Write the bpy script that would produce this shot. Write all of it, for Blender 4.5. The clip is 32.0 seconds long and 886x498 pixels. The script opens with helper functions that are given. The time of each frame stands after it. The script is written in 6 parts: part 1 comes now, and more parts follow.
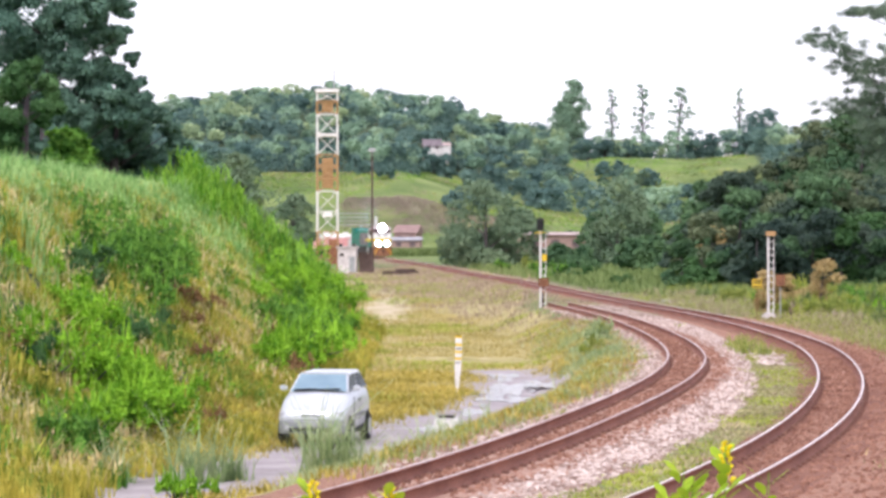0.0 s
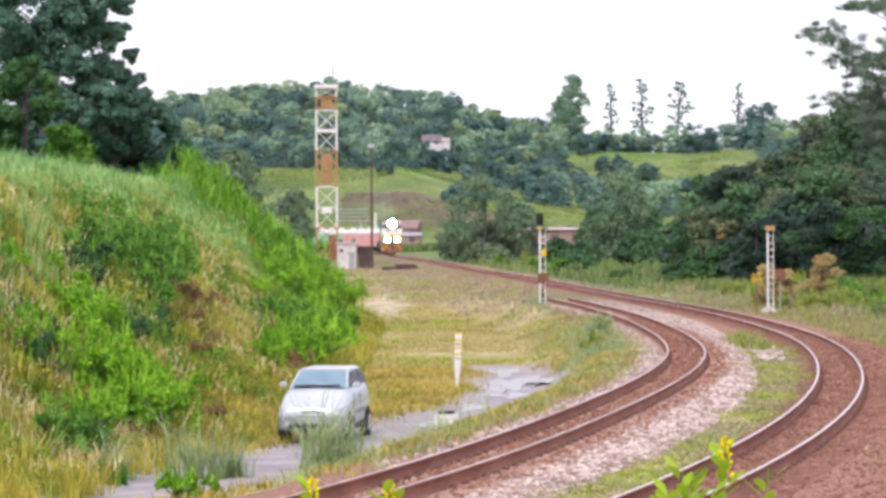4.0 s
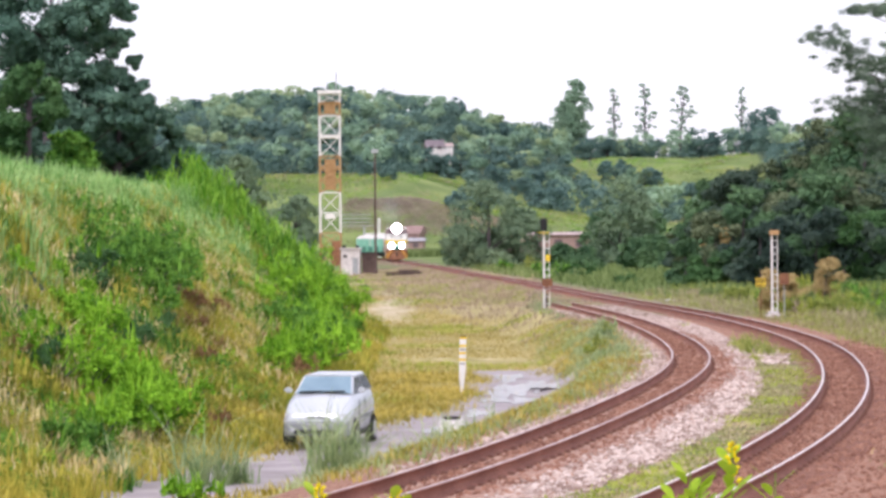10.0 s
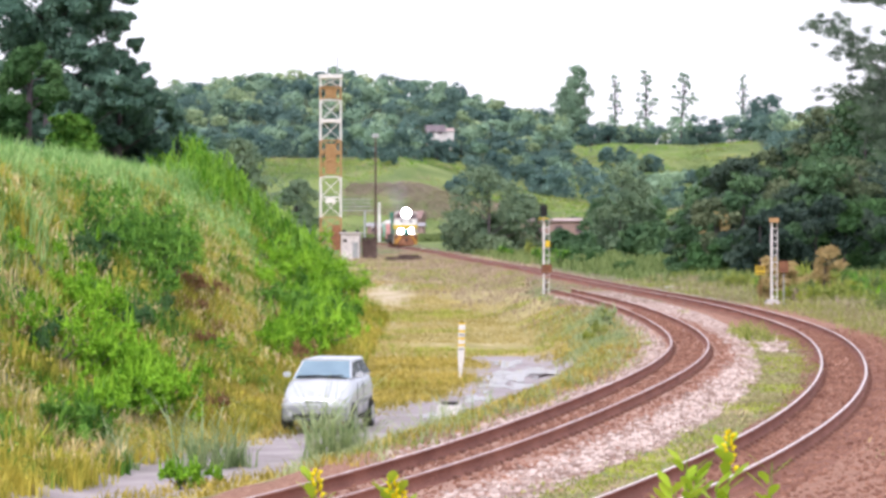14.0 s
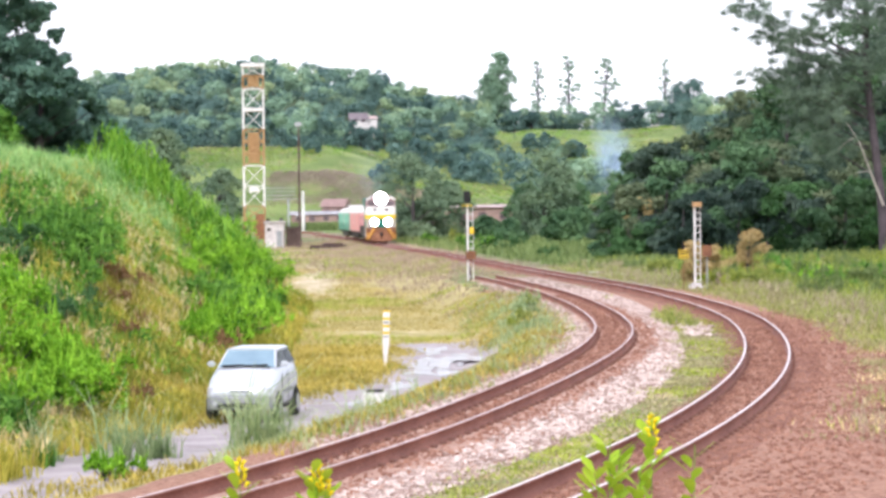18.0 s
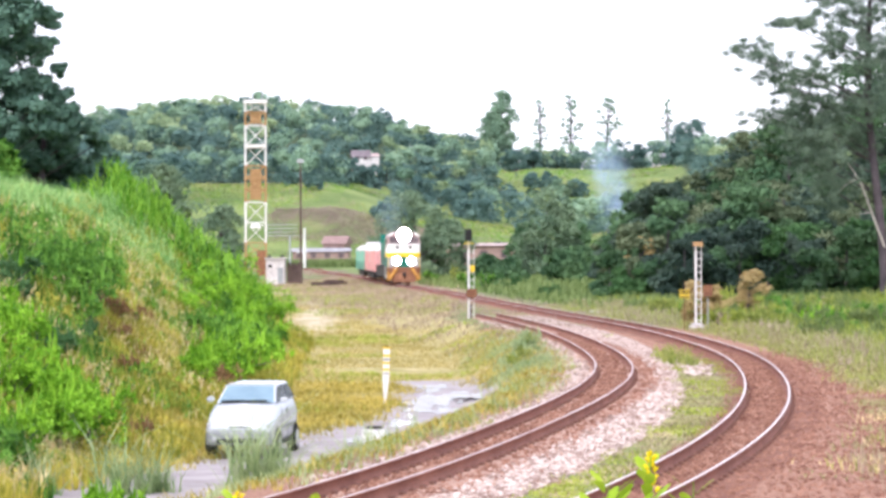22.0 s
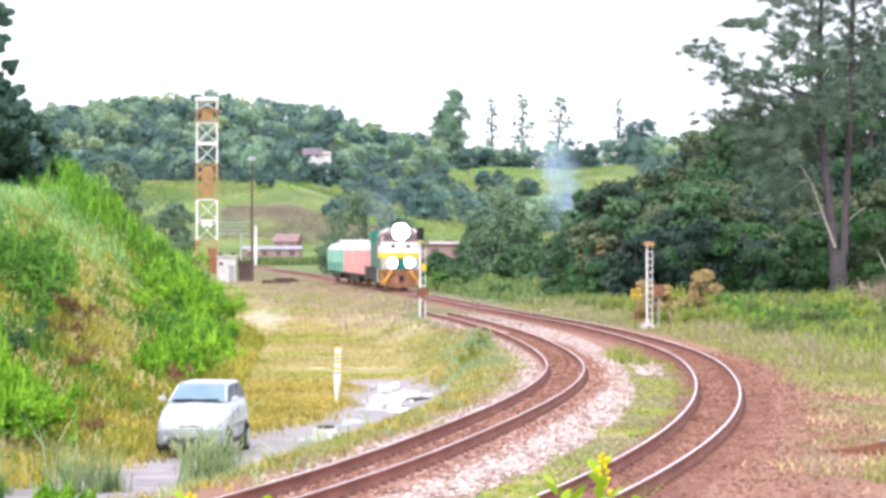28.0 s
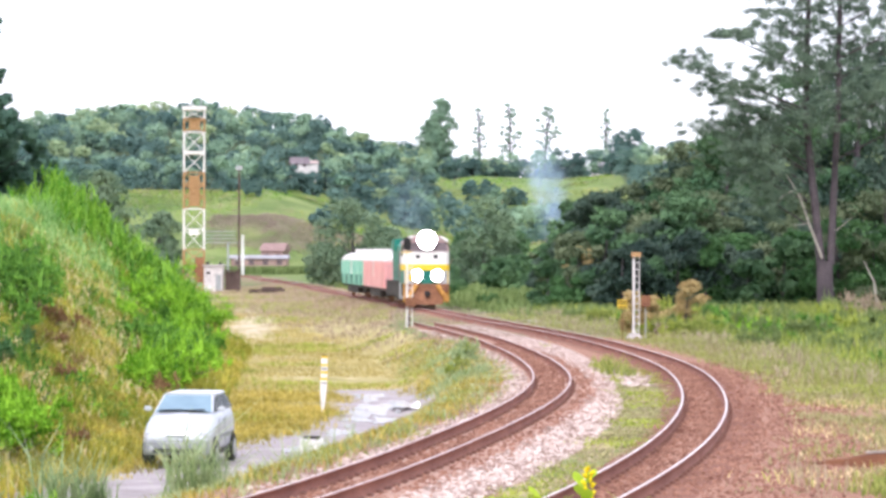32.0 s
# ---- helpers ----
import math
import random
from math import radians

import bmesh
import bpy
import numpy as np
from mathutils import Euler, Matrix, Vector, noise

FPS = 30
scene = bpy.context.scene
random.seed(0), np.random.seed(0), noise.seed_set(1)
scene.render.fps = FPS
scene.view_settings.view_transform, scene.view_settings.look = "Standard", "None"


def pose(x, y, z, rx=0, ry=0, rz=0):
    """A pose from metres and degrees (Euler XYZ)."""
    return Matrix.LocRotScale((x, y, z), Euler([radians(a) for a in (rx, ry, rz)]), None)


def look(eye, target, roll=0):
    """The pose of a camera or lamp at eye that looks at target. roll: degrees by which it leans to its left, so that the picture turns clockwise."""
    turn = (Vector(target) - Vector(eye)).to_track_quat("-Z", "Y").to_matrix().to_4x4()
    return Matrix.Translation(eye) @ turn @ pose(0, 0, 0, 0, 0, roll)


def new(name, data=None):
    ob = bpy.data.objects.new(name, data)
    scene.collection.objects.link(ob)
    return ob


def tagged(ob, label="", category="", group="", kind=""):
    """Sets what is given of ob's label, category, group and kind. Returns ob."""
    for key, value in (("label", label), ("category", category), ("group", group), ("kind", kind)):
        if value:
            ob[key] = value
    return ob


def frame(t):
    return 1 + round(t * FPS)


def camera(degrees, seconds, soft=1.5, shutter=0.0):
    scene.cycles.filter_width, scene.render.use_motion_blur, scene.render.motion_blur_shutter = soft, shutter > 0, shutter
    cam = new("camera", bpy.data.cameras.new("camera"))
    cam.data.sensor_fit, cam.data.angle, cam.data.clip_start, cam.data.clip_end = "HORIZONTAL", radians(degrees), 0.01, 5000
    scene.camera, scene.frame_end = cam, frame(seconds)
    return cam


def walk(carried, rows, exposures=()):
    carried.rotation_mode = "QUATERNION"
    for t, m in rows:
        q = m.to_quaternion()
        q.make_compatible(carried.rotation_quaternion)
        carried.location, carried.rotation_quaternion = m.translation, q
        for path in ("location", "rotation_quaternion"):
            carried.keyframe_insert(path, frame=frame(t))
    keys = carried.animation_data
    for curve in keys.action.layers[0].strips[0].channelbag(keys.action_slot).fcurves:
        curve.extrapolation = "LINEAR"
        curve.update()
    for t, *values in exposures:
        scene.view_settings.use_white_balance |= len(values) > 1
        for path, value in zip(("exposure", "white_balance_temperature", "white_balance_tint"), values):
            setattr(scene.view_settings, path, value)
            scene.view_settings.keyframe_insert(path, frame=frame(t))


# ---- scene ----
cam = camera(17.48, 32.0, soft=3.3)

# seconds, eye x, eye z, turn to the right, tilt up, lean (degrees)
PATH = [
    (0, -0.050, 3.539, -2.545, -0.304, 0.079),
    (0.5, -0.054, 3.537, -2.546, -0.370, 0.399),
    (1, -0.038, 3.550, -2.703, -0.201, 0.428),
    (1.5, -0.034, 3.560, -2.464, -0.018, 0.143),
    (2, -0.034, 3.542, -2.298, -0.347, 0.186),
    (2.5, -0.054, 3.530, -2.283, -0.482, 0.322),
    (3, -0.051, 3.549, -2.308, -0.470, 0.257),
    (3.5, -0.040, 3.556, -2.543, -0.446, 0.276),
    (5.5, -0.054, 3.538, -2.403, -0.257, 0.386),
    (6, -0.054, 3.538, -2.147, -0.414, 0.380),
    (6.5, -0.066, 3.538, -2.018, -0.288, 0.579),
    (7, -0.064, 3.554, -2.171, -0.363, 0.722),
    (7.5, -0.063, 3.544, -2.551, -0.602, 0.515),
    (8, -0.067, 3.542, -2.550, -0.304, 0.554),
    (8.5, -0.068, 3.555, -2.517, -0.509, 0.314),
    (9, -0.061, 3.543, -1.979, -0.611, 0.172),
    (9.5, -0.065, 3.498, -2.250, -0.657, 0.306),
    (10, -0.068, 3.559, -2.606, -0.293, 0.464),
    (10.5, -0.067, 3.550, -2.764, -0.092, 0.642),
    (11, -0.042, 3.555, -2.451, -0.312, 0.405),
    (11.5, -0.034, 3.564, -2.376, -0.464, 0.490),
    (12, -0.055, 3.564, -2.234, -0.142, 0.056),
    (12.5, -0.044, 3.562, -2.385, -0.192, -0.124),
    (13, -0.049, 3.569, -2.518, -0.071, 0.269),
    (13.5, -0.045, 3.548, -2.433, -0.078, 0.130),
    (14, -0.053, 3.565, -2.609, -0.589, 0.030),
    (14.5, -0.039, 3.552, -2.051, -0.635, 0.587),
    (16.5, -0.024, 3.535, -1.494, -0.856, 0.006),
    (17, -0.026, 3.533, -0.966, -1.006, 0.213),
    (17.5, -0.012, 3.542, -0.878, -1.422, 0.347),
    (18, -0.023, 3.565, -1.112, -0.849, 0.654),
    (18.5, -0.029, 3.559, -1.085, -0.287, 0.534),
    (19, -0.019, 3.542, -1.536, -0.598, 0.448),
    (19.5, -0.022, 3.549, -1.332, -0.544, 0.282),
    (20, -0.019, 3.535, -1.198, -0.381, 0.075),
    (20.5, -0.026, 3.544, -1.270, -0.604, 0.131),
    (21, -0.023, 3.554, -1.038, -0.426, 0.277),
    (21.5, -0.017, 3.542, -1.141, -0.081, 0.269),
    (22, -0.015, 3.537, -1.130, -0.089, 0.169),
    (22.5, -0.001, 3.545, -0.743, -0.218, 0.056),
    (23, -0.006, 3.552, -0.414, -0.188, 0.035),
    (23.5, -0.018, 3.553, -0.526, -0.362, 0.048),
    (24, 0.007, 3.539, -0.499, -0.257, -0.069),
    (24.5, -0.027, 3.548, -0.491, -0.186, 0.217),
    (25, -0.009, 3.558, -0.296, -0.100, -0.068),
    (25.5, 0.002, 3.550, 0.178, -0.205, -0.204),
    (26, 0.000, 3.550, -0.000, -0.124, 0.000),
    (26.5, -0.015, 3.543, -0.187, -0.110, -0.038),
    (28.5, -0.038, 3.601, -0.137, -0.152, -0.077),
    (29, -0.041, 3.625, -0.216, -0.245, -0.192),
    (29.5, -0.029, 3.622, -0.208, -0.167, 0.213),
    (30, -0.023, 3.631, -0.015, -0.371, 0.146),
    (30.5, -0.016, 3.618, 0.178, -0.117, 0.225),
    (31, -0.024, 3.622, 0.092, -0.011, 0.001),
    (31.5, -0.035, 3.553, -0.035, 0.038, -0.199),
    (32, -0.022, 3.607, 0.095, 0.059, -0.175),
]


def view(x, z, turn, tilt, lean):
    return (Matrix.Translation((x, 0, z)) @ Matrix.Rotation(radians(-turn), 4, "Z") @ Matrix.Rotation(radians(tilt), 4, "X")
            @ Matrix.Rotation(radians(lean), 4, "Y") @ Matrix.Rotation(radians(90), 4, "X"))


walk(cam, [(t, view(*r)) for t, *r in PATH], exposures=[(0, 0.0, 6060, 21), (3, -0.08, 6060, 21), (6, -0.24, 6060, 22), (9, -0.17, 6060, 22), (13, -0.09, 6060, 22), (17, 0.16, 5990, 17.5), (20, 0.2, 5930, 18), (26, 0.4, 5870, 19), (32, 0.24, 5930, 19)])

# ---- light: bright thin overcast ----
world = bpy.data.worlds.new("sky")
scene.world = world
world.use_nodes = True
wn = world.node_tree.nodes
sky = wn.new("ShaderNodeTexSky")
sky.sky_type, sky.sun_disc = "NISHITA", False
sky.sun_elevation, sky.sun_rotation = radians(58), radians(200)
sky.air_density, sky.dust_density, sky.ozone_density = 1.0, 6.0, 0.6
sky.altitude = 700
# thin bright cloud over the whole sky: its light is added to the blue behind it
cloud = wn.new("ShaderNodeTexNoise")
cloud.inputs["Scale"].default_value, cloud.inputs["Detail"].default_value = 1.6, 4
veil = wn.new("ShaderNodeMapRange")
veil.inputs["To Min"].default_value, veil.inputs["To Max"].default_value = 0.98, 1.15
glowing = wn.new("ShaderNodeBackground")
glowing.inputs["Color"].default_value = (1.0, 0.985, 0.97, 1)
both = wn.new("ShaderNodeAddShader")
wn["Background"].inputs["Strength"].default_value = 0.08
wl = world.node_tree.links.new
wl(sky.outputs["Color"], wn["Background"].inputs["Color"])
wl(cloud.outputs["Fac"], veil.inputs["Value"])
wl(veil.outputs[0], glowing.inputs["Strength"])
wl(wn["Background"].outputs[0], both.inputs[0])
wl(glowing.outputs[0], both.inputs[1])
wl(both.outputs[0], wn["World Output"].inputs["Surface"])
sun = new("sun", bpy.data.lights.new("sun", "SUN"))
sun.data.energy, sun.data.angle, sun.data.color = 2.1, radians(11), (1.0, 0.96, 0.9)
sun.matrix_world = look((-30, -60, 110), (0, 60, 0))

# ---- materials ----
def shader(name, c1, c2, rough=0.8, grain=8.0, coarse=0.7, metal=0.0, bump=0.3, island=0.0, glow=0.0, spread=0.0, thin=0.0, soft_range=0.28):
    """A surface of two tones mixed by fine grain and coarse patches; island: tone varied piece by piece."""
    m = bpy.data.materials.new(name)
    m.use_nodes = True
    nt = m.node_tree
    p = nt.nodes["Principled BSDF"]
    L = nt.links.new
    geo = nt.nodes.new("ShaderNodeTexCoord")
    n1 = nt.nodes.new("ShaderNodeTexNoise")
    n1.inputs["Scale"].default_value, n1.inputs["Detail"].default_value = grain, 5
    n2 = nt.nodes.new("ShaderNodeTexNoise")
    n2.inputs["Scale"].default_value, n2.inputs["Detail"].default_value = coarse, 3
    for n in (n1, n2):
        L(geo.outputs["Object"], n.inputs["Vector"])
    add = nt.nodes.new("ShaderNodeMath")
    add.operation = "ADD"
    L(n1.outputs["Fac"], add.inputs[0])
    L(n2.outputs["Fac"], add.inputs[1])
    last = add
    if island:
        g = nt.nodes.new("ShaderNodeNewGeometry")
        k = nt.nodes.new("ShaderNodeMath")
        k.operation = "MULTIPLY_ADD"
        k.inputs[1].default_value = island
        L(g.outputs["Random Per Island"], k.inputs[0])
        L(add.outputs[0], k.inputs[2])
        sub = nt.nodes.new("ShaderNodeMath")
        sub.operation = "SUBTRACT"
        sub.inputs[1].default_value = island / 2
        L(k.outputs[0], sub.inputs[0])
        last = sub
    if spread:
        o = nt.nodes.new("ShaderNodeObjectInfo")
        k = nt.nodes.new("ShaderNodeMath")
        k.operation = "MULTIPLY_ADD"
        k.inputs[1].default_value = spread
        L(o.outputs["Random"], k.inputs[0])
        L(last.outputs[0], k.inputs[2])
        last = k
    ramp = nt.nodes.new("ShaderNodeMapRange")
    ramp.inputs["From Min"].default_value, ramp.inputs["From Max"].default_value = 1 - soft_range, 1 + soft_range
    L(last.outputs[0], ramp.inputs["Value"])
    mix = nt.nodes.new("ShaderNodeMix")
    mix.data_type = "RGBA"
    mix.inputs[6].default_value, mix.inputs[7].default_value = (*c1, 1), (*c2, 1)
    L(ramp.outputs[0], mix.inputs[0])
    L(mix.outputs[2], p.inputs["Base Color"])
    p.inputs["Roughness"].default_value, p.inputs["Metallic"].default_value = rough, metal
    p.inputs["Specular IOR Level"].default_value = 0.12 if thin else 0.3
    if bump:
        b = nt.nodes.new("ShaderNodeBump")
        b.inputs["Strength"].default_value, b.inputs["Distance"].default_value = bump, 0.03
        L(n1.outputs["Fac"], b.inputs["Height"])
        L(b.outputs[0], p.inputs["Normal"])
    if glow:
        p.inputs["Emission Color"].default_value, p.inputs["Emission Strength"].default_value = (1, 0.97, 0.9, 1), glow
    if thin:
        tr = nt.nodes.new("ShaderNodeBsdfTranslucent")
        L(mix.outputs[2], tr.inputs["Color"])
        ms = nt.nodes.new("ShaderNodeMixShader")
        ms.inputs[0].default_value = thin
        L(p.outputs[0], ms.inputs[1])
        L(tr.outputs[0], ms.inputs[2])
        L(ms.outputs[0], nt.nodes["Material Output"].inputs["Surface"])
    return m


M = dict(
    clip=shader("dark rusty clip", (0.12, 0.055, 0.042), (0.22, 0.11, 0.08), 0.9, 20),
    rail=shader("rail rust", (0.194, 0.077, 0.0534), (0.357, 0.16, 0.112), 0.8, 20),
    railhead=shader("polished rail head", (0.88, 0.77, 0.71), (0.98, 0.9, 0.85), 0.38, 30, metal=0.75, bump=0.05),
    dull_head=shader("dull rusty rail head", (0.42, 0.27, 0.23), (0.8, 0.72, 0.68), 0.4, 2, 0.15, metal=0.3, bump=0.05),
    sleeper=shader("weathered sleeper", (0.12, 0.075, 0.06), (0.24, 0.16, 0.13), 0.9, 25, spread=0.3),
    stone=shader("ballast stone", (0.33, 0.24, 0.2), (0.66, 0.55, 0.485), 0.9, 30, island=0.9, bump=0.2),
    loose_stone=shader("loose pale ballast stone", (0.33, 0.24, 0.2), (0.66, 0.55, 0.485), 0.9, 30, spread=0.7, bump=0.2),
    redstone=shader("rust-stained ballast stone", (0.206, 0.0974, 0.0676), (0.392, 0.216, 0.148), 0.9, 30, island=0.5, bump=0.2),
    ballast=shader("fine red ballast", (0.141, 0.0546, 0.0352), (0.308, 0.151, 0.0986), 0.95, 14, 0.5, bump=0.8),
    pale_ballast=shader("pale ballast", (0.28, 0.155, 0.112), (0.52, 0.35, 0.265), 0.95, 9, 0.6, bump=0.8),
    grass=shader("grass blade", (0.208, 0.241, 0.0296), (0.623, 0.545, 0.0953), 0.7, 3.5, 0.5, island=0.3, bump=0, thin=0.3, soft_range=0.17),
    blue_grass=shader("bluish grass blade", (0.164, 0.356, 0.0881), (0.503, 0.712, 0.275), 0.6, 3.5, 0.5, island=0.3, bump=0, thin=0.3, soft_range=0.17),
    reed=shader("tall fresh cane grass", (0.0881, 0.257, 0.0153), (0.303, 0.532, 0.0616), 0.6, 3, 0.5, island=0.35, bump=0, thin=0.35, soft_range=0.18),
    straw=shader("dry grass blade", (0.39, 0.326, 0.104), (0.595, 0.495, 0.199), 0.8, 1.2, 0.15, island=0.3, bump=0, thin=0.4),
    tan=shader("dead straw", (0.504, 0.39, 0.16), (0.903, 0.76, 0.42), 0.8, 3, 0.4, island=0.6, bump=0, thin=0.35),
    leaf=shader("broad leaf", (0.045, 0.12, 0.04), (0.125, 0.24, 0.085), 0.6, 0.5, 0.15, island=0.35, bump=0, thin=0.2),
    olive_leaf=shader("olive leaf", (0.0836, 0.121, 0.0625), (0.211, 0.252, 0.135), 0.65, 0.5, 0.15, island=0.2, bump=0, thin=0.2),
    amber_leaf=shader("amber leaf", (0.338, 0.254, 0.106), (0.621, 0.481, 0.225), 0.7, 2, 0.3, island=0.4, bump=0, thin=0.25),
    bright_leaf=shader("fresh leaf", (0.103, 0.269, 0.0132), (0.365, 0.65, 0.0495), 0.6, 2.5, 0.6, island=0.35, bump=0, thin=0.3, soft_range=0.18),
    bank_leaf=shader("green bush leaf", (0.0556, 0.162, 0.0238), (0.223, 0.443, 0.0648), 0.6, 2.5, 0.6, island=0.35, bump=0, thin=0.25, soft_range=0.18),
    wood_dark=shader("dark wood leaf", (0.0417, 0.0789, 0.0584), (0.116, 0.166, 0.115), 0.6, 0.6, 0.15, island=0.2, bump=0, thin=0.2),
    # mid_leaf: paled in its colour to suggest haze beyond the track
    mid_leaf=shader("dull haze-paled leaf", (0.113, 0.185, 0.114), (0.25, 0.34, 0.2), 0.7, 0.4, 0.1, island=0.2, bump=0, thin=0.2),
    stubble=shader("dull brown stubble", (0.286, 0.229, 0.182), (0.413, 0.34, 0.275), 0.9, 0.3, 0.05, island=0.2, bump=0, thin=0.2),
    # wood_deep: darker copy of wood_dark for the low trees in front
    wood_deep=shader("darkened wood leaf", (0.0248, 0.05, 0.0406), (0.0728, 0.113, 0.0804), 0.6, 0.6, 0.15, island=0.2, bump=0, thin=0.2),
    wood_leaf=shader("woodland edge leaf", (0.0533, 0.121, 0.0577), (0.16, 0.272, 0.121), 0.6, 0.5, 0.15, island=0.2, bump=0, thin=0.2),
    pale_grass=shader("pale grass blade", (0.256, 0.223, 0.0333), (0.646, 0.515, 0.133), 0.7, 3.5, 0.5, island=0.35, bump=0, thin=0.3, soft_range=0.18),
    lime=shader("yellow-green herb", (0.227, 0.29, 0.04), (0.484, 0.53, 0.11), 0.7, 2.5, 0.4, island=0.35, bump=0, thin=0.35, soft_range=0.2),
    rust_leaf=shader("reddish withered leaf", (0.22, 0.13, 0.06), (0.42, 0.27, 0.13), 0.8, 3, 0.4, island=0.4, bump=0, thin=0.25),
    wisp=shader("pale wispy grass", (0.24, 0.341, 0.15), (0.552, 0.627, 0.34), 0.7, 3, 0.3, island=0.5, bump=0, thin=0.4),
    mauve=shader("dry mauve-brown weed", (0.3, 0.23, 0.16), (0.54, 0.44, 0.32), 0.8, 3, 0.3, island=0.85, bump=0, thin=0.3),
    verge_dull=shader("dull far grass", (0.13, 0.19, 0.06), (0.27, 0.34, 0.13), 0.7, 1, 0.2, island=0.7, bump=0, thin=0.3),
    verge_green=shader("dull verge grass", (0.214, 0.28, 0.0617), (0.449, 0.48, 0.133), 0.7, 3, 0.25, island=0.85, bump=0, thin=0.4),
    verge_straw=shader("dull dry verge grass", (0.28, 0.27, 0.115), (0.48, 0.45, 0.23), 0.8, 3, 0.3, island=0.85, bump=0, thin=0.4),
    dark_leaf=shader("dark leaf", (0.0725, 0.152, 0.111), (0.172, 0.293, 0.204), 0.6, 0.6, 0.15, island=0.2, bump=0, thin=0.15),
    # far foliage: distance haze is put into these bluish, lifted leaf colours
    hazed_leaf=shader("haze-toned leaf", (0.166, 0.284, 0.199), (0.381, 0.529, 0.352), 0.75, 0.2, 0.04, island=0.18, bump=0, thin=0.25),
    hazed_dark=shader("dark haze-toned leaf", (0.0867, 0.165, 0.153), (0.203, 0.315, 0.26), 0.75, 0.2, 0.04, island=0.18, bump=0, thin=0.25),
    hazed_pale=shader("pale haze-toned leaf", (0.258, 0.369, 0.204), (0.499, 0.598, 0.335), 0.75, 0.2, 0.04, island=0.18, bump=0, thin=0.25),
    needle=shader("pine needle", (0.1, 0.152, 0.108), (0.256, 0.336, 0.235), 0.7, 1, 0.4, island=0.4, bump=0, thin=0.4),
    bark=shader("grey-brown bark", (0.05, 0.041, 0.046), (0.125, 0.1, 0.107), 0.95, 7, 0.8, bump=0.9),
    deadwood=shader("bare grey wood", (0.3, 0.26, 0.22), (0.5, 0.45, 0.4), 0.9, 8, bump=0.5),
    flower_leaf=shader("yellow-green leaf", (0.29, 0.48, 0.027), (0.609, 0.72, 0.063), 0.5, 4, 0.3, island=0.5, bump=0, thin=0.4),
    flower=shader("yellow petal", (0.85, 0.68, 0.008), (0.95, 0.84, 0.02), 0.6, 20, bump=0, thin=0.3),
    white=shader("chalky white paint", (0.62, 0.6, 0.57), (0.82, 0.8, 0.77), 0.6, 5, 0.6, bump=0.1),
    orange=shader("faded rusty orange paint", (0.31, 0.175, 0.075), (0.48, 0.3, 0.14), 0.7, 4, 0.5, bump=0.2),
    yellow=shader("yellow paint", (0.68, 0.45, 0.02), (0.82, 0.6, 0.05), 0.55, 6, bump=0.1),
    black=shader("black paint", (0.012, 0.012, 0.012), (0.03, 0.03, 0.03), 0.6, 8, bump=0.1),
    dark=shader("grimy dark steel", (0.02, 0.018, 0.018), (0.07, 0.06, 0.055), 0.75, 6, 1.2),
    concrete=shader("stained concrete", (0.42, 0.39, 0.38), (0.72, 0.68, 0.66), 0.9, 4, 0.5, bump=0.5),
    wood=shader("dark creosoted pole", (0.055, 0.036, 0.032), (0.14, 0.098, 0.085), 0.9, 6, bump=0.5),
    steel=shader("galvanised steel", (0.36, 0.37, 0.38), (0.55, 0.56, 0.57), 0.45, 6, metal=0.6, bump=0.1),
    teal=shader("teal green paint", (0.0085, 0.136, 0.102), (0.0255, 0.23, 0.17), 0.4, 3, 0.6, bump=0.05),
    pink=shader("salmon pink paint", (0.66, 0.29, 0.28), (0.8, 0.42, 0.4), 0.5, 3, 0.5, bump=0.05),
    plum=shader("faded mauve paint", (0.34, 0.22, 0.22), (0.5, 0.36, 0.36), 0.6, 4, 0.8, bump=0.05),
    grime=shader("oily mauve-grey steel", (0.13, 0.1, 0.11), (0.3, 0.24, 0.25), 0.6, 3, 0.8, bump=0.1),
    mint=shader("mint green paint", (0.16, 0.46, 0.34), (0.32, 0.62, 0.48), 0.5, 3, 0.5, bump=0.05),
    amber=shader("dirty orange-yellow paint", (0.34, 0.15, 0.04), (0.66, 0.36, 0.07), 0.6, 3, 2.0, bump=0.1),
    rust=shader("rusty brown steel", (0.14, 0.06, 0.035), (0.3, 0.14, 0.07), 0.8, 5, 1.0),
    silver=shader("silver car paint", (0.56, 0.59, 0.62), (0.66, 0.69, 0.72), 0.3, 40, metal=0.3, bump=0),
    bumper=shader("dusty grey bumper", (0.22, 0.235, 0.24), (0.34, 0.355, 0.36), 0.6, 6, bump=0.05),
    tyre=shader("tyre rubber", (0.015, 0.015, 0.015), (0.04, 0.038, 0.035), 0.85, 30),
    # glass: the pale blue base colour holds the sky's reflection
    glass=shader("sky-paled window glass", (0.17, 0.26, 0.32), (0.24, 0.35, 0.41), 0.08, 2, bump=0),
    # side_glass: the same glass coloured darker, without the reflected sky
    side_glass=shader("darker side glass", (0.03, 0.04, 0.05), (0.05, 0.065, 0.075), 0.22, 2, bump=0),
    cab_glass=shader("dim cab glass", (0.1, 0.075, 0.08), (0.17, 0.13, 0.135), 0.25, 2, bump=0),
    lens=shader("clear lamp lens", (0.42, 0.43, 0.45), (0.6, 0.61, 0.63), 0.2, 10, bump=0),
    lamp=shader("lit headlamp", (1, 1, 1), (1, 1, 1), 0.3, 1, bump=0, glow=30.0),
    tile=shader("dull terracotta roof", (0.22, 0.14, 0.125), (0.34, 0.235, 0.21), 0.9, 3, bump=0.3),
    plaster=shader("pale plaster", (0.55, 0.52, 0.48), (0.75, 0.72, 0.68), 0.9, 2, bump=0.2),
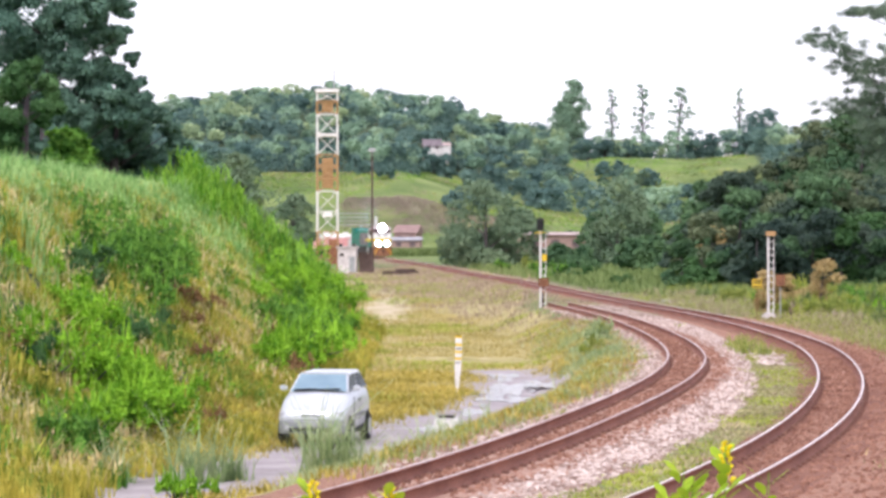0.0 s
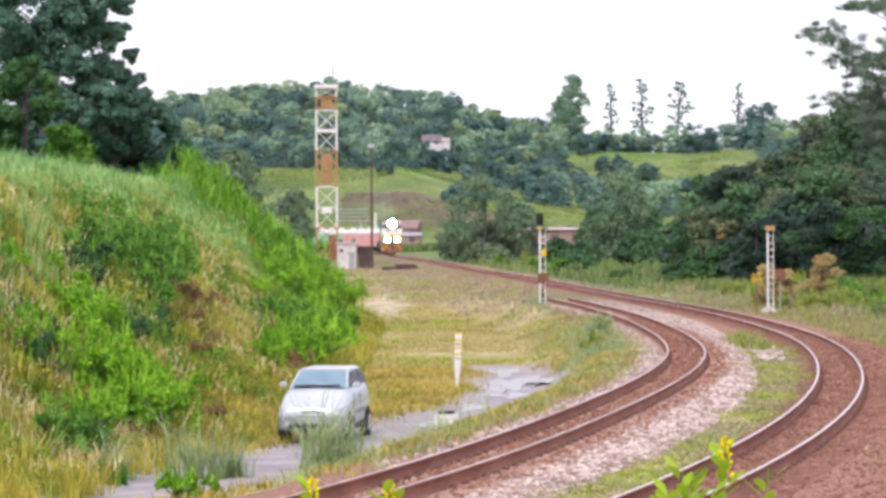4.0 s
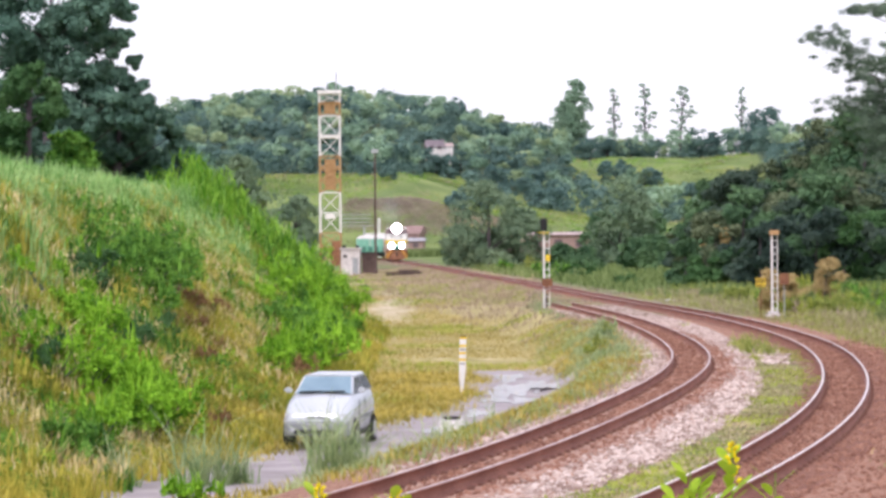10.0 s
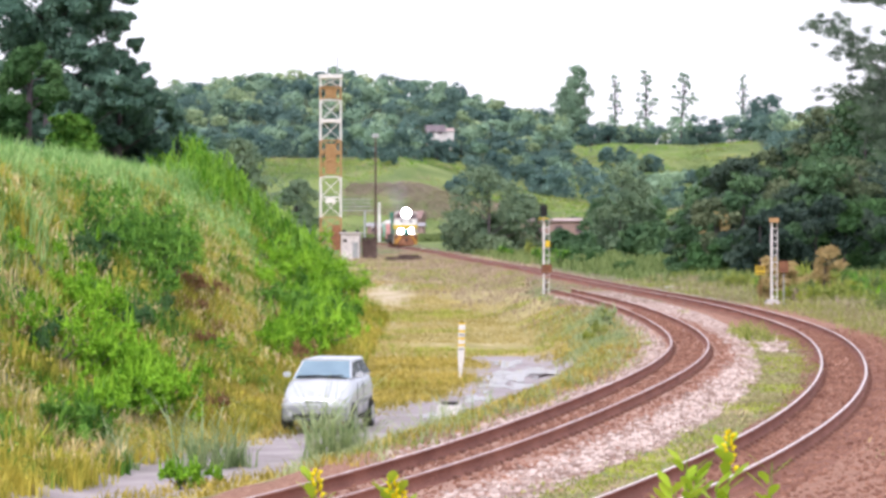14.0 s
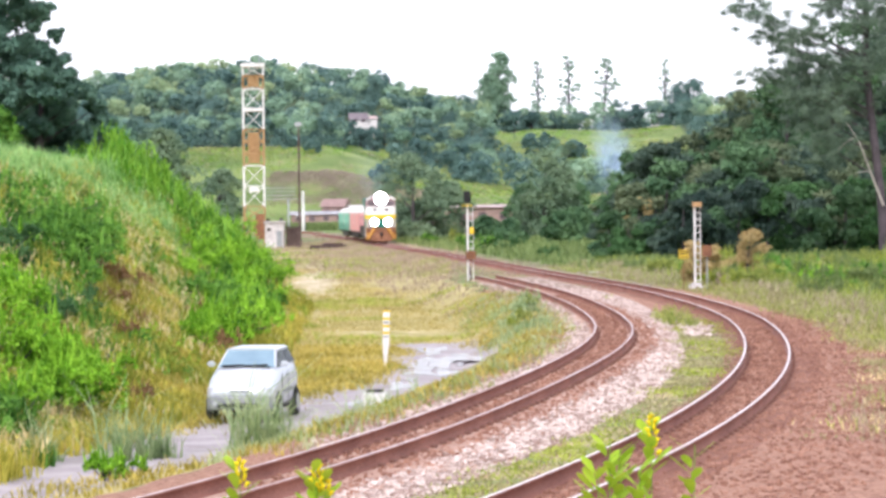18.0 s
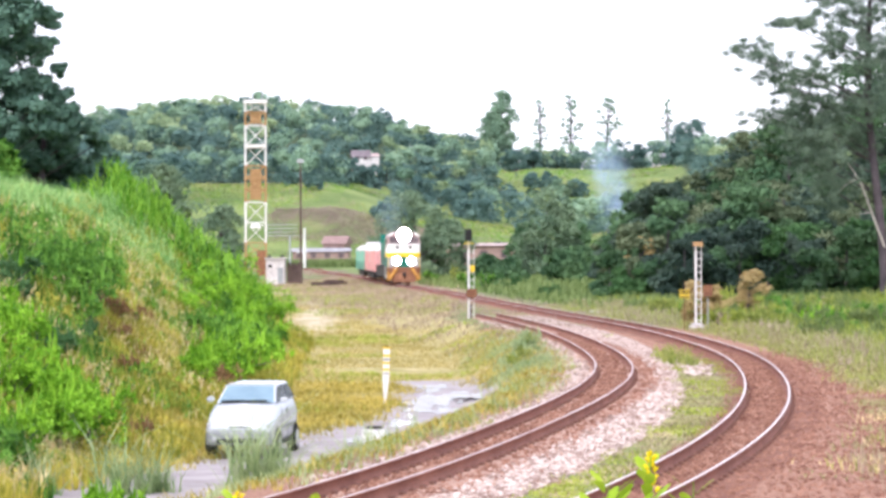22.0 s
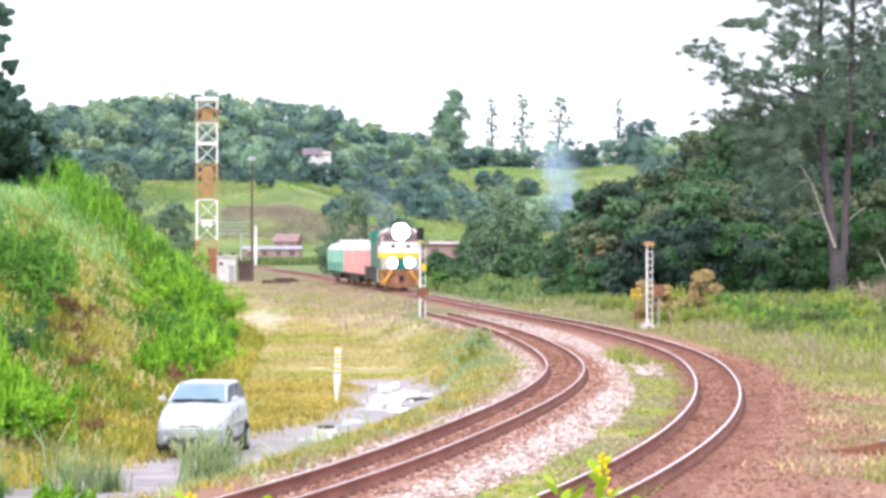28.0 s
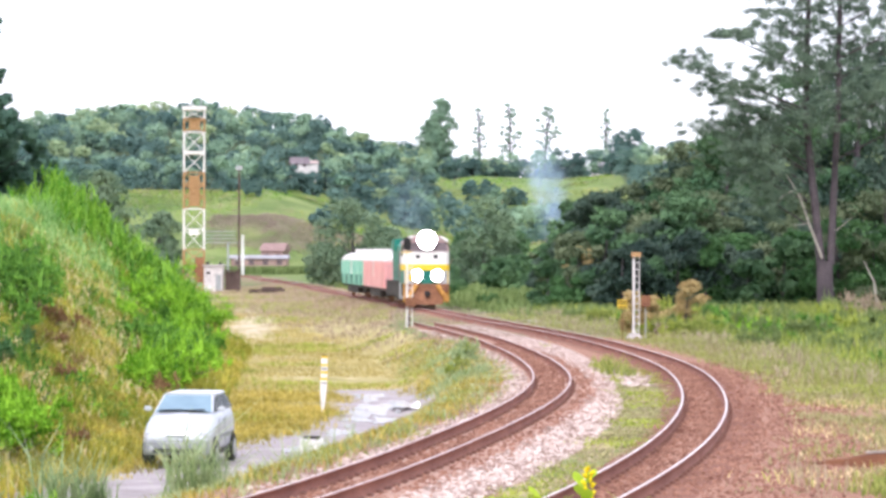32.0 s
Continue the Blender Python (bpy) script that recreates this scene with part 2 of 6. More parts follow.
    redwall=shader("pinkish brick wall", (0.26, 0.17, 0.145), (0.4, 0.28, 0.24), 0.9, 2, bump=0.2),
    pinkroof=shader("faded pinkish sheet roof", (0.4, 0.3, 0.28), (0.56, 0.44, 0.41), 0.8, 1, bump=0.1),
    slate=shader("dull grey-mauve roof", (0.13, 0.105, 0.115), (0.22, 0.185, 0.195), 0.8, 1, bump=0.2),
    metalroof=shader("weathered sheet roof", (0.24, 0.23, 0.24), (0.42, 0.41, 0.42), 0.6, 2, bump=0.1),
)

# ---- plan ----
def spline(knots):
    """A smooth curve x(y) through knots (y, x), natural at both ends."""
    ys, xs = np.array(knots, float).T
    n, h = len(ys), np.diff(ys)
    A, b = np.eye(n), np.zeros(n)
    for i in range(1, n - 1):
        A[i, i - 1:i + 2] = h[i - 1], 2 * (h[i - 1] + h[i]), h[i]
        b[i] = 6 * ((xs[i + 1] - xs[i]) / h[i] - (xs[i] - xs[i - 1]) / h[i - 1])
    m = np.linalg.solve(A, b)

    def f(y):
        y = np.clip(np.asarray(y, float), ys[0], ys[-1])
        i = np.clip(np.searchsorted(ys, y) - 1, 0, n - 2)
        a, c, hh = ys[i + 1] - y, y - ys[i], h[i]
        return (m[i] * a ** 3 + m[i + 1] * c ** 3) / (6 * hh) + (xs[i] / hh - m[i] * hh / 6) * a + (xs[i + 1] / hh - m[i + 1] * hh / 6) * c
    return f


outer = spline([(-40, -33), (0, -11.8), (20, -4.25), (40, 1.54), (60, 5.3), (80, 7.2), (93, 7.6), (107, 7.2), (125, 5.95), (150, 3.1), (168, 1.15),
                (186, -0.73), (213, -3.45), (249, -7.7), (284, -11.6), (302, -13.3), (330, -16.4), (352, -19.1), (367, -21.2), (380, -23.0), (394, -24.5), (408, -25.4),
                (417, -26.1), (424, -27.0), (431, -28.6), (445, -33.5), (462, -41), (480, -49), (510, -62)])
inner = spline([(-40, -38), (0, -15.7), (20, -8.7), (40, -2.85), (58, 0.56), (72, 2.44), (84, 3.3), (92, 3.38), (106.5, 2.95), (120, 2.14), (132, 1.06), (150, -0.9)])


def sm(a, b, v):
    t = np.clip((v - a) / (b - a), 0, 1)
    return t * t * (3 - 2 * t)


def wob(x, y, s, seed=0.0):
    """Cheap smooth unevenness, about -1 to 1."""
    return (np.sin(x / s + 1.3 * np.sin(y / s * 0.7 + seed) + seed) + np.sin(y / s * 1.1 + 1.7 * np.sin(x / s * 0.6 + seed * 2) - seed)) / 2


def foot(y):
    return np.interp(y, [-40, 30, 52, 67, 90, 130, 150, 190], [-24, -14, -9.6, -7.7, -7.8, -9.3, -14, -40])


def land(x, y):
    """Height of the ground."""
    x, y = np.asarray(x, float), np.asarray(y, float)
    to, ti = x - outer(y), x - inner(np.minimum(y, 150))
    left = -np.where(y < 150, ti + 1.9, to + 2.2)
    drop = np.interp(y, [0, 110, 160, 300], [1.08, 1.08, 0.45, 0.35])
    z = -0.22 - drop * sm(0, 2.8, left)
    right = to - 2.0
    z = z - 0.1 * sm(0, 2, right) + 0.012 * np.clip(right, 0, 60) + 0.05 * wob(x, y, 3.0) * sm(1, 5, np.abs(to + 2) - 4) * np.where((y < 112) & (to < 0), 0.25, 1)
    # bank
    d = foot(y) - x + 0.5 * wob(x, y, 5, 2)
    top = np.interp(y, [0, 60, 110, 130, 150], [6.4, 6.4, 6.2, 6.1, 3.4])
    bank = top * sm(-1.0, 8.5, d) + 0.01 * np.clip(d - 7, 0, 40)
    z = z + np.where(y < 230, bank * (1 - sm(140, 175, y)), 0)
    # knoll on which the viewer stands
    z = z + 2.0 * (1 - sm(2, 25, np.hypot(y * 1.0, (x - 4) * 0.8)))
    # hills
    u = x / np.maximum(y, 50) * 5100
    ridge = np.interp(u, [-1500, -800, -704, -580, -400, -284, -194, -170, -94, 16, 70, 216, 330, 700, 1500], [34, 33, 32.7, 36.3, 36.7, 32.7, 31.8, 28.8, 26.2, 21.3, 22.2, 21.8, 23.6, 30.5, 40])
    near = np.interp(u, [-1500, -300, -150, 60, 300], [16.5, 16.5, 11, 5, 5])
    z = z + near * sm(528, 605, y) + np.maximum(ridge - near, 0) * sm(612, 750, y)
    z = z - 25 * sm(800, 1500, y) + 0.6 * wob(x, y, 25, 1) * sm(530, 600, y)
    return z


def wooded(u, y):
    """Where woodland covers the hills: u is the bearing, y the distance."""
    edge = 612 + 8 * np.sin(u / 40) + 5 * np.sin(u / 17)
    w = np.where(u < -250, y > edge, np.where(u < -200, y > edge + 50, np.where(u < -10, y > edge + 16 + 14 * np.sin(u / 23),
        np.where(u < 30, (y > 745) | (np.sin(u / 9 + y / 15) > 0.75), np.where(u < 190, (y > 765) | ((y < 632) & (np.sin(u / 17 + y / 11) > 0.3)), np.where(u < 300, (y > 765) | ((y < 640) & (np.sin(u / 15 + y / 21) > -0.1)), (y > 750) | (np.sin(u / 15 + y / 21) > -0.1)))))))
    return w & ~((np.abs(u + 234) < 40) & (y < 666)) & (y > 596)


def soup(V):
    """A mesh of loose triangles or quads from an (n, k, 3) array."""
    n, k, _ = V.shape
    me = bpy.data.meshes.new("pieces")
    me.vertices.add(n * k)
    me.vertices.foreach_set("co", np.ascontiguousarray(V, np.float32).ravel())
    me.loops.add(n * k)
    me.loops.foreach_set("vertex_index", np.arange(n * k, dtype=np.int32))
    me.polygons.add(n)
    me.polygons.foreach_set("loop_start", np.arange(0, n * k, k, dtype=np.int32))
    me.update(calc_edges=True)
    return me


def grid_mesh(P):
    """A mesh from an (a, b, 3) array of corners."""
    a, b, _ = P.shape
    i = np.arange((a - 1) * (b - 1))
    r, c = i // (b - 1), i % (b - 1)
    f = np.stack([r * b + c, r * b + c + 1, (r + 1) * b + c + 1, (r + 1) * b + c], 1)
    me = bpy.data.meshes.new("sheet")
    me.from_pydata(P.reshape(-1, 3).tolist(), [], f.tolist())
    me.polygons.foreach_set("use_smooth", np.ones(len(f), bool))
    return me


def put(name, me, material, parent=None, label="", smooth=False):
    ob = new(name, me)
    ob.data.materials.append(material)
    if smooth:
        for p in me.polygons:
            p.use_smooth = True
    if parent:
        ob.parent = parent
    return tagged(ob, label) if label else ob


def part(name, bm, material, parent, label="", smooth=False):
    me = bpy.data.meshes.new(name)
    bm.to_mesh(me)
    bm.free()
    return put(name, me, material, parent, label, smooth)


def box(bm, x0, x1, y0, y1, z0, z1, bevel=0.0):
    r = bmesh.ops.create_cube(bm, size=1.0, matrix=Matrix.Translation(((x0 + x1) / 2, (y0 + y1) / 2, (z0 + z1) / 2)) @ Matrix.Diagonal((x1 - x0, y1 - y0, z1 - z0, 1)))
    if bevel:
        edges = list({e for v in r["verts"] for e in v.link_edges})
        bmesh.ops.bevel(bm, geom=edges, offset=bevel, segments=2, affect="EDGES")
    return bm


def boxed(*a, **k):
    return box(bmesh.new(), *a, **k)


def rod(bm, a, b, r0, r1=None, n=8):
    a, b = Vector(a), Vector(b)
    d = b - a
    m = Matrix.Translation((a + b) / 2) @ d.to_track_quat("Z", "Y").to_matrix().to_4x4()
    bmesh.ops.create_cone(bm, cap_ends=True, segments=n, radius1=r0, radius2=r0 if r1 is None else r1, depth=d.length, matrix=m)
    return bm


def rods(*list_of):
    bm = bmesh.new()
    for a in list_of:
        rod(bm, *a)
    return bm


def loft(rings, caps=True):
    """A closed skin through rings of equally many points."""
    bm = bmesh.new()
    vs = [[bm.verts.new(p) for p in r] for r in rings]
    n = len(rings[0])
    for a, b in zip(vs[:-1], vs[1:]):
        for i in range(n):
            bm.faces.new((a[i], a[(i + 1) % n], b[(i + 1) % n], b[i]))
    if caps:
        bm.faces.new(vs[0][::-1])
        bm.faces.new(vs[-1])
    bmesh.ops.recalc_face_normals(bm, faces=bm.faces)
    return bm


def thing(name, m, label, category, group=""):
    ob = new(name)
    ob.empty_display_size = 0.3
    ob.matrix_world = m
    return tagged(ob, label, category, group)

# ---- ground ----
ROAD = [(-16, 25), (-10.5, 45), (-8, 54), (-6.2, 60), (-4.9, 66), (-3.2, 74), (-1.9, 80), (-1.4, 87), (-1.7, 94), (-2.6, 101)]
TRAIL = [(-2.6, 108), (-5, 112), (-6.9, 124), (-9, 140), (-10.4, 160), (-12.0, 195), (-18, 245)]


def road_gap(x, y, way=ROAD):
    """Distance to the middle of the dirt road, or of the trail beyond it."""
    best = np.full(np.shape(x), 1e9)
    for (ax, ay), (bx, by) in zip(way[:-1], way[1:]):
        t = np.clip(((x - ax) * (bx - ax) + (y - ay) * (by - ay)) / ((bx - ax) ** 2 + (by - ay) ** 2), 0, 1)
        best = np.minimum(best, np.hypot(x - ax - t * (bx - ax), y - ay - t * (by - ay)))
    return best


def ground_material():
    m = bpy.data.materials.new("ground cover")
    m.use_nodes = True
    nt = m.node_tree
    L = nt.links.new
    p = nt.nodes["Principled BSDF"]
    p.inputs["Roughness"].default_value, p.inputs["Specular IOR Level"].default_value = 0.95, 0.2
    co = nt.nodes.new("ShaderNodeTexCoord")
    at = nt.nodes.new("ShaderNodeAttribute")
    at.attribute_name = "cover"
    sep = nt.nodes.new("ShaderNodeSeparateColor")
    L(at.outputs["Color"], sep.inputs[0])
    def noise_of(scale, detail=6):
        n = nt.nodes.new("ShaderNodeTexNoise")
        n.inputs["Scale"].default_value, n.inputs["Detail"].default_value = scale, detail
        L(co.outputs["Object"], n.inputs["Vector"])
        return n
    fine, mid, wide = noise_of(9), noise_of(1.1), noise_of(0.09)

    def pair(a, b, n):
        mx = nt.nodes.new("ShaderNodeMix")
        mx.data_type = "RGBA"
        mx.inputs[6].default_value, mx.inputs[7].default_value = (*a, 1), (*b, 1)
        r = nt.nodes.new("ShaderNodeMapRange")
        r.inputs["From Min"].default_value, r.inputs["From Max"].default_value = 0.36, 0.64
        L(n.outputs["Fac"], r.inputs["Value"])
        L(r.outputs[0], mx.inputs[0])
        return mx
    base = pair((0.11, 0.165, 0.05), (0.22, 0.275, 0.09), wide)
    # litter: ground coloured darker so the gaps between plants read dark
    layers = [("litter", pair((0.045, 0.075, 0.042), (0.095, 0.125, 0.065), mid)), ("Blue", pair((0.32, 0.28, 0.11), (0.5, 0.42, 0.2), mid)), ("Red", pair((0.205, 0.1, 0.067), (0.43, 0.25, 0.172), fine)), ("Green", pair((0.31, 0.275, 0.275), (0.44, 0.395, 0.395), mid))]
    worn = nt.nodes.new("ShaderNodeAttribute")
    worn.attribute_name = "trail"
    source = {"litter": at.outputs["Alpha"], "trail": worn.outputs["Fac"]}
    layers.append(("trail", pair((0.42, 0.34, 0.23), (0.66, 0.56, 0.42), mid)))
    for channel, tone in layers:
        k = nt.nodes.new("ShaderNodeMath")
        k.operation = "ADD"
        L(source[channel] if channel in source else sep.outputs[channel], k.inputs[0])
        L(mid.outputs["Fac"], k.inputs[1])
        r = nt.nodes.new("ShaderNodeMapRange")
        r.inputs["From Min"].default_value, r.inputs["From Max"].default_value = 0.85, 1.15
        L(k.outputs[0], r.inputs["Value"])
        mx = nt.nodes.new("ShaderNodeMix")
        mx.data_type = "RGBA"
        L(r.outputs[0], mx.inputs[0])
        L(base.outputs[2], mx.inputs[6])
        L(tone.outputs[2], mx.inputs[7])
        base = mx
    L(base.outputs[2], p.inputs["Base Color"])
    b = nt.nodes.new("ShaderNodeBump")
    b.inputs["Strength"].default_value, b.inputs["Distance"].default_value = 0.7, 0.08
    L(fine.outputs["Fac"], b.inputs["Height"])
    L(b.outputs[0], p.inputs["Normal"])
    return m


def build_ground():
    def lines(*spans):
        out = []
        for a, b, s in spans:
            out += list(np.arange(a, b, s))
        return np.array(out)
    half = lines((0, 30, 0.6), (30, 120, 3), (120, 600, 16), (600, 4400, 380))
    xs = np.concatenate([-half[:0:-1], half])
    ys = lines((-3000, -200, 280), (-200, -40, 16), (-40, 36, 2), (36, 160, 1), (160, 520, 4), (520, 920, 12), (920, 4400, 240))
    X, Y = np.meshgrid(xs, ys)
    Z = land(X, Y)
    ob = put("ground", grid_mesh(np.stack([X, Y, Z], 2)), ground_material())
    to, ti = X - outer(Y), X - inner(np.minimum(Y, 150))
    red = sm(6.5, 2.6, to) * (Y < 130) * (to > -0.95) + (Y < 130) * (ti > -2.3) * (ti < np.interp(Y, [40, 55, 68, 80, 110], [2.3, 2.4, 2.1, 1.6, 3.0])) + 0.5 * sm(-7, -2, to) * sm(4.5, 2, to) * (Y >= 130) * (Y < 460) + 0.8 * (ti > 1) * (to < -0.9) * (Y > 86) * (Y < 132)
    u = X / np.maximum(Y, 50) * 5100
    red += 0.3 * (Y > 553) * (Y < 578) * (u > -370) * (u < -170)
    red += 0.25 * (Y < 90) * (to > 2) * (to < 14)
    rd = road_gap(X, Y)
    road = sm(2.3, 1.5, rd)
    trail = 0.52 * sm(3.2, 0.8, road_gap(X, Y, TRAIL)) * np.interp(Y, [106, 110, 116, 140, 152, 225, 250], [0.6, 0.6, 0.25, 0.4, 1, 1, 0])
    straw = np.clip((ti < -2) * (Y > 72) * 0.75 + (ti < -2) * (Y <= 72) * 0.7, 0, 1) * (Y < 330) * (X > foot(Y) - 0.3) + 0.25 * (Y > 400) * ~wooded(u, Y - 4) + 0.35 * (to > 3) * (Y < 130) + 0.5 * (ti > 1) * (to < -0.7) * (Y < 130)
    # alpha: where the darker ground tone lies, under bank growth and woodland
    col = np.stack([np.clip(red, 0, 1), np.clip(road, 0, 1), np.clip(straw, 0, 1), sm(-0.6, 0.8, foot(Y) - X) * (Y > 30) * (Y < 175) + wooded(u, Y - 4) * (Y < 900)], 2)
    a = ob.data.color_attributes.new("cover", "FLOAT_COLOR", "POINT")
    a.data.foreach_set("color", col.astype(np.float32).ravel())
    b = ob.data.attributes.new("trail", "FLOAT", "POINT")
    b.data.foreach_set("value", trail.astype(np.float32).ravel())
    tagged(ob, "uneven grassy ground with red earth and a muddy road", "ground", kind="structure")


build_ground()


# ---- railway ----
def along(curve, y0, y1, step):
    """Stations on a track: place and unit vectors along and across, by even steps."""
    ys = np.arange(y0, y1 + 0.01, 0.25)
    xs = curve(ys)
    s = np.concatenate([[0], np.cumsum(np.hypot(np.diff(xs), np.diff(ys)))])
    k = np.arange(0, s[-1], step)
    x, y = np.interp(k, s, xs), np.interp(k, s, ys)
    tx, ty = np.gradient(x), np.gradient(y)
    n = np.hypot(tx, ty)
    return x, y, tx / n, ty / n


def sweep(curve, y0, y1, step, profile):
    """A strip with the cross-section profile [(across, height)] along a track."""
    x, y, tx, ty = along(curve, y0, y1, step)
    P = np.array([[(a, b, z) for a, b, z in zip(x + ty * o, y - tx * o, np.full(len(x), h))] for o, h in profile])
    return grid_mesh(P.transpose(1, 0, 2))


GAUGE = 1.0


def build_track(name, curve, y0, y1, label, head):
    track = thing(name, Matrix.Identity(4), label, "railway track", "railway tracks")
    track["kind"] = "structure"
    for side in (-1, 1):
        c = side * (GAUGE / 2 + 0.034)
        rail = put("rail", sweep(curve, y0, y1, 1.0, [(c - 0.065, -0.23), (c - 0.065, -0.2), (c - 0.014, -0.17), (c - 0.012, -0.045), (c - 0.034, -0.035), (c - 0.034, -0.006),
                                                     (c + 0.034, -0.006), (c + 0.034, -0.035), (c + 0.012, -0.045), (c + 0.014, -0.17), (c + 0.065, -0.2), (c + 0.065, -0.23)]), M["rail"], track)
        put("rail_head", sweep(curve, y0, y1, 1.0, [(c - 0.023, -0.004), (c - 0.02, 0.0), (c + 0.02, 0.0), (c + 0.023, -0.004)]), M[head], rail, "worn running surface")
    return track


main_track = build_track("railway_track", outer, -40, 508, "curved metre-gauge track with rusty rails in red ballast", "railhead")
siding = build_track("railway_track", inner, -40, 149, "curved siding with rusty rails in pale ballast", "dull_head")


def build_beds():
    tagged(put("ballast_bed", sweep(outer, -40, 508, 2.0, [(-1.75, -0.36), (-1.2, -0.23), (-0.9, -0.21), (0, -0.225), (0.9, -0.21), (1.3, -0.22), (2.3, -0.37)]), M["ballast"]),
           "red-brown ballast under the running track", "ballast", kind="structure")
    global siding_bed
    siding_bed = tagged(put("ballast_bed", sweep(inner, -40, 150, 2.0, [(-1.55, -0.4), (-1.15, -0.25), (-0.9, -0.21), (0, -0.225), (0.9, -0.21), (1.5, -0.2), (2.6, -0.34)]), M["pale_ballast"]),
           "pale pinkish ballast under the siding", "ballast", kind="structure")


build_beds()


def stones(curve, n, y0, y1, o0, o1, size, seed, rise=0.0):
    """Loose angular stones in a band beside a track."""
    rng = np.random.default_rng(seed)
    y = rng.uniform(y0, y1, n)
    o = rng.uniform(o0, o1, n) + rng.normal(0, 0.12, n)
    x = curve(y) + o
    z = np.maximum(land(x, y), -0.21 - 0.12 * np.clip(np.abs(o) - 1.4, 0, 2)) + rise
    unit = np.array([(-1, -1, -1), (1, -1, -1), (1, 1, -1), (-1, 1, -1), (-1, -1, 1), (1, -1, 1), (1, 1, 1), (-1, 1, 1)], float) * 0.5
    quads = np.array([(0, 1, 5, 4), (1, 2, 6, 5), (2, 3, 7, 6), (3, 0, 4, 7), (4, 5, 6, 7)])
    s = size * rng.uniform(0.5, 1.3, (n, 1, 1))
    v = unit[None] * s * rng.uniform(0.6, 1.2, (n, 1, 3)) + rng.normal(0, 0.16, (n, 8, 3)) * s
    a = rng.uniform(0, 6.283, n)
    c, d = np.cos(a)[:, None], np.sin(a)[:, None]
    v = np.stack([v[..., 0] * c - v[..., 1] * d, v[..., 0] * d + v[..., 1] * c, v[..., 2]], 2) + np.stack([x, y, z], 1)[:, None, :]
    k = o < np.interp(y, [40, 55, 68, 80, 92, 112, 150], [2.5, 2.55, 2.3, 1.8, 1.9, 2.5, 2.8]) if o0 > 0 and curve is inner and n > 2000 else np.ones(n, bool)
    v, n = v[k], int(k.sum())
    me = bpy.data.meshes.new("stones")
    f = (quads[None] + (np.arange(n) * 8)[:, None, None]).reshape(-1, 4)
    me.from_pydata(v.reshape(-1, 3).tolist(), [], f.tolist())
    return me


def build_stones():
    for m, label, curve, n, y0, y1, o0, o1, size in (
            ("stone", "pale loose ballast stones beside the siding", inner, 21000, 36, 150, 1.3, 3.0, 0.068),
            ("redstone", "fine rusty stones beside the siding", inner, 3500, 36, 110, 0.75, 1.6, 0.05),
            ("stone", "pale loose ballast stones along the siding", inner, 3000, 45, 140, -1.32, -0.85, 0.075),
            ("redstone", "rusty stones between the siding rails", inner, 3500, 38, 120, -0.45, 0.45, 0.05),
            ("redstone", "rusty stones along the running track", outer, 3500, 36, 100, -0.45, 0.45, 0.05),
            ("redstone", "loose reddish stones beside the running track", outer, 6000, 36, 100, 0.8, 3.6, 0.055),
            ("stone", "pale stones between the tracks", inner, 420, 82, 92, 2.15, 2.75, 0.11)):
        tagged(put("ballast_stones", stones(curve, n, y0, y1, o0, o1, size, n), M[m]), label, "ballast", kind="stuff")


build_stones()


def build_clips():
    """Rail clips on the side of the rails that faces the viewer."""
    bm = boxed(-0.045, 0.045, -0.07, 0.07, -0.235, -0.165, bevel=0.012)
    me = bpy.data.meshes.new("rail_clip")
    bm.to_mesh(me)
    bm.free()
    me.materials.append(M["clip"])
    for track, curve in ((main_track, outer), (siding, inner)):
        x, y, tx, ty = along(curve, 42, 92, 0.65)
        for side in (-1, 1):
            o = side * (GAUGE / 2 + 0.034) + 0.1
            for k in range(len(x)):
                ob = bpy.data.objects.new("rail_clip", me)
                bpy.context.scene.collection.objects.link(ob)
                ob.parent = track
                ob.location = (x[k] + ty[k] * o, y[k] - tx[k] * o, 0)
                ob.rotation_euler = (0, 0, math.atan2(-tx[k], ty[k]))


build_clips()


def build_loose_stones():
    """The nearest loose stones of the siding's shoulder, one by one."""
    rng = np.random.default_rng(77)
    meshes = []
    for k in range(8):
        bm = bmesh.new()
        bmesh.ops.create_icosphere(bm, subdivisions=1, radius=0.055)
        for v in bm.verts:
            v.co *= rng.uniform(0.75, 1.25)
            v.co.z *= 0.75
        me = bpy.data.meshes.new("stone")
        bm.to_mesh(me)
        bm.free()
        me.materials.append(M["loose_stone"])
        meshes.append(me)
    for k in range(290):
        y = rng.uniform(42, 72)
        o = rng.uniform(1.35, float(np.interp(y, [40, 55, 68, 80], [2.3, 2.4, 2.2, 1.6])))
        x = float(inner(y)) + o
        ob = bpy.data.objects.new("stone", meshes[k % 8])
        bpy.context.scene.collection.objects.link(ob)
        ob.parent = siding_bed
        ob.location = (x, y, max(float(land(x, y)), -0.21 - 0.12 * max(0.0, o - 1.4)) + 0.035)
        ob.rotation_euler = (0, 0, rng.uniform(0, 6.283))
        s = rng.uniform(0.5, 1.05)
        ob.scale = (s, s, s)


build_loose_stones()
# ---- lineside things ----
def z_at(x, y):
    return float(land(x, y))


def build_tower():
    x, y = -25.45, 300.0
    z0 = z_at(x, y)
    t = thing("lattice_tower", pose(x, y, z0, 0, 0, 4), "tall lattice radio tower painted in white and orange bands", "tower")
    h = 19.0
    w = 1.05
    bands = [(0, 4.4, "orange"), (4.4, 8.6, "white"), (8.6, 12.4, "orange"), (12.4, 16.6, "white"), (16.6, 18.0, "orange"), (18.0, h, "white")]
    corners = [(-w, -w), (w, -w), (w, w), (-w, w)]
    for a, b, m in bands:
        for cx, cy in corners:
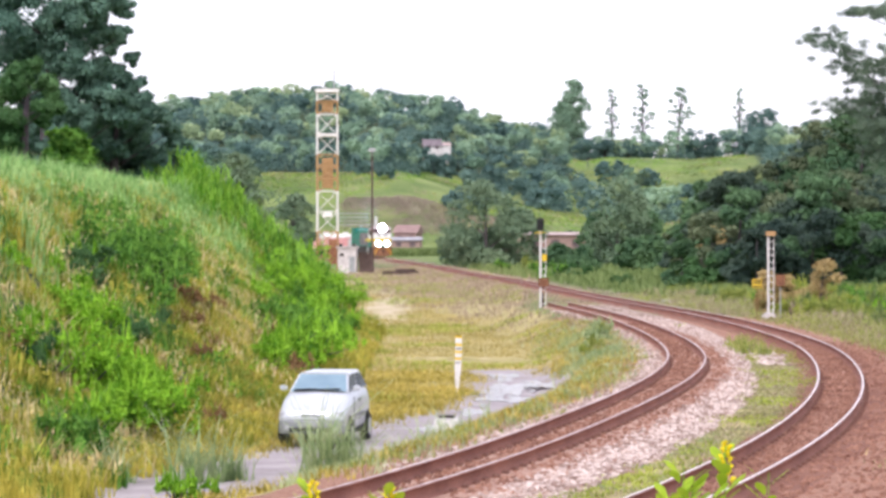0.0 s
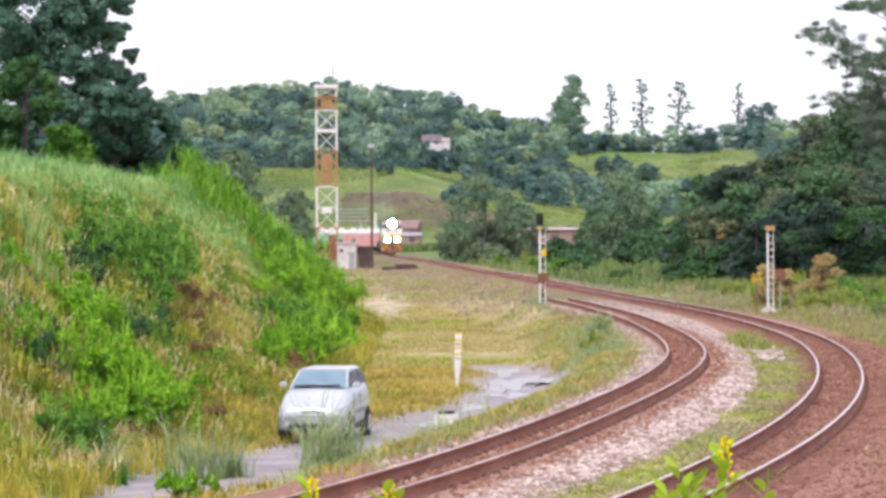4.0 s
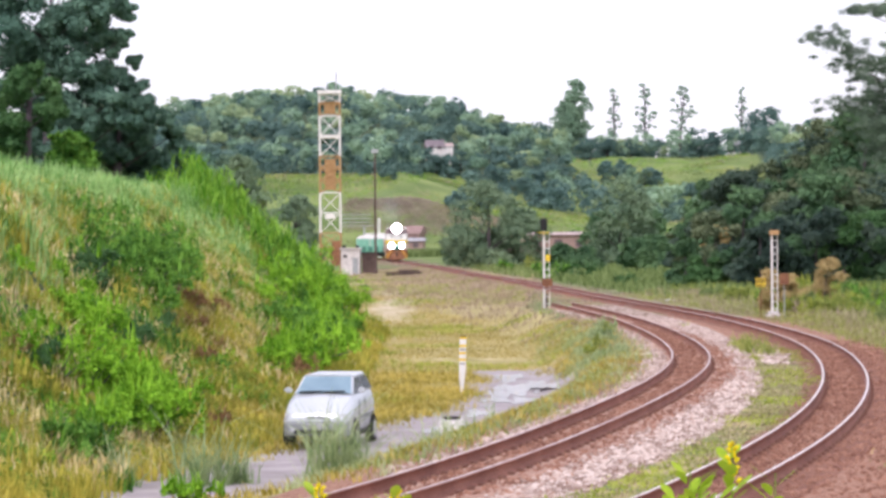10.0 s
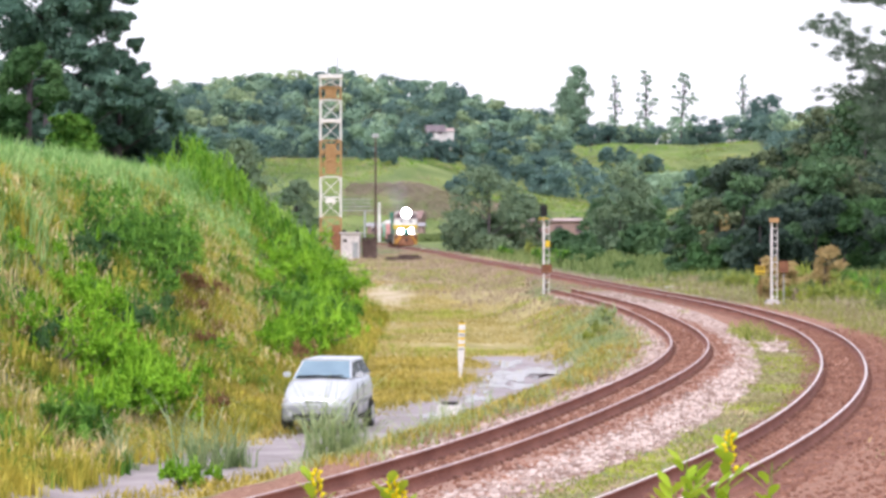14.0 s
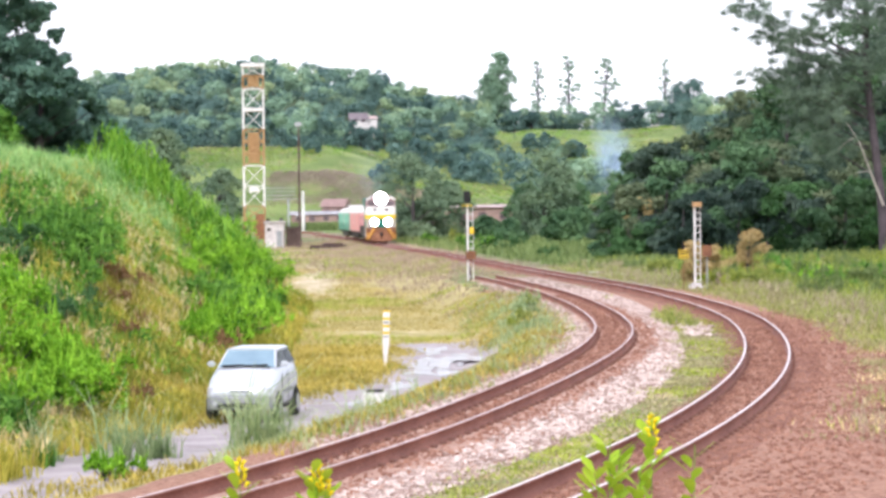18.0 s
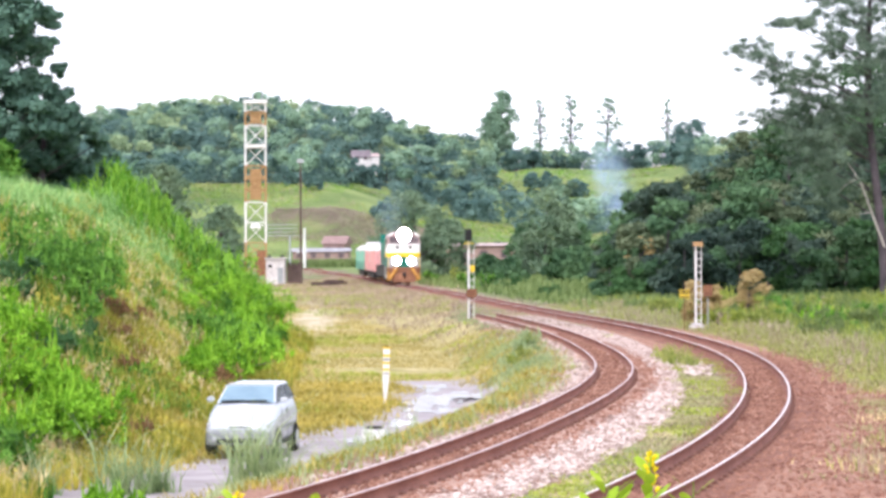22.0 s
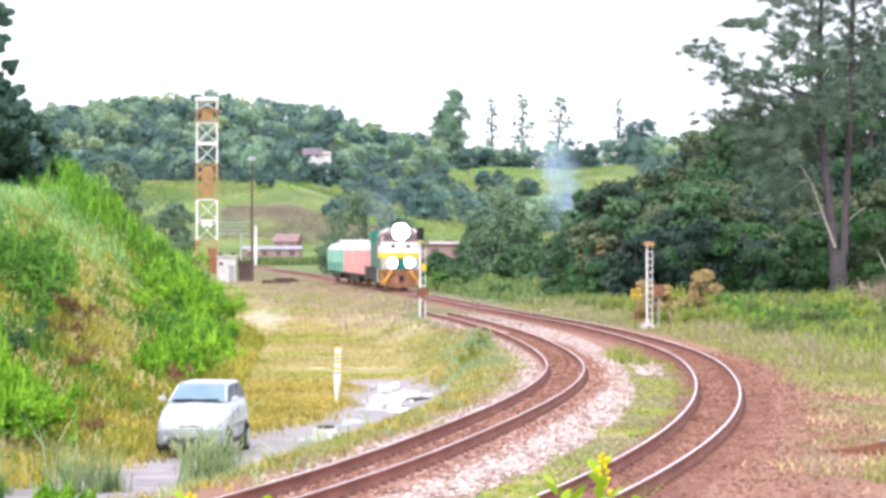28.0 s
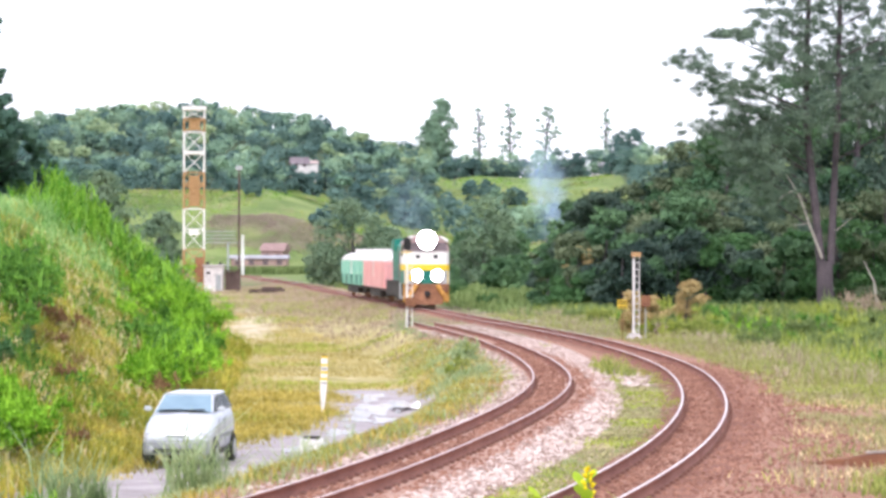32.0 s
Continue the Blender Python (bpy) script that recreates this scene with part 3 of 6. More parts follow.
            part("leg", rods(((cx, cy, a), (cx, cy, b), 0.1)), M[m], t, m + " painted steel leg")
        n = max(1, round((b - a) / (1.3 if m == "orange" else 2.1)))
        for k in range(n):
            lo, hi = a + (b - a) * k / n, a + (b - a) * (k + 1) / n
            for i in range(4):
                (ax, ay), (bx, by) = corners[i], corners[(i + 1) % 4]
                part("brace", rods(((ax, ay, lo), (bx, by, hi), 0.075 if m == "orange" else 0.032, 0.032, 5)), M[m], t)
                part("brace", rods(((bx, by, lo), (ax, ay, hi), 0.06 if m == "orange" else 0.032, 0.032, 5)), M[m], t)
                part("crossbar", rods(((ax, ay, hi), (bx, by, hi), 0.06, 0.06, 5)), M[m], t)
    part("platform", boxed(-1.25, 1.25, -1.25, 1.25, h - 0.1, h + 0.25), M["white"], t, "white top platform")
    part("antenna", rods(((0.7, 0, h), (0.7, 0, h + 2.2), 0.06), ((-0.3, 0.2, h), (-0.3, 0.2, h + 1.2), 0.05)), M["steel"], t, "thin whip antennas")
    for lo, hi in ((8.9, 12.1), (16.8, 17.9)):
        part("cable_panel", boxed(-0.55, 0.6, -0.05, 0.05, lo, hi), M["orange"], t, "rusty orange cable panel")
    part("rest_platform", boxed(-1.1, 1.1, -1.1, 1.1, 14.3, 14.62), M["white"], t, "white rest platform")
    part("equipment_box", boxed(0.15, 0.95, -1.3, -1.05, 1.0, 3.6, bevel=0.03), M["rust"], t, "rust-red equipment box")
    part("cabinet", boxed(-0.5, 0.5, -1.2, -0.9, 5.9, 6.4), M["white"], t)


def build_hut():
    x, y = -23.3, 300.0
    z0 = z_at(x, y) - 0.1
    t = thing("relay_hut", pose(x, y, z0), "small stained white concrete hut beside the tower", "hut")
    part("wall", boxed(-1.0, 0.95, -1.2, 1.2, 0, 2.75, bevel=0.03), M["concrete"], t)
    part("roof", boxed(-1.15, 1.1, -1.35, 1.35, 2.75, 2.92, bevel=0.03), M["concrete"], t)
    part("door", boxed(0.2, 0.8, -1.26, -1.2, 0.05, 1.9), M["bumper"], t, "grey steel door")
    part("vent", boxed(-0.75, -0.35, -1.25, -1.2, 1.9, 2.2), M["dark"], t)
    part("cowl", boxed(-0.9, -0.55, -0.3, 0.3, 2.92, 3.2), M["dark"], t)
    part("cowl", boxed(0.45, 0.8, -0.3, 0.3, 2.92, 3.2), M["dark"], t)
    s = thing("water_tank", pose(-21.4, 300.5, z_at(-21.4, 300.5) - 0.1), "dark weathered timber tank on the ground", "tank")
    bm = bmesh.new()
    for k in range(6):
        box(bm, -0.75 + k * 0.25, -0.51 + k * 0.25, -0.6, 0.6, 0, 2.2 - 0.1 * (k % 2))
    part("planks", bm, M["wood"], s)
    part("lid", boxed(-0.8, 0.8, -0.65, 0.65, 2.2, 2.3), M["wood"], s)


def build_pole():
    x, y = -20.9, 302.0
    z0 = z_at(x, y)
    t = thing("lamp_pole", pose(x, y, z0 - 0.2), "tall dark timber pole with a small lamp", "pole")
    part("pole", rods(((0, 0, 0), (0, 0, 13.2), 0.13, 0.09)), M["wood"], t)
    part("lamp_head", boxed(-0.35, 0.35, -0.5, 0.1, 12.9, 13.3, bevel=0.05), M["steel"], t, "grey lamp head")
    part("bracket", rods(((0, 0, 12.4), (0, -0.5, 12.9), 0.04)), M["steel"], t)


def build_gantry():
    t = thing("gantry", pose(-33, 470, z_at(-31, 470) - 0.3), "pale steel gantry across the yard tracks", "gantry")
    part("post", rods(((1.1, 0, 0), (1.1, 0, 6.8), 0.26, 0.2)), M["white"], t, "whitewashed post")
    part("post", rods(((-1.3, 0, 0), (-1.3, 0, 5.4), 0.16)), M["steel"], t)
    part("post", rods(((-5.2, 0, 0), (-5.2, 0, 7.4), 0.16)), M["steel"], t)
    for h, x1 in ((7.3, -0.2), (6.7, -0.2), (6.1, -0.2), (5.5, 1.1)):
        part("beam", boxed(-5.4, x1, -0.06, 0.06, h - 0.06, h + 0.06), M["steel"], t)
    part("arm", boxed(-0.3, 1.6, -0.06, 0.06, 2.7, 2.86), M["white"], t)


def ladder(parent, x, y, z, w, h, rung=0.35):
    bm = bmesh.new()
    for s in (-1, 1):
        box(bm, s * w - 0.018, s * w + 0.018, -0.015, 0.015, 0, h)
    lad = part("ladder", bm, M["white"], parent)
    lad.location = (x, y, z)
    for k in range(int(h / rung)):
        part("rung", boxed(-w, w, -0.012, 0.012, 0.25 + k * rung, 0.29 + k * rung), M["white"], lad)
    return lad


def build_signals():
    x, y = -1.6, 146.0
    t = thing("signal", pose(x, y, z_at(x, y) - 0.05, 0, 0, -1), "slender white ladder signal with a black two-lamp head", "signal", "railway signals")
    part("mast", rods(((0, 0, 0), (0, 0, 3.95), 0.055)), M["white"], t)
    ladder(t, 0.15, 0.12, 0, 0.12, 3.8)
    head = part("signal_head", boxed(-0.18, 0.18, -0.14, 0.14, 3.98, 4.6, bevel=0.04), M["black"], t, "black lamp housing")
    for k in (4.14, 4.44):
        part("hood", rods(((0, -0.14, k), (0, -0.36, k), 0.09, 0.1)), M["black"], head)
    part("platform", boxed(-0.26, 0.26, -0.25, 0.25, 3.84, 3.89), M["yellow"], t, "small yellow platform")
    part("sign_plate", boxed(0.08, 0.32, -0.1, -0.06, 2.42, 2.76, bevel=0.02), M["yellow"], t, "yellow plate")
    part("relay_box", boxed(-0.1, 0.42, -0.2, 0.1, 1.12, 1.55, bevel=0.02), M["rust"], t, "brown relay box")
    x, y = 8.6, 127.0
    s = thing("signal", pose(x, y, z_at(x, y) - 0.05, 0, 0, 1), "white ladder signal on a concrete foot, lamps turned away", "signal", "railway signals")
    part("foundation", boxed(-0.28, 0.36, -0.35, 0.35, 0, 0.35, bevel=0.1), M["concrete"], s, "pinkish concrete foot")
    part("mast", rods(((0, 0, 0.3), (0, 0, 3.75), 0.05)), M["white"], s)
    ladder(s, 0.14, 0.1, 0.2, 0.11, 3.6, 0.3)
    part("signal_head", boxed(0.0, 0.28, 0.12, 0.4, 2.7, 3.6, bevel=0.04), M["black"], s, "black lamp housing")
    part("platform", boxed(-0.1, 0.3, -0.2, 0.2, 3.72, 3.92), M["orange"], s, "orange top platform")
    d = thing("relay_post", pose(9.1, 126.6, z_at(9.1, 126.6) - 0.05), "brown relay box on a slim grey post", "relay box")
    part("post", rods(((0, 0, 0), (0, 0, 1.7), 0.03)), M["steel"], d)
    part("box", boxed(-0.2, 0.2, -0.15, 0.15, 1.55, 2.05, bevel=0.02), M["rust"], d)
    e = thing("track_sign", pose(8.05, 126.2, z_at(8.05, 126.2) - 0.05), "small square yellow sign with dark bars", "sign")
    part("post", rods(((0, 0, 0), (0, 0, 1.5), 0.02)), M["rust"], e)
    part("plate", boxed(-0.21, 0.21, -0.03, 0.0, 1.42, 1.8, bevel=0.01), M["yellow"], e)
    for k in (1.46, 1.6, 1.7):
        part("bar", boxed(-0.18, 0.18, -0.038, -0.03, k, k + 0.06), M["black"], e)


def build_marker():
    x, y = -3.5, 87.0
    t = thing("marker_post", pose(x, y, z_at(x, y) + 0.03, 0, 2), "white marker post with yellow bands in the grass", "marker post")
    bm = bmesh.new()
    box(bm, -0.1, 0.1, -0.03, 0.03, 0.75, 1.75)
    r = bmesh.ops.create_cone(bm, cap_ends=True, segments=4, radius1=0.045, radius2=0.142, depth=0.75, matrix=Matrix.Translation((0, 0, 0.375)) @ Matrix.Rotation(radians(45), 4, "Z"))
    for v in r["verts"]:
        v.co.y *= 0.25
    part("board", bm, M["white"], t)
    for k in (1.66, 1.42, 1.2, 1.0):
        part("band", boxed(-0.103, 0.103, -0.035, 0.035, k, k + 0.075), M["yellow"], t, "yellow band")
    for k in (1.73, 1.33, 0.9):
        part("stripe", boxed(-0.085, 0.075, -0.037, -0.03, k, k + 0.03), M["dark"], t)
    c = thing("drain_block", pose(-3.1, 70.5, z_at(-3.1, 70.5) - 0.05), "small whitewashed concrete drain block by the puddle", "drain block")
    part("block", boxed(-0.3, 0.3, -0.25, 0.25, 0, 0.38, bevel=0.04), M["white"], c)
    part("grate", boxed(-0.18, 0.2, -0.16, 0.16, 0.38, 0.45), M["dark"], c)


def build_piles():
    random.seed(4)
    for k in range(7):
        lx, ly = -16.9 + random.uniform(-1.0, 1.0), 283 + random.uniform(-0.8, 0.8)
        s = thing("old_sleeper", pose(lx, ly, z_at(lx, ly) + 0.02 + 0.22 * (k // 3), 0, 0, random.uniform(-12, 12)), "dark discarded timber sleeper in a loose pile", "sleeper", "discarded sleepers")
        part("timber", boxed(-1.0, 1.0, -0.13, 0.13, 0, 0.22, bevel=0.02), M["wood"], s)
    b = thing("timber_beam", pose(8.5, 52.6, z_at(8.5, 52.6) + 0.1, 0, -2.5, 4), "weathered brown timber beam lying on the earth", "beam")
    part("beam", loft([[(-1.9, -0.03, 0.02), (-1.9, 0.03, 0.02), (-1.9, 0.03, 0.05), (-1.9, -0.03, 0.05)]] + [[(x, -w, -0.06), (x, w, -0.06), (x, w, h), (x, -w, h)] for x, w, h in ((-1.1, 0.09, 0.1), (-0.6, 0.13, 0.16), (0.6, 0.14, 0.17), (2.4, 0.13, 0.18))]), M["rust"], b, "split brown log")
    part("beam", boxed(-0.7, 2.3, -0.06, 0.12, 0.165, 0.2, bevel=0.012), M["deadwood"], b, "pale split upper face")


def house(name, m, w, d, h, roof_h, label, wall, roof, windows):
    t = thing(name, m, label, "house")
    part("wall", boxed(-w / 2, w / 2, -d / 2, d / 2, -2, h), wall, t)
    bm = bmesh.new()
    o = 0.35
    v = [bm.verts.new(c) for c in ((-w / 2 - o, -d / 2 - o, h), (w / 2 + o, -d / 2 - o, h), (w / 2 + o, d / 2 + o, h), (-w / 2 - o, d / 2 + o, h), (-w / 2 - o, 0, h + roof_h), (w / 2 + o, 0, h + roof_h))]
    for f in ((0, 1, 5, 4), (2, 3, 4, 5), (0, 4, 3), (1, 2, 5), (0, 3, 2, 1)):
        bm.faces.new([v[i] for i in f])
    part("roof", bm, roof, t)
    for k in range(windows):
        wx = -w / 2 + (k + 0.5) * w / windows
        part("window", boxed(wx - 0.45, wx + 0.45, -d / 2 - 0.04, -d / 2 + 0.02, h * 0.45, h * 0.45 + 0.8), M["cab_glass"], t)
    return t


def build_houses():
    hill = house("hill_house", pose(-31.6, 655, 22.4, 0, 0, 6), 3.8, 5, 1.0, 1.6, "whitewashed hill house with a mauve roof among trees", M["plaster"], M["slate"], 2)
    part("wing", boxed(1.85, 4.1, -2.1, 1.6, -3, 1.2), M["plaster"], hill, "whitewashed side wing")
    part("wing_roof", loft([[(1.8, -2.4, 1.2), (4.4, -2.4, 1.2), (4.4, 1.9, 1.2), (1.8, 1.9, 1.2)], [(1.8, -0.4, 1.9), (3.9, -0.4, 1.9), (3.9, 0.0, 1.9), (1.8, 0.0, 1.9)]]), M["pinkroof"], hill)
    house("shed", pose(-28.3, 500, 1.2, 0, 0, -8), 3.8, 6, 2.5, 1.4, "low shed with a terracotta tiled roof", M["redwall"], M["tile"], 2)
    house("long_shed", pose(-30.5, 492, 0.5, 0, 0, -2), 9.5, 4, 1.9, 0.6, "long low shed with a grey sheet roof", M["redwall"], M["metalroof"], 4)
    house("warehouse", pose(-3.2, 330, 0.9, 0, 0, 3), 9.6, 6, 2.5, 0.3, "long warehouse with pinkish walls and a pale roof edge", M["redwall"], M["pinkroof"], 4)
    house("ridge_house", pose(45, 790, 25, 0, 0, 0), 6, 5, 2.4, 1.0, "small white house on the far ridge", M["plaster"], M["metalroof"], 2)


def build_stop():
    x, y = float(inner(147.5)) - 0.9, 147.5
    t = thing("track_post", pose(x, y, z_at(x, y) - 0.05), "short dark wooden post at the siding's end", "post")
    part("post", boxed(-0.08, 0.08, -0.08, 0.08, 0, 0.75, bevel=0.02), M["wood"], t)
    for k, (bx, by, w) in enumerate(((6.1, 156.6, 0.5), (6.7, 155.6, 0.35), (5.2, 158.6, 0.3))):
        s = thing("stone_block", pose(bx, by, z_at(bx, by) - 0.03, 0, 0, 12 * k), "whitewashed stone block lying beside the track", "stone", "white stones")
        part("stone", boxed(-w, w, -0.15, 0.15, 0, 0.17, bevel=0.05), M["white"], s)


build_stop()
build_tower()
build_hut()
build_pole()
build_gantry()
build_signals()
build_marker()
build_piles()
build_houses()
# ---- vehicles ----
def wheel(parent, x, y, r, w, name="wheel"):
    side = 1 if x > 0 else -1
    h = part(name, rods(((x - w / 2, y, r), (x + w / 2, y, r), r, r, 24)), M["tyre"], parent)
    part("rim", rods(((x + side * w * 0.4, y, r), (x + side * (w / 2 + 0.012), y, r), r * 0.64, r * 0.6, 20)), M["steel"], h, "bright alloy rim")
    return h


def build_car():
    x, y = -5.76, 66.8
    t = thing("car", pose(x, y, z_at(x, y) - 0.02, 0, 0, -5.4) @ Matrix.Diagonal((0.955, 1.0, 1.085, 1)), "silver hatchback parked nose-on on the muddy road", "car")
    rings = []
    for yy, hw, zb, zs, zt in ((-1.9, 0.62, 0.38, 0.52, 0.62), (-1.87, 0.72, 0.3, 0.54, 0.69), (-1.74, 0.79, 0.27, 0.58, 0.77), (-1.5, 0.815, 0.25, 0.64, 0.89), (-1.1, 0.82, 0.25, 0.72, 0.99),
                               (-0.82, 0.82, 0.25, 0.77, 1.055), (0.2, 0.825, 0.25, 0.8, 1.07), (1.2, 0.82, 0.25, 0.82, 1.08), (1.62, 0.8, 0.28, 0.8, 1.06), (1.86, 0.74, 0.34, 0.74, 0.92)):
        rings.append([(-hw + 0.06, yy, zb), (-hw, yy, zb + 0.1), (-hw, yy, zs), (-hw + 0.07, yy, zt - 0.03), (-hw + 0.2, yy, zt), (0, yy, zt + 0.025),
                      (hw - 0.2, yy, zt), (hw - 0.07, yy, zt - 0.03), (hw, yy, zs), (hw, yy, zb + 0.1), (hw - 0.06, yy, zb)])
    body = part("body", loft(rings), M["silver"], t, smooth=True)
    # greenhouse: lower ring and roof ring
    low, top = 1.075, 1.41
    L = [(-0.72, -0.84, low - 0.02), (0.72, -0.84, low - 0.02), (0.75, 1.62, low), (-0.75, 1.62, low)]
    R = [(-0.6, -0.2, top), (0.6, -0.2, top), (0.6, 1.3, top), (-0.6, 1.3, top)]
    def pane(name, a, b, c, d, inset=0.06, out=0.0):
        q = [Vector(p) for p in (a, b, c, d)]
        mid = sum(q, Vector()) / 4
        nrm = (q[1] - q[0]).cross(q[3] - q[0]).normalized()
        bm = bmesh.new()
        q = [p + (mid - p).normalized() * inset + nrm * out for p in q]
        f = bm.faces.new([bm.verts.new(p) for p in q])
        e = bmesh.ops.extrude_face_region(bm, geom=[f])
        for v in e["geom"]:
            if isinstance(v, bmesh.types.BMVert):
                v.co -= nrm * 0.02
        bmesh.ops.recalc_face_normals(bm, faces=bm.faces)
        return part(name, bm, M["side_glass"] if name == "side_window" else M["glass"], t)
    bm = bmesh.new()
    lv, rv = [bm.verts.new(p) for p in L], [bm.verts.new(p) for p in R]
    for i in range(4):
        bm.faces.new((lv[i], lv[(i + 1) % 4], rv[(i + 1) % 4], rv[i]))
    bmesh.ops.recalc_face_normals(bm, faces=bm.faces)
    part("cabin_frame", bm, M["silver"], t)
    pane("windscreen", L[0], L[1], R[1], R[0], 0.05, 0.012)
    pane("rear_window", L[2], L[3], R[3], R[2], 0.08, 0.012)
    m1 = [tuple(np.array(L[1]) * 0.48 + np.array(L[2]) * 0.52), tuple(np.array(R[1]) * 0.48 + np.array(R[2]) * 0.52)]
    pane("side_window", L[1], m1[0], m1[1], R[1], 0.07, 0.012)
    pane("side_window", m1[0], L[2], R[2], m1[1], 0.07, 0.012)
    m2 = [(-m1[0][0], *m1[0][1:]), (-m1[1][0], *m1[1][1:])]
    pane("side_window", m2[0], L[0], R[0], m2[1], 0.07, 0.012)
    pane("side_window", L[3], m2[0], m2[1], R[3], 0.07, 0.012)
    part("roof", loft([[(-0.61 * k, -0.22, z), (0.61 * k, -0.22, z), (0.61 * k, 1.33, z), (-0.61 * k, 1.33, z)] for k, z in ((1.0, 1.4), (1.0, 1.415), (0.86, 1.447))]), M["silver"], t)
    for s in (-1, 1):
        part("headlight", loft([[(s * a, yy - 0.012, zz) for a, zz in ((0.44, 0.56), (0.74, 0.58), (0.75, 0.69), (0.5, 0.68))] for yy in (-1.86, -1.7)]), M["lens"], t, "clear headlight")
        part("mirror", boxed(min(s * 0.8, s * 0.99), max(s * 0.8, s * 0.99), -0.72, -0.6, 1.08, 1.19, bevel=0.03), M["silver"], t)
        for yy in (-1.17, 1.22):
            part("wheel_arch", rods(((s * 0.7, yy, 0.31), (s * 0.832, yy, 0.31), 0.365, 0.365, 24)), M["black"], t)
            wheel(t, s * 0.785, yy, 0.3, 0.19)
        part("side_strip", boxed(min(s * 0.815, s * 0.84), max(s * 0.815, s * 0.84), -0.75, 0.8, 0.52, 0.59, bevel=0.01), M["bumper"], t, "grey rubbing strip")
        part("sill", boxed(min(s * 0.74, s * 0.825), max(s * 0.74, s * 0.825), -0.78, 0.84, 0.17, 0.26, bevel=0.02), M["black"], t)
        for yy in (-0.62, 0.18):
            part("door_seam", boxed(min(s * 0.82, s * 0.83), max(s * 0.82, s * 0.83), yy, yy + 0.012, 0.34, 0.95), M["black"], t)
        part("door_handle", boxed(min(s * 0.81, s * 0.845), max(s * 0.81, s * 0.845), -0.02, 0.14, 0.86, 0.9, bevel=0.01), M["bumper"], t)
    for gx in (-0.11, 0.11):
        part("grille", boxed(gx - 0.1, gx + 0.1, -1.915, -1.8, 0.6, 0.655), M["bumper"], t)
    part("air_intake", boxed(-0.5, 0.5, -1.955, -1.9, 0.28, 0.37), M["black"], t)
    part("fog_light", boxed(-0.6, -0.5, -1.955, -1.9, 0.33, 0.41, bevel=0.01), M["lens"], t)
    part("fog_light", boxed(0.5, 0.6, -1.955, -1.9, 0.33, 0.41, bevel=0.01), M["lens"], t)
    part("number_plate", boxed(-0.2, 0.2, -1.965, -1.93, 0.4, 0.5), M["steel"], t, "plain grey number plate")
    part("bonnet_edge", boxed(-0.6, 0.6, -0.87, -0.83, 1.075, 1.088), M["black"], t)
    for wx in (-0.35, 0.2):
        part("wiper", rods(((wx - 0.24, -0.83, 1.1), (wx + 0.3, -0.78, 1.115), 0.02)), M["black"], t)
    part("bumper", loft([[(-0.66, yy, z0), (0.66, yy, z0), (0.78, yy + 0.14, z0), (0.8, yy + 0.4, z0), (-0.8, yy + 0.4, z0), (-0.78, yy + 0.14, z0)] for yy, z0 in ((-1.9, 0.24), (-1.94, 0.3), (-1.945, 0.5), (-1.9, 0.55))]), M["bumper"], t, "grey plastic bumper")
    # the body rides clear of the wheels
    for c in t.children:
        if not c.name.startswith("wheel"):
            c.location.z += 0.085


def bogie(t, y, n, r=0.46):
    b = part("bogie_frame", boxed(-0.85, 0.85, y - n * 0.75, y + n * 0.75, 0.42, 0.85, bevel=0.05), M["dark"], t)
    for k in range(n):
        wy = y + (k - (n - 1) / 2) * 1.55
        part("wheelset", rods(((-0.6, wy, r), (-0.48, wy, r), r, r, 20), ((0.48, wy, r), (0.6, wy, r), r, r, 20), ((-0.6, wy, r), (0.6, wy, r), 0.08)), M["rust"], b)
    return b


def build_loco():
    t = thing("locomotive", Matrix.Identity(4), "diesel locomotive in white, mauve, yellow and teal with glaring headlights", "locomotive", "train vehicles")
    w = 1.4
    # front faces -y
    part("underframe", boxed(-1.3, 1.3, 0.5, 14.6, 1.0, 1.45, bevel=0.05), M["dark"], t)
    part("walkway", boxed(-1.38, 1.38, 2.9, 14.7, 1.45, 1.55), M["dark"], t)
    def cab_ring(z, hw, y0, y1, c):
        return [(-hw + c, y0, z), (hw - c, y0, z), (hw, y0 + c, z), (hw, y1, z), (-hw, y1, z), (-hw, y0 + c, z)]
    part("nose", loft([cab_ring(1.45, w, 0.25, 2.9, 0.2), cab_ring(2.25, w, 0.25, 2.9, 0.2)]), M["teal"], t, "teal lower nose panel")
    part("side_skirt", boxed(-1.41, -0.62, 0.235, 0.27, 1.45, 2.25), M["steel"], t, "grey nose panel")
    part("side_skirt", boxed(0.62, 1.41, 0.235, 0.27, 1.45, 2.25), M["steel"], t, "grey nose panel")
    part("stripe", loft([cab_ring(2.25, w + 0.01, 0.24, 2.9, 0.2), cab_ring(2.62, w + 0.01, 0.24, 2.9, 0.2)]), M["yellow"], t, "yellow band")
    part("cab_body", loft([cab_ring(2.62, w, 0.25, 2.9, 0.2), cab_ring(3.38, w, 0.27, 2.9, 0.2)]), M["white"], t, "white cab front")
    part("window_band", loft([cab_ring(3.38, w, 0.27, 2.9, 0.2), cab_ring(3.95, w - 0.04, 0.42, 2.9, 0.2)]), M["plum"], t, "faded mauve band round the windows")
    rr = []
    for yy in (0.36, 0.8, 2.6, 2.95):
        k = 0.86 if yy in (0.36, 2.95) else 1.0
        rr.append([(math.cos(a) * (w - 0.02), yy, 3.93 + math.sin(a) * 0.5 * k) for a in np.linspace(0, math.pi, 11)])
    part("cab_roof", loft(rr), M["plum"], t, "rounded mauve-brown cab roof")
    for s in (-1, 1):
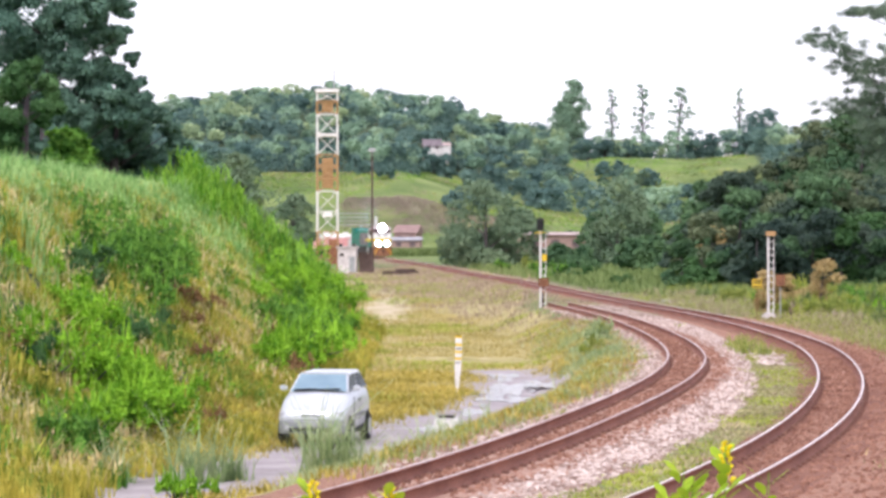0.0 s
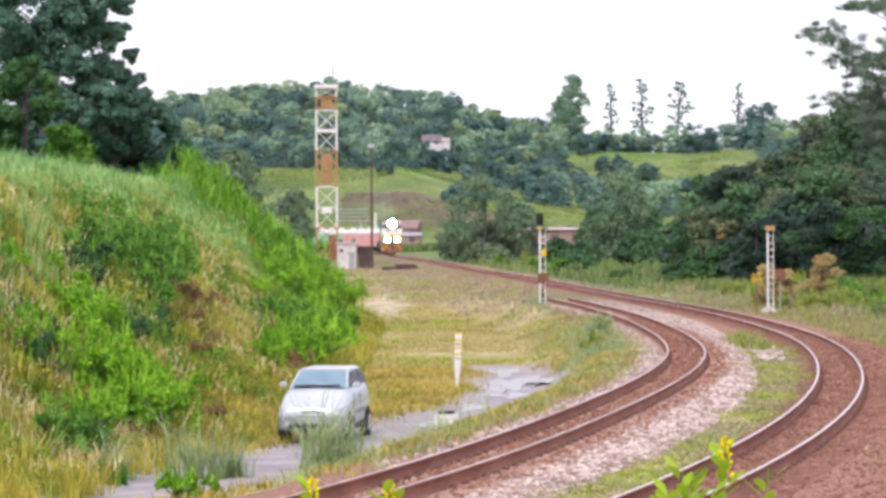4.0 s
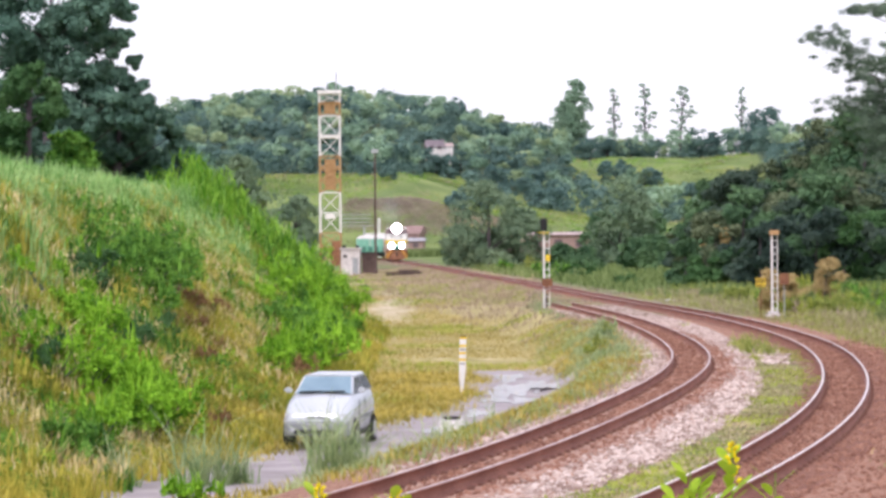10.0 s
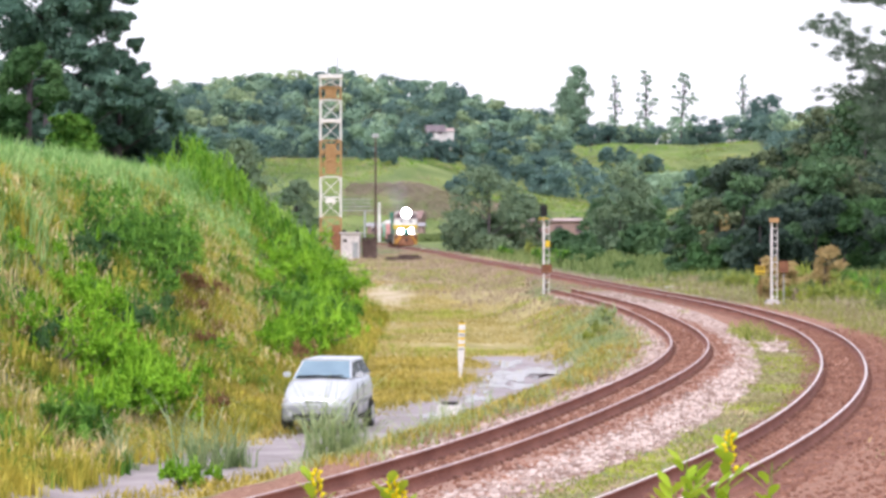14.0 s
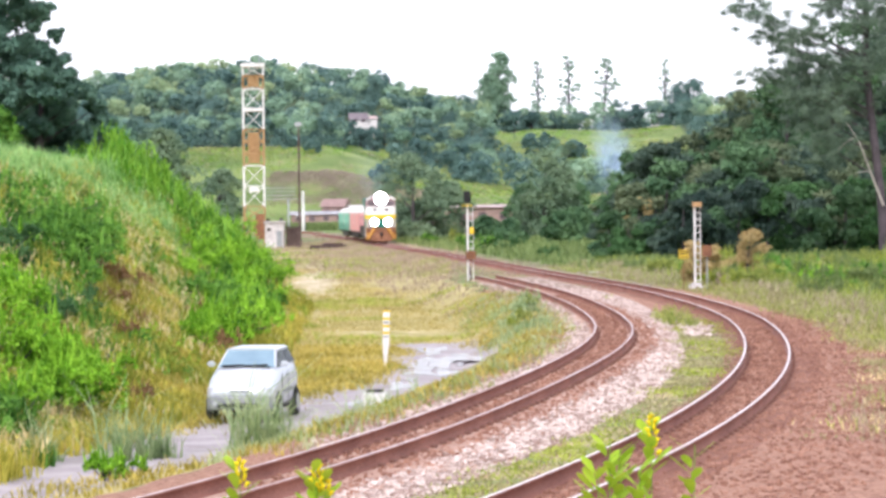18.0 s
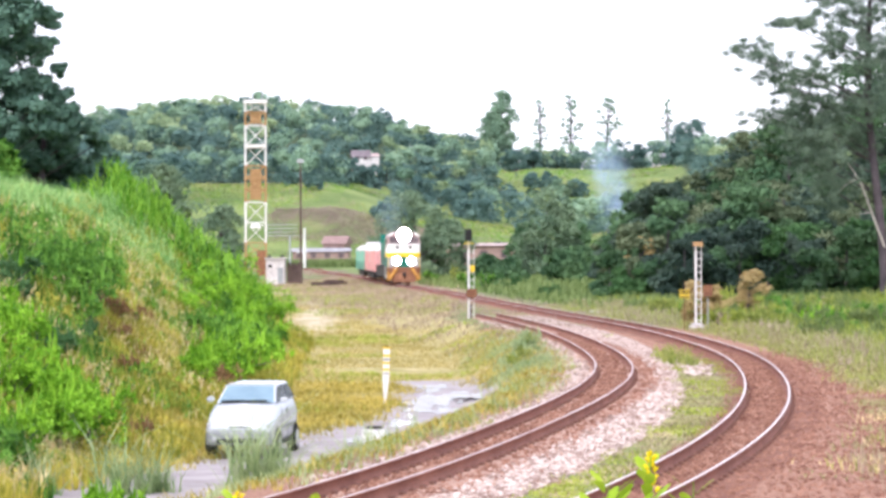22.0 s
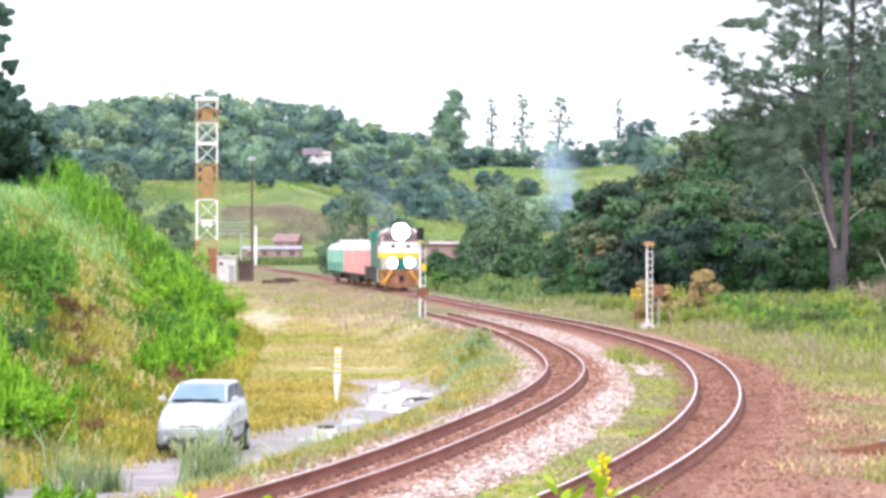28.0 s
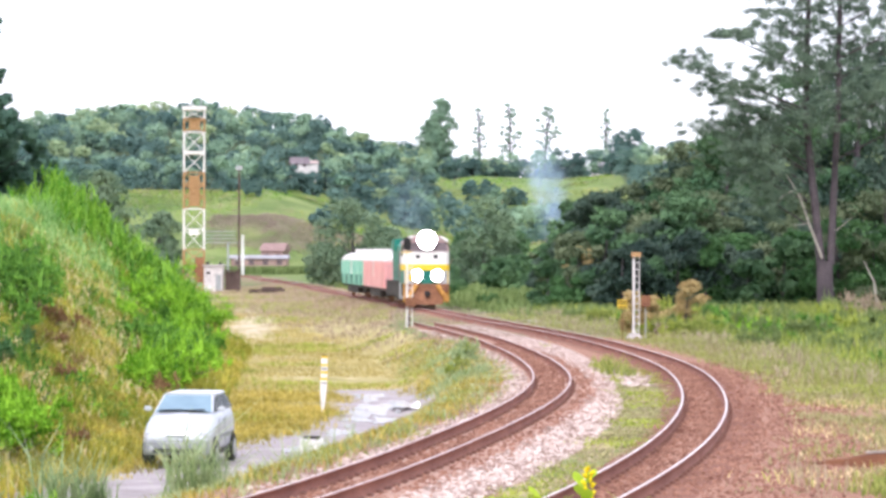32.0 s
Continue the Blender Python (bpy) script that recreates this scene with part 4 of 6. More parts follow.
        part("windscreen", loft([[(s * (0.72 + dx * 0.5), 0.262 + (z - 3.45) * 0.3 - 0.02 + e, z) for dx, z in ((-1, 3.42), (1, 3.42), (0.95, 4.0), (-0.95, 4.0))] for e in (0, 0.05)]), M["cab_glass"], t, "dim windscreen")
        part("number_board", boxed(s * 0.55 - 0.13, s * 0.55 + 0.13, 0.22, 0.28, 2.98, 3.2), M["black"], t, "black plain board")
        part("cab_side_window", boxed(min(s * 1.37, s * 1.42), max(s * 1.37, s * 1.42), 1.0, 2.3, 3.1, 3.8), M["cab_glass"], t)
        part("handrail", rods(((s * 1.3, 0.15, 1.0), (s * 1.3, 0.15, 2.3), 0.025)), M["yellow"], t)
        part("steps", boxed(min(s * 1.0, s * 1.4), max(s * 1.0, s * 1.4), 0.3, 0.9, 0.35, 1.45), M["amber"], t, "orange corner steps")
        part("chevron", rods(((s * 1.2, -0.02, 0.5), (s * 0.62, -0.02, 1.4), 0.13, 0.13, 6)), M["amber"], t, "orange diagonal bar")
        part("roof_corner", rods(((s * 1.3, 0.33, 4.0), (s * 0.85, 0.33, 4.3), 0.1, 0.08, 8)), M["white"], t, "white roof corner")
        part("ladder", boxed(min(s * 1.15, s * 1.4), max(s * 1.15, s * 1.4), 3.0, 3.6, 0.5, 1.5), M["steel"], t)
        # lamp discs are oversized: the glare is built into their radius
        housing = part("ditch_light", rods(((s * 0.62, 0.3, 1.95), (s * 0.62, 0.06, 1.95), 0.37, 0.39, 20)), M["dark"], t, "headlight housing")
        part("lens", rods(((s * 0.62, 0.1, 1.95), (s * 0.62, 0.02, 1.95), 0.37, 0.33, 20)), M["lamp"], housing, "lit headlight, disc widened to hold its glare")
    # top lamp widened in the same way to include its glare
    housing = part("headlight", rods(((0, 0.6, 4.1), (0, 0.1, 4.1), 0.6, 0.62, 24)), M["dark"], t, "headlight housing")
    part("lens", rods(((0, 0.14, 4.1), (0, 0.04, 4.1), 0.6, 0.55, 24)), M["lamp"], housing, "lit headlight, disc widened to hold its glare")
    part("pilot", loft([[(-a, yy, z) for a, yy, z in ((1.3, 0.1, 0.95), (-1.3, 0.1, 0.95), (-1.3, 0.5, 0.95), (1.3, 0.5, 0.95))], [(-a, yy, z) for a, yy, z in ((1.38, 0.12, 1.45), (-1.38, 0.12, 1.45), (-1.38, 0.5, 1.45), (1.38, 0.5, 1.45))]]), M["rust"], t, "rusty buffer beam")
    part("plough", loft([[(-1.15, 0.1, 0.95), (0, 0.0, 0.95), (1.15, 0.1, 0.95), (1.15, 0.4, 0.95), (-1.15, 0.4, 0.95)], [(-0.95, -0.05, 0.2), (0, -0.3, 0.2), (0.95, -0.05, 0.2), (0.95, 0.3, 0.2), (-0.95, 0.3, 0.2)]]), M["rust"], t, "rusty plough")
    part("coupler", boxed(-0.16, 0.16, -0.35, 0.2, 0.68, 1.0, bevel=0.05), M["dark"], t)
    hood = part("hood", loft([[(math.copysign(min(abs(c), 0.95), c), yy, zz) for c, zz in ((-0.95, 1.55), (-0.95, 3.75), (-0.6, 4.05), (0.6, 4.05), (0.95, 3.75), (0.95, 1.55))] for yy in (2.9, 14.2)]), M["teal"], t, "teal engine hood")
    for k in range(7):
        for s in (-1, 1):
            part("hood_door", boxed(min(s * 0.94, s * 0.98), max(s * 0.94, s * 0.98), 3.3 + k * 1.5, 4.6 + k * 1.5, 1.7, 3.4), M["grime"] if k < 4 else M["teal"], hood)
    for s in (-1, 1):
        part("hood_stripe", boxed(min(s * 0.98, s * 1.0), max(s * 0.98, s * 1.0), 2.95, 6.0, 2.25, 2.6), M["yellow"], t, "yellow band")
        part("side_rail", rods(((s * 1.36, 3.6, 2.5), (s * 1.36, 14.4, 2.5), 0.014), *[((s * 1.36, 3.6 + k * 1.8, 1.5), (s * 1.36, 3.6 + k * 1.8, 2.5), 0.012) for k in range(7)]), M["grime"], t)
    part("exhaust_stack", boxed(-0.35, 0.35, 5.2, 6.4, 4.05, 4.3), M["dark"], t)
    part("radiator", boxed(-1.1, 1.1, 11.2, 13.6, 3.4, 4.2, bevel=0.08), M["teal"], t)
    part("side_sill", boxed(-1.36, 1.36, 3.0, 14.5, 0.62, 1.42, bevel=0.04), M["dark"], t)
    part("fuel_tank", boxed(-1.15, 1.15, 5.6, 9.6, 0.35, 1.0, bevel=0.1), M["dark"], t)
    t.scale = (1.05, 1.05, 1.07)
    bogie(t, 3.0, 3)
    bogie(t, 12.2, 3)
    return t


def build_coach(body, band, label):
    t = thing("coach", Matrix.Identity(4), label, "railway coach", "train vehicles")
    n = 18.5
    hw = 1.34
    part("underframe", boxed(-1.15, 1.15, 0.2, n - 0.2, 0.75, 1.0), M["dark"], t)
    def ring(y, k):
        pts = [(-hw, y, 0.95), (-hw, y, 2.75)] + [(-math.cos(a) * hw, y, 2.75 + math.sin(a) * 0.62 * k) for a in np.linspace(0.2, math.pi - 0.2, 9)] + [(hw, y, 2.75), (hw, y, 0.95)]
        return pts
    part("body", loft([[(x * (0.96 if e else 1), y, min(z, 2.78)) for x, y, z in ring(y, 0.01)] for y, e in ((0.0, 1), (0.15, 0), (n - 0.15, 0), (n, 1))]), body, t)
    rr = [[(x, y, z) for x, y, z in ring(y, k)[1:-1]] for y, k in ((-0.02, 0.45), (0.5, 0.95), (n - 0.5, 0.95), (n + 0.02, 0.45))]
    part("roof", loft(rr), M["plaster"], t, "whitish curved roof")
    for k in range(4):
        part("roof_vent", boxed(-0.35, 0.35, 1.8 + k * 4.6, 2.8 + k * 4.6, 3.34, 3.6, bevel=0.06), M["white"], t)
    for s in (-1, 1):
        part("lower_band", boxed(min(s * 1.335, s * 1.352), max(s * 1.335, s * 1.374), 0.2, n - 0.2, 1.0, 1.7), band, t, "contrasting painted band")
        for k in range(4):
            part("door_panel", boxed(min(s * 1.33, s * 1.365), max(s * 1.33, s * 1.365), 1.4 + k * 4.4, 2.9 + k * 4.4, 1.0, 2.7), body, t)
            part("window", boxed(min(s * 1.33, s * 1.37), max(s * 1.33, s * 1.37), 3.6 + k * 4.0, 4.6 + k * 4.0, 1.95, 2.45), body, t, "shuttered window in body colour")
    part("door_strip", boxed(1.33, 1.376, 8.6, 9.3, 1.75, 2.74), M["plaster"], t, "pale sliding door edge")
    part("door_strip", boxed(-1.376, -1.33, 8.6, 9.3, 1.75, 2.74), M["plaster"], t, "pale sliding door edge")
    for k in range(4):
        part("underfloor_box", boxed(-1.2, 1.2, 4.6 + k * 2.4, 6.7 + k * 2.4, 0.32, 0.78, bevel=0.04), M["dark"], t)
    part("end_door", boxed(-0.4, 0.4, -0.03, 0.0, 1.0, 2.6), M["plaster"], t)
    part("coupler", boxed(-0.12, 0.12, -0.5, 0.3, 0.72, 0.98), M["dark"], t)
    t.scale = (1.0, 1.0, 1.06)
    bogie(t, 2.6, 2, 0.4)
    bogie(t, n - 2.6, 2, 0.4)
    return t


build_car()
loco = build_loco()
coach_pink = build_coach(M["pink"], M["pink"], "salmon pink railway coach with a white roof")
coach_mint = build_coach(M["mint"], M["teal"], "mint green railway coach with a white roof")
# ---- plants ----
def blades(P, h, w, lean, rng):
    """One tapered, bent blade at each point."""
    n = len(P)
    b = rng.uniform(0, 6.283, n)
    a = b + 1.571 + rng.normal(0, 0.3, n)
    wv = np.stack([np.cos(a), np.sin(a), 0 * a], 1) * (1.5 * w * rng.uniform(0.6, 1.3, n))[:, None]
    hh = h * rng.uniform(0.55, 1.2, n)
    ln = lean * rng.uniform(0.1, 1.0, n) * hh
    tip = P + np.stack([np.cos(b) * ln, np.sin(b) * ln, hh], 1)
    mid = P + np.stack([np.cos(b) * ln * 0.3, np.sin(b) * ln * 0.3, hh * 0.6], 1)
    low = np.stack([P - wv, P + wv, mid + wv * 0.75, mid - wv * 0.75], 1)
    return np.concatenate([low, np.stack([mid - wv * 0.75, mid + wv * 0.75, tip + wv * 0.12, tip - wv * 0.12], 1)], 0)


def tufts(X, Y, h, w, lean, rng, per=10, spread=0.12):
    """Clumps of blades standing on the ground."""
    n = len(X)
    h = np.repeat(np.broadcast_to(h, (n,)), per)
    x = np.repeat(X, per) + rng.normal(0, spread, n * per)
    y = np.repeat(Y, per) + rng.normal(0, spread, n * per)
    return blades(np.stack([x, y, land(x, y) - 0.03], 1), h, w, lean, rng)


def leaves(C, R, per, size, rng, flat=0.8, shell=0.75, jitter=0.4):
    """Loose leaf pieces round the centres C with radii R."""
    n = len(C)
    d = rng.normal(0, 1, (n, per, 3))
    d /= np.linalg.norm(d, axis=2, keepdims=True)
    r = np.asarray(R, float).reshape(n, 1, 1) * rng.uniform(shell, 1.0, (n, per, 1))
    p = (np.asarray(C)[:, None, :] + d * r * np.array([1, 1, flat])).reshape(-1, 3)
    nrm = d.reshape(-1, 3) + rng.normal(0, jitter, (n * per, 3)) + np.array([0, 0, 0.25])
    nrm /= np.linalg.norm(nrm, axis=1, keepdims=True)
    t = np.cross(nrm, rng.normal(0, 1, (n * per, 3)))
    t /= np.linalg.norm(t, axis=1, keepdims=True)
    b = np.cross(nrm, t)
    s = (size * rng.uniform(0.6, 1.4, n * per))[:, None]
    t, b = t * s, b * s * 0.6
    return np.stack([p - t, p - b * 0.9, p + t, p + b], 1)


def sprays(C, R, n, rng, flat=0.62, low=-0.25, size=(0.26, 0.46)):
    """Each lump of a crown broken up into smaller sprays of leaves, most of them on its upper side."""
    C, R = np.asarray(C, float), np.asarray(R, float)
    d = rng.normal(0, 1, (len(C), n, 3))
    d /= np.linalg.norm(d, axis=2, keepdims=True)
    d[..., 2] = np.where(d[..., 2] < low, -d[..., 2], d[..., 2])
    r = R[:, None, None] * rng.uniform(0.55, 0.95, (len(C), n, 1))
    P = C[:, None, :] + d * r * np.array([1, 1, flat])
    return P.reshape(-1, 3), (R[:, None] * rng.uniform(*size, (len(C), n))).ravel()


def stuff(name, V, material, label, category="grass"):
    return tagged(put(name, soup(V), material), label, category, kind="stuff")


def scatter(rng, n, x0, x1, y0, y1, keep):
    x, y = rng.uniform(x0, x1, n), rng.uniform(y0, y1, n)
    k = keep(x, y)
    return x[k], y[k]


def tree(name, x, y, h, spread, label, leaf, rng, lumps=26, per=70, size=0.3, bare=0.3, flat=0.75, category="tree", group="", trunk=None, lump=(0.2, 0.36), limb=1.0):
    """A tapered trunk with limbs and a crown of many small leaf clumps."""
    z0 = z_at(x, y) - 0.15
    t = thing(name, pose(x, y, z0), label, category, group)
    r0 = trunk or h * 0.022
    bm = bmesh.new()
    bend = rng.normal(0, 0.04 * h, 2)
    fork = (bend[0] * 0.5, bend[1] * 0.5, h * 0.55)
    rod(bm, (0, 0, 0), fork, r0, r0 * 0.6)
    rod(bm, fork, (bend[0], bend[1], h * 0.85), r0 * 0.6, r0 * 0.2)
    C, R = [], []
    for k in range(lumps):
        f = rng.uniform(bare, 1.0)
        g = math.sin(math.pi * min(1, 0.18 + 0.82 * (f - bare) / (1 - bare))) ** 0.6 if f < 0.97 else 0.35
        a = rng.uniform(0, 6.283)
        q = spread * g * rng.uniform(0.35, 0.95)
        c = (bend[0] * f + math.cos(a) * q, bend[1] * f + math.sin(a) * q, h * f * 0.94)
        C.append(c)
        R.append(spread * rng.uniform(*lump))
        if k % 3 == 0:
            rod(bm, (fork[0] * f, fork[1] * f, max(h * 0.25, c[2] - q * 0.8) * 0.9), c, r0 * 0.3 * limb, r0 * 0.08 * limb, 5)
    part("trunk", bm, M["bark"], t)
    body = leaves(C, np.asarray(R) * 0.85, max(20, per // 3), size * 1.2, rng, flat, 0.75, 0.5)
    C, R = sprays(C, R, 11, rng, flat)
    put("crown", soup(np.concatenate([body, leaves(C, R, max(8, per // 11), size, rng, 0.7, 0.25, 0.75)])), M[leaf], t)
    return t


def lumpy_tree(x, y, label, leaf, lumps, rng):
    """A tree whose limbs end in the given lumps of leaves."""
    z0 = z_at(x, y) - 0.15
    t = thing("tree", pose(x, y, z0), label, "tree", "trees on the bank")
    top = max(c[1] for c in lumps) - z0
    C, R, limbs = [], [], [((0, 0, 0), (0, 0, top * 0.45), 0.3, 0.2, 10), ((0, 0, top * 0.45), (0.2, 0, top * 0.9), 0.2, 0.06, 8)]
    for lx, lz, lr in lumps:
        c = np.array((lx - x, rng.uniform(-1.5, 1.5), lz - z0))
        limbs.append(((0, 0, max(0.5, min(top * 0.8, c[2] - 0.7 * abs(c[0])))), tuple(c), 0.035, 0.015, 6))
        for k in range(15):
            d = rng.normal(0, 1, 3)
            C.append(c + d / np.linalg.norm(d) * lr * 1.15 * rng.uniform(0.2, 0.9) * np.array((1, 1, 0.85)))
            R.append(lr * rng.uniform(0.28, 0.55))
    part("trunk", rods(*limbs), M["bark"], t)
    put("crown", soup(np.concatenate([leaves(C, np.array(R) * 0.8, 70, 0.12, rng, 0.8, 0.7, 0.5), leaves(C, np.array(R) * 1.15, 130, 0.085, rng, 0.8, 0.2, 0.85)])), M[leaf], t)
    return t


def bush(x, y, r, leaf, label, group, rng, size=0.05, lumps=9, per=130):
    """A shrub of leafy sprays with shoots that stand out of it."""
    C = np.stack([rng.normal(0, r * 0.5, lumps), rng.normal(0, r * 0.5, lumps), rng.uniform(0.15, 0.95, lumps) * r], 1)
    t = thing("shrub", pose(x, y, z_at(x, y)), label, "shrub", group)
    P, R = sprays(C, r * rng.uniform(0.3, 0.55, lumps), 8, rng, 0.8, -0.5, (0.25, 0.5))
    V = leaves(P, R, max(6, per // 7), size, rng, 0.9, 0.2, 0.8)
    shoots = blades(P[rng.integers(0, len(P), 50)], 0.42 * r + 0.12, 0.014, 0.7, rng)
    put("crown", soup(np.concatenate([V, shoots])), M[leaf], t)
    part("stem", rods(*[((0, 0, -0.1), tuple(c), 0.02, 0.008, 4) for c in C]), M["bark"], t)
    return t


def build_bank():
    rng = np.random.default_rng(11)
    inside = lambda x, y: (foot(y) - x > -0.8)
    X, Y = scatter(rng, 42000, -28, -6, 42, 148, inside)
    patch = wob(X, Y, 0.55, 33) + 0.6 * wob(X, Y, 0.23, 34)
    keep = patch > -0.35
    X, Y, patch = X[keep], Y[keep], patch[keep]
    tall = 0.8 + 0.4 * patch
    d = foot(Y) - X + 1.2 * wob(X, Y, 4, 3) + 0.7 * wob(X, Y, 1.1, 8) + rng.normal(0, 0.5, len(X))
    tone = 0.5 * wob(X, Y, 1.7, 6) + 0.45 * wob(X, Y, 0.7, 12) + 0.3 * wob(X, Y, 4.3, 2) + rng.normal(0, 0.2, len(X))
    rise = 5.8 - 1.8 * sm(95, 118, Y)
    low, mid = d < rise - 2.6, (d >= rise - 2.6) & (d < rise)
    high = ~low & ~mid
    for a, h, w, lean, per, m, label in (
            (low & (tone > 0.42), 0.55, 0.011, 0.9, 12, "pale_grass", "golden long grass on the lower bank"),
            ((low & (tone <= 0.42) & (tone > -0.35)) | (mid & (tone > -0.35) & (tone <= 0.1)) | (high & (tone < -0.15) & (tone >= -0.5)), 0.7, 0.012, 0.8, 12, "grass", "olive-green long grass on the bank"),
            ((low | mid) & (tone <= -0.35) | (high & (tone < -0.5)), 0.6, 0.013, 0.7, 12, "bank_leaf", "deep green rank grass on the bank"),
            (mid & (tone > 0.1) & (tone <= 0.62), 0.62, 0.012, 0.8, 12, "lime", "yellow-green long grass half-way up the bank"),
            (mid & (tone > 0.62), 0.66, 0.012, 0.8, 8, "tan", "dead tan grass half-way up the bank"),
            (high & (tone >= -0.15) & (tone < 0.5), 0.95, 0.014, 0.8, 12, "blue_grass", "pale bluish-green grass on the upper bank"),
            (high & (tone >= 0.5), 0.66, 0.013, 0.7, 12, "lime", "yellow-green grass on the upper bank")):
        stuff("bank_grass", tufts(X[a], Y[a], 0.85 * h * tall[a], w, lean * 0.7, rng, per, 0.13), M[m], label)
    # seed heads standing above the grass
    X, Y = scatter(rng, 5600, -24, -7, 50, 140, lambda x, y: inside(x, y) & (foot(y) - x < 12) & (wob(x, y, 1.4, 41) + 0.5 * wob(x, y, 0.5, 42) > 0.35))
    P = np.repeat(np.stack([X, Y, land(X, Y) + 0.42], 1), 4, 0) + rng.normal(0, 0.12, (len(X) * 4, 3)) * np.array([1, 1, 0.7])
    stuff("seed_heads", blades(P, 0.2, 0.012, 0.9, rng), M["tan"], "pale seed heads standing above the bank's grass")
    # pale dead stalks in patches
    for cx, cy, sx, sy, n in ((-12.3, 66.5, 0.9, 4.0, 420), (-10.6, 90, 0.7, 5.0, 420), (-9.9, 86, 0.5, 3.0, 160), (-10.2, 56, 0.9, 2.0, 420), (-13.0, 78, 1.4, 12, 420), (-11.6, 60, 1.0, 3.0, 260), (-12.2, 100, 1.2, 8, 300), (-9.3, 60, 0.4, 3, 160)):
        n = n // 2
        X, Y = cx + rng.normal(0, sx, n), cy + rng.normal(0, sy, n)
        keep = wob(X, Y, 1.1, n) > 0.0
        X, Y = X[keep], Y[keep]
        X = np.minimum(X, foot(Y) + 0.3)
        stuff("dead_grass", tufts(X, Y, 0.65, 0.011, 1.1, rng, 5, 0.12), M["tan"], "patch of pale dead grass stalks on the bank")
    for leaf, n, lo, hi, size, label in (("grass", 1500, -0.5, 6, 0.045, "mixed green herbs covering the bank"), ("blue_grass", 900, 5.2, 16, 0.05, "bluish herbs on the upper bank"), ("bright_leaf", 1100, 0, 5, 0.045, "fresh green herbs on the bank"), ("bank_leaf", 1100, 0, 7, 0.045, "dark green herbs on the bank"), ("tan", 700, 1, 6, 0.045, "withered tan herbs on the bank")):
        X, Y = scatter(rng, n * 3, -28, -6, 42, 148, lambda x, y: (foot(y) - x > lo) & (foot(y) - x < hi) & (wob(x, y, 1.9, lo + hi) > -0.25))
        X, Y = X[:n], Y[:n]
        C = np.stack([X, Y, land(X, Y) + rng.uniform(0.1, 0.45, len(X))], 1)
        stuff("bank_herbs", leaves(C, rng.uniform(0.15, 0.4, len(X)), 22, size, rng, 0.9, 0.3, 0.8), M[leaf], label)
    def canes(n, x0, x1, y0, y1, keep, h, m, label):
        X, Y = scatter(rng, n, x0, x1, y0, y1, keep)
        P = np.repeat(np.stack([X, Y, land(X, Y)], 1), 9, 0) + rng.normal(0, 0.14, (len(X) * 9, 3)) * np.array([1, 1, 0])
        top = np.repeat(h * (1 + 0.35 * wob(X, Y, 1.4, 3) + rng.uniform(-0.25, 0.25, len(X))), 9)
        P[:, 2] += top * rng.uniform(0.0, 0.75, len(P))
        stuff("cane_grass", blades(P, 0.6, 0.024, 1.3, rng), M[m], label)
    on_crest = lambda x, y: (foot(y) - x > 1.0) & (foot(y) - x < 12.5) & (x > -17.4 + 1.0 * wob(x, y, 1.9, 3)) & (y > 127 + 0.9 * (x + 9) + 5 * wob(x, y, 1.6, 5) + rng.normal(0, 2.5, len(x)))
    canes(6500, -24, -6, 100, 152, lambda x, y: on_crest(x, y) & (wob(x, y, 1.3, 2) > -0.25), 1.6, "reed", "tall bright green cane grass along the crest")
    canes(5200, -24, -6, 100, 152, lambda x, y: on_crest(x, y) & (wob(x, y, 1.3, 2) <= 0.0), 1.4, "bank_leaf", "darker green cane grass along the crest")
    canes(900, -17.6, -12.5, 126, 148, lambda x, y: (foot(y) - x > 5) & (foot(y) - x < 11), 1.9, "reed", "tallest green canes on top of the bank")
    names = ("leafy green shrub growing on the grassy bank", "shrubs on the bank")
    # dark mass, then fresh growth below it, then the nose of the bank
    for cx, cy, n, sx, sy, r0, r1, leaf in ((-11.9, 76, 10, 0.45, 2.4, 0.5, 0.85, "bank_leaf"), (-11.8, 78, 14, 0.5, 2.4, 0.75, 1.15, "bank_leaf"), (-10.9, 70, 5, 0.35, 2.0, 0.45, 0.75, "leaf"), (-10.2, 63, 12, 0.4, 1.8, 0.65, 1.0, "bright_leaf"), (-9.8, 61, 8, 0.35, 1.6, 0.55, 0.85, "bright_leaf"), (-11.6, 66, 4, 0.3, 2, 0.35, 0.55, "bright_leaf"), (-10.1, 61.5, 4, 0.35, 1.6, 0.3, 0.5, "bank_leaf"),
                                            (-11.2, 118, 16, 0.9, 7.0, 0.7, 1.2, "bright_leaf"), (-10.3, 118, 9, 0.5, 8.0, 0.5, 0.9, "bank_leaf"), (-9.5, 98, 11, 0.45, 3.0, 0.5, 0.85, "bright_leaf"), (-9.7, 106, 9, 0.4, 4.0, 0.5, 0.8, "bank_leaf"), (-8.9, 95, 6, 0.3, 2.0, 0.35, 0.55, "lime"), (-8.5, 89, 10, 0.35, 2.5, 0.75, 1.1, "bright_leaf"), (-8.8, 92, 5, 0.35, 2.0, 0.7, 1.0, "bank_leaf"), (-8.5, 93, 5, 0.3, 2.0, 0.4, 0.6, "lime"), (-10.3, 103, 7, 0.4, 4.0, 0.4, 0.7, "reed"), (-10.1, 110, 10, 0.6, 5.0, 0.5, 0.9, "bright_leaf"), (-11.0, 98, 5, 0.5, 4.0, 0.4, 0.7, "bank_leaf"), (-8.9, 101, 6, 0.3, 3.0, 0.4, 0.65, "bright_leaf"),
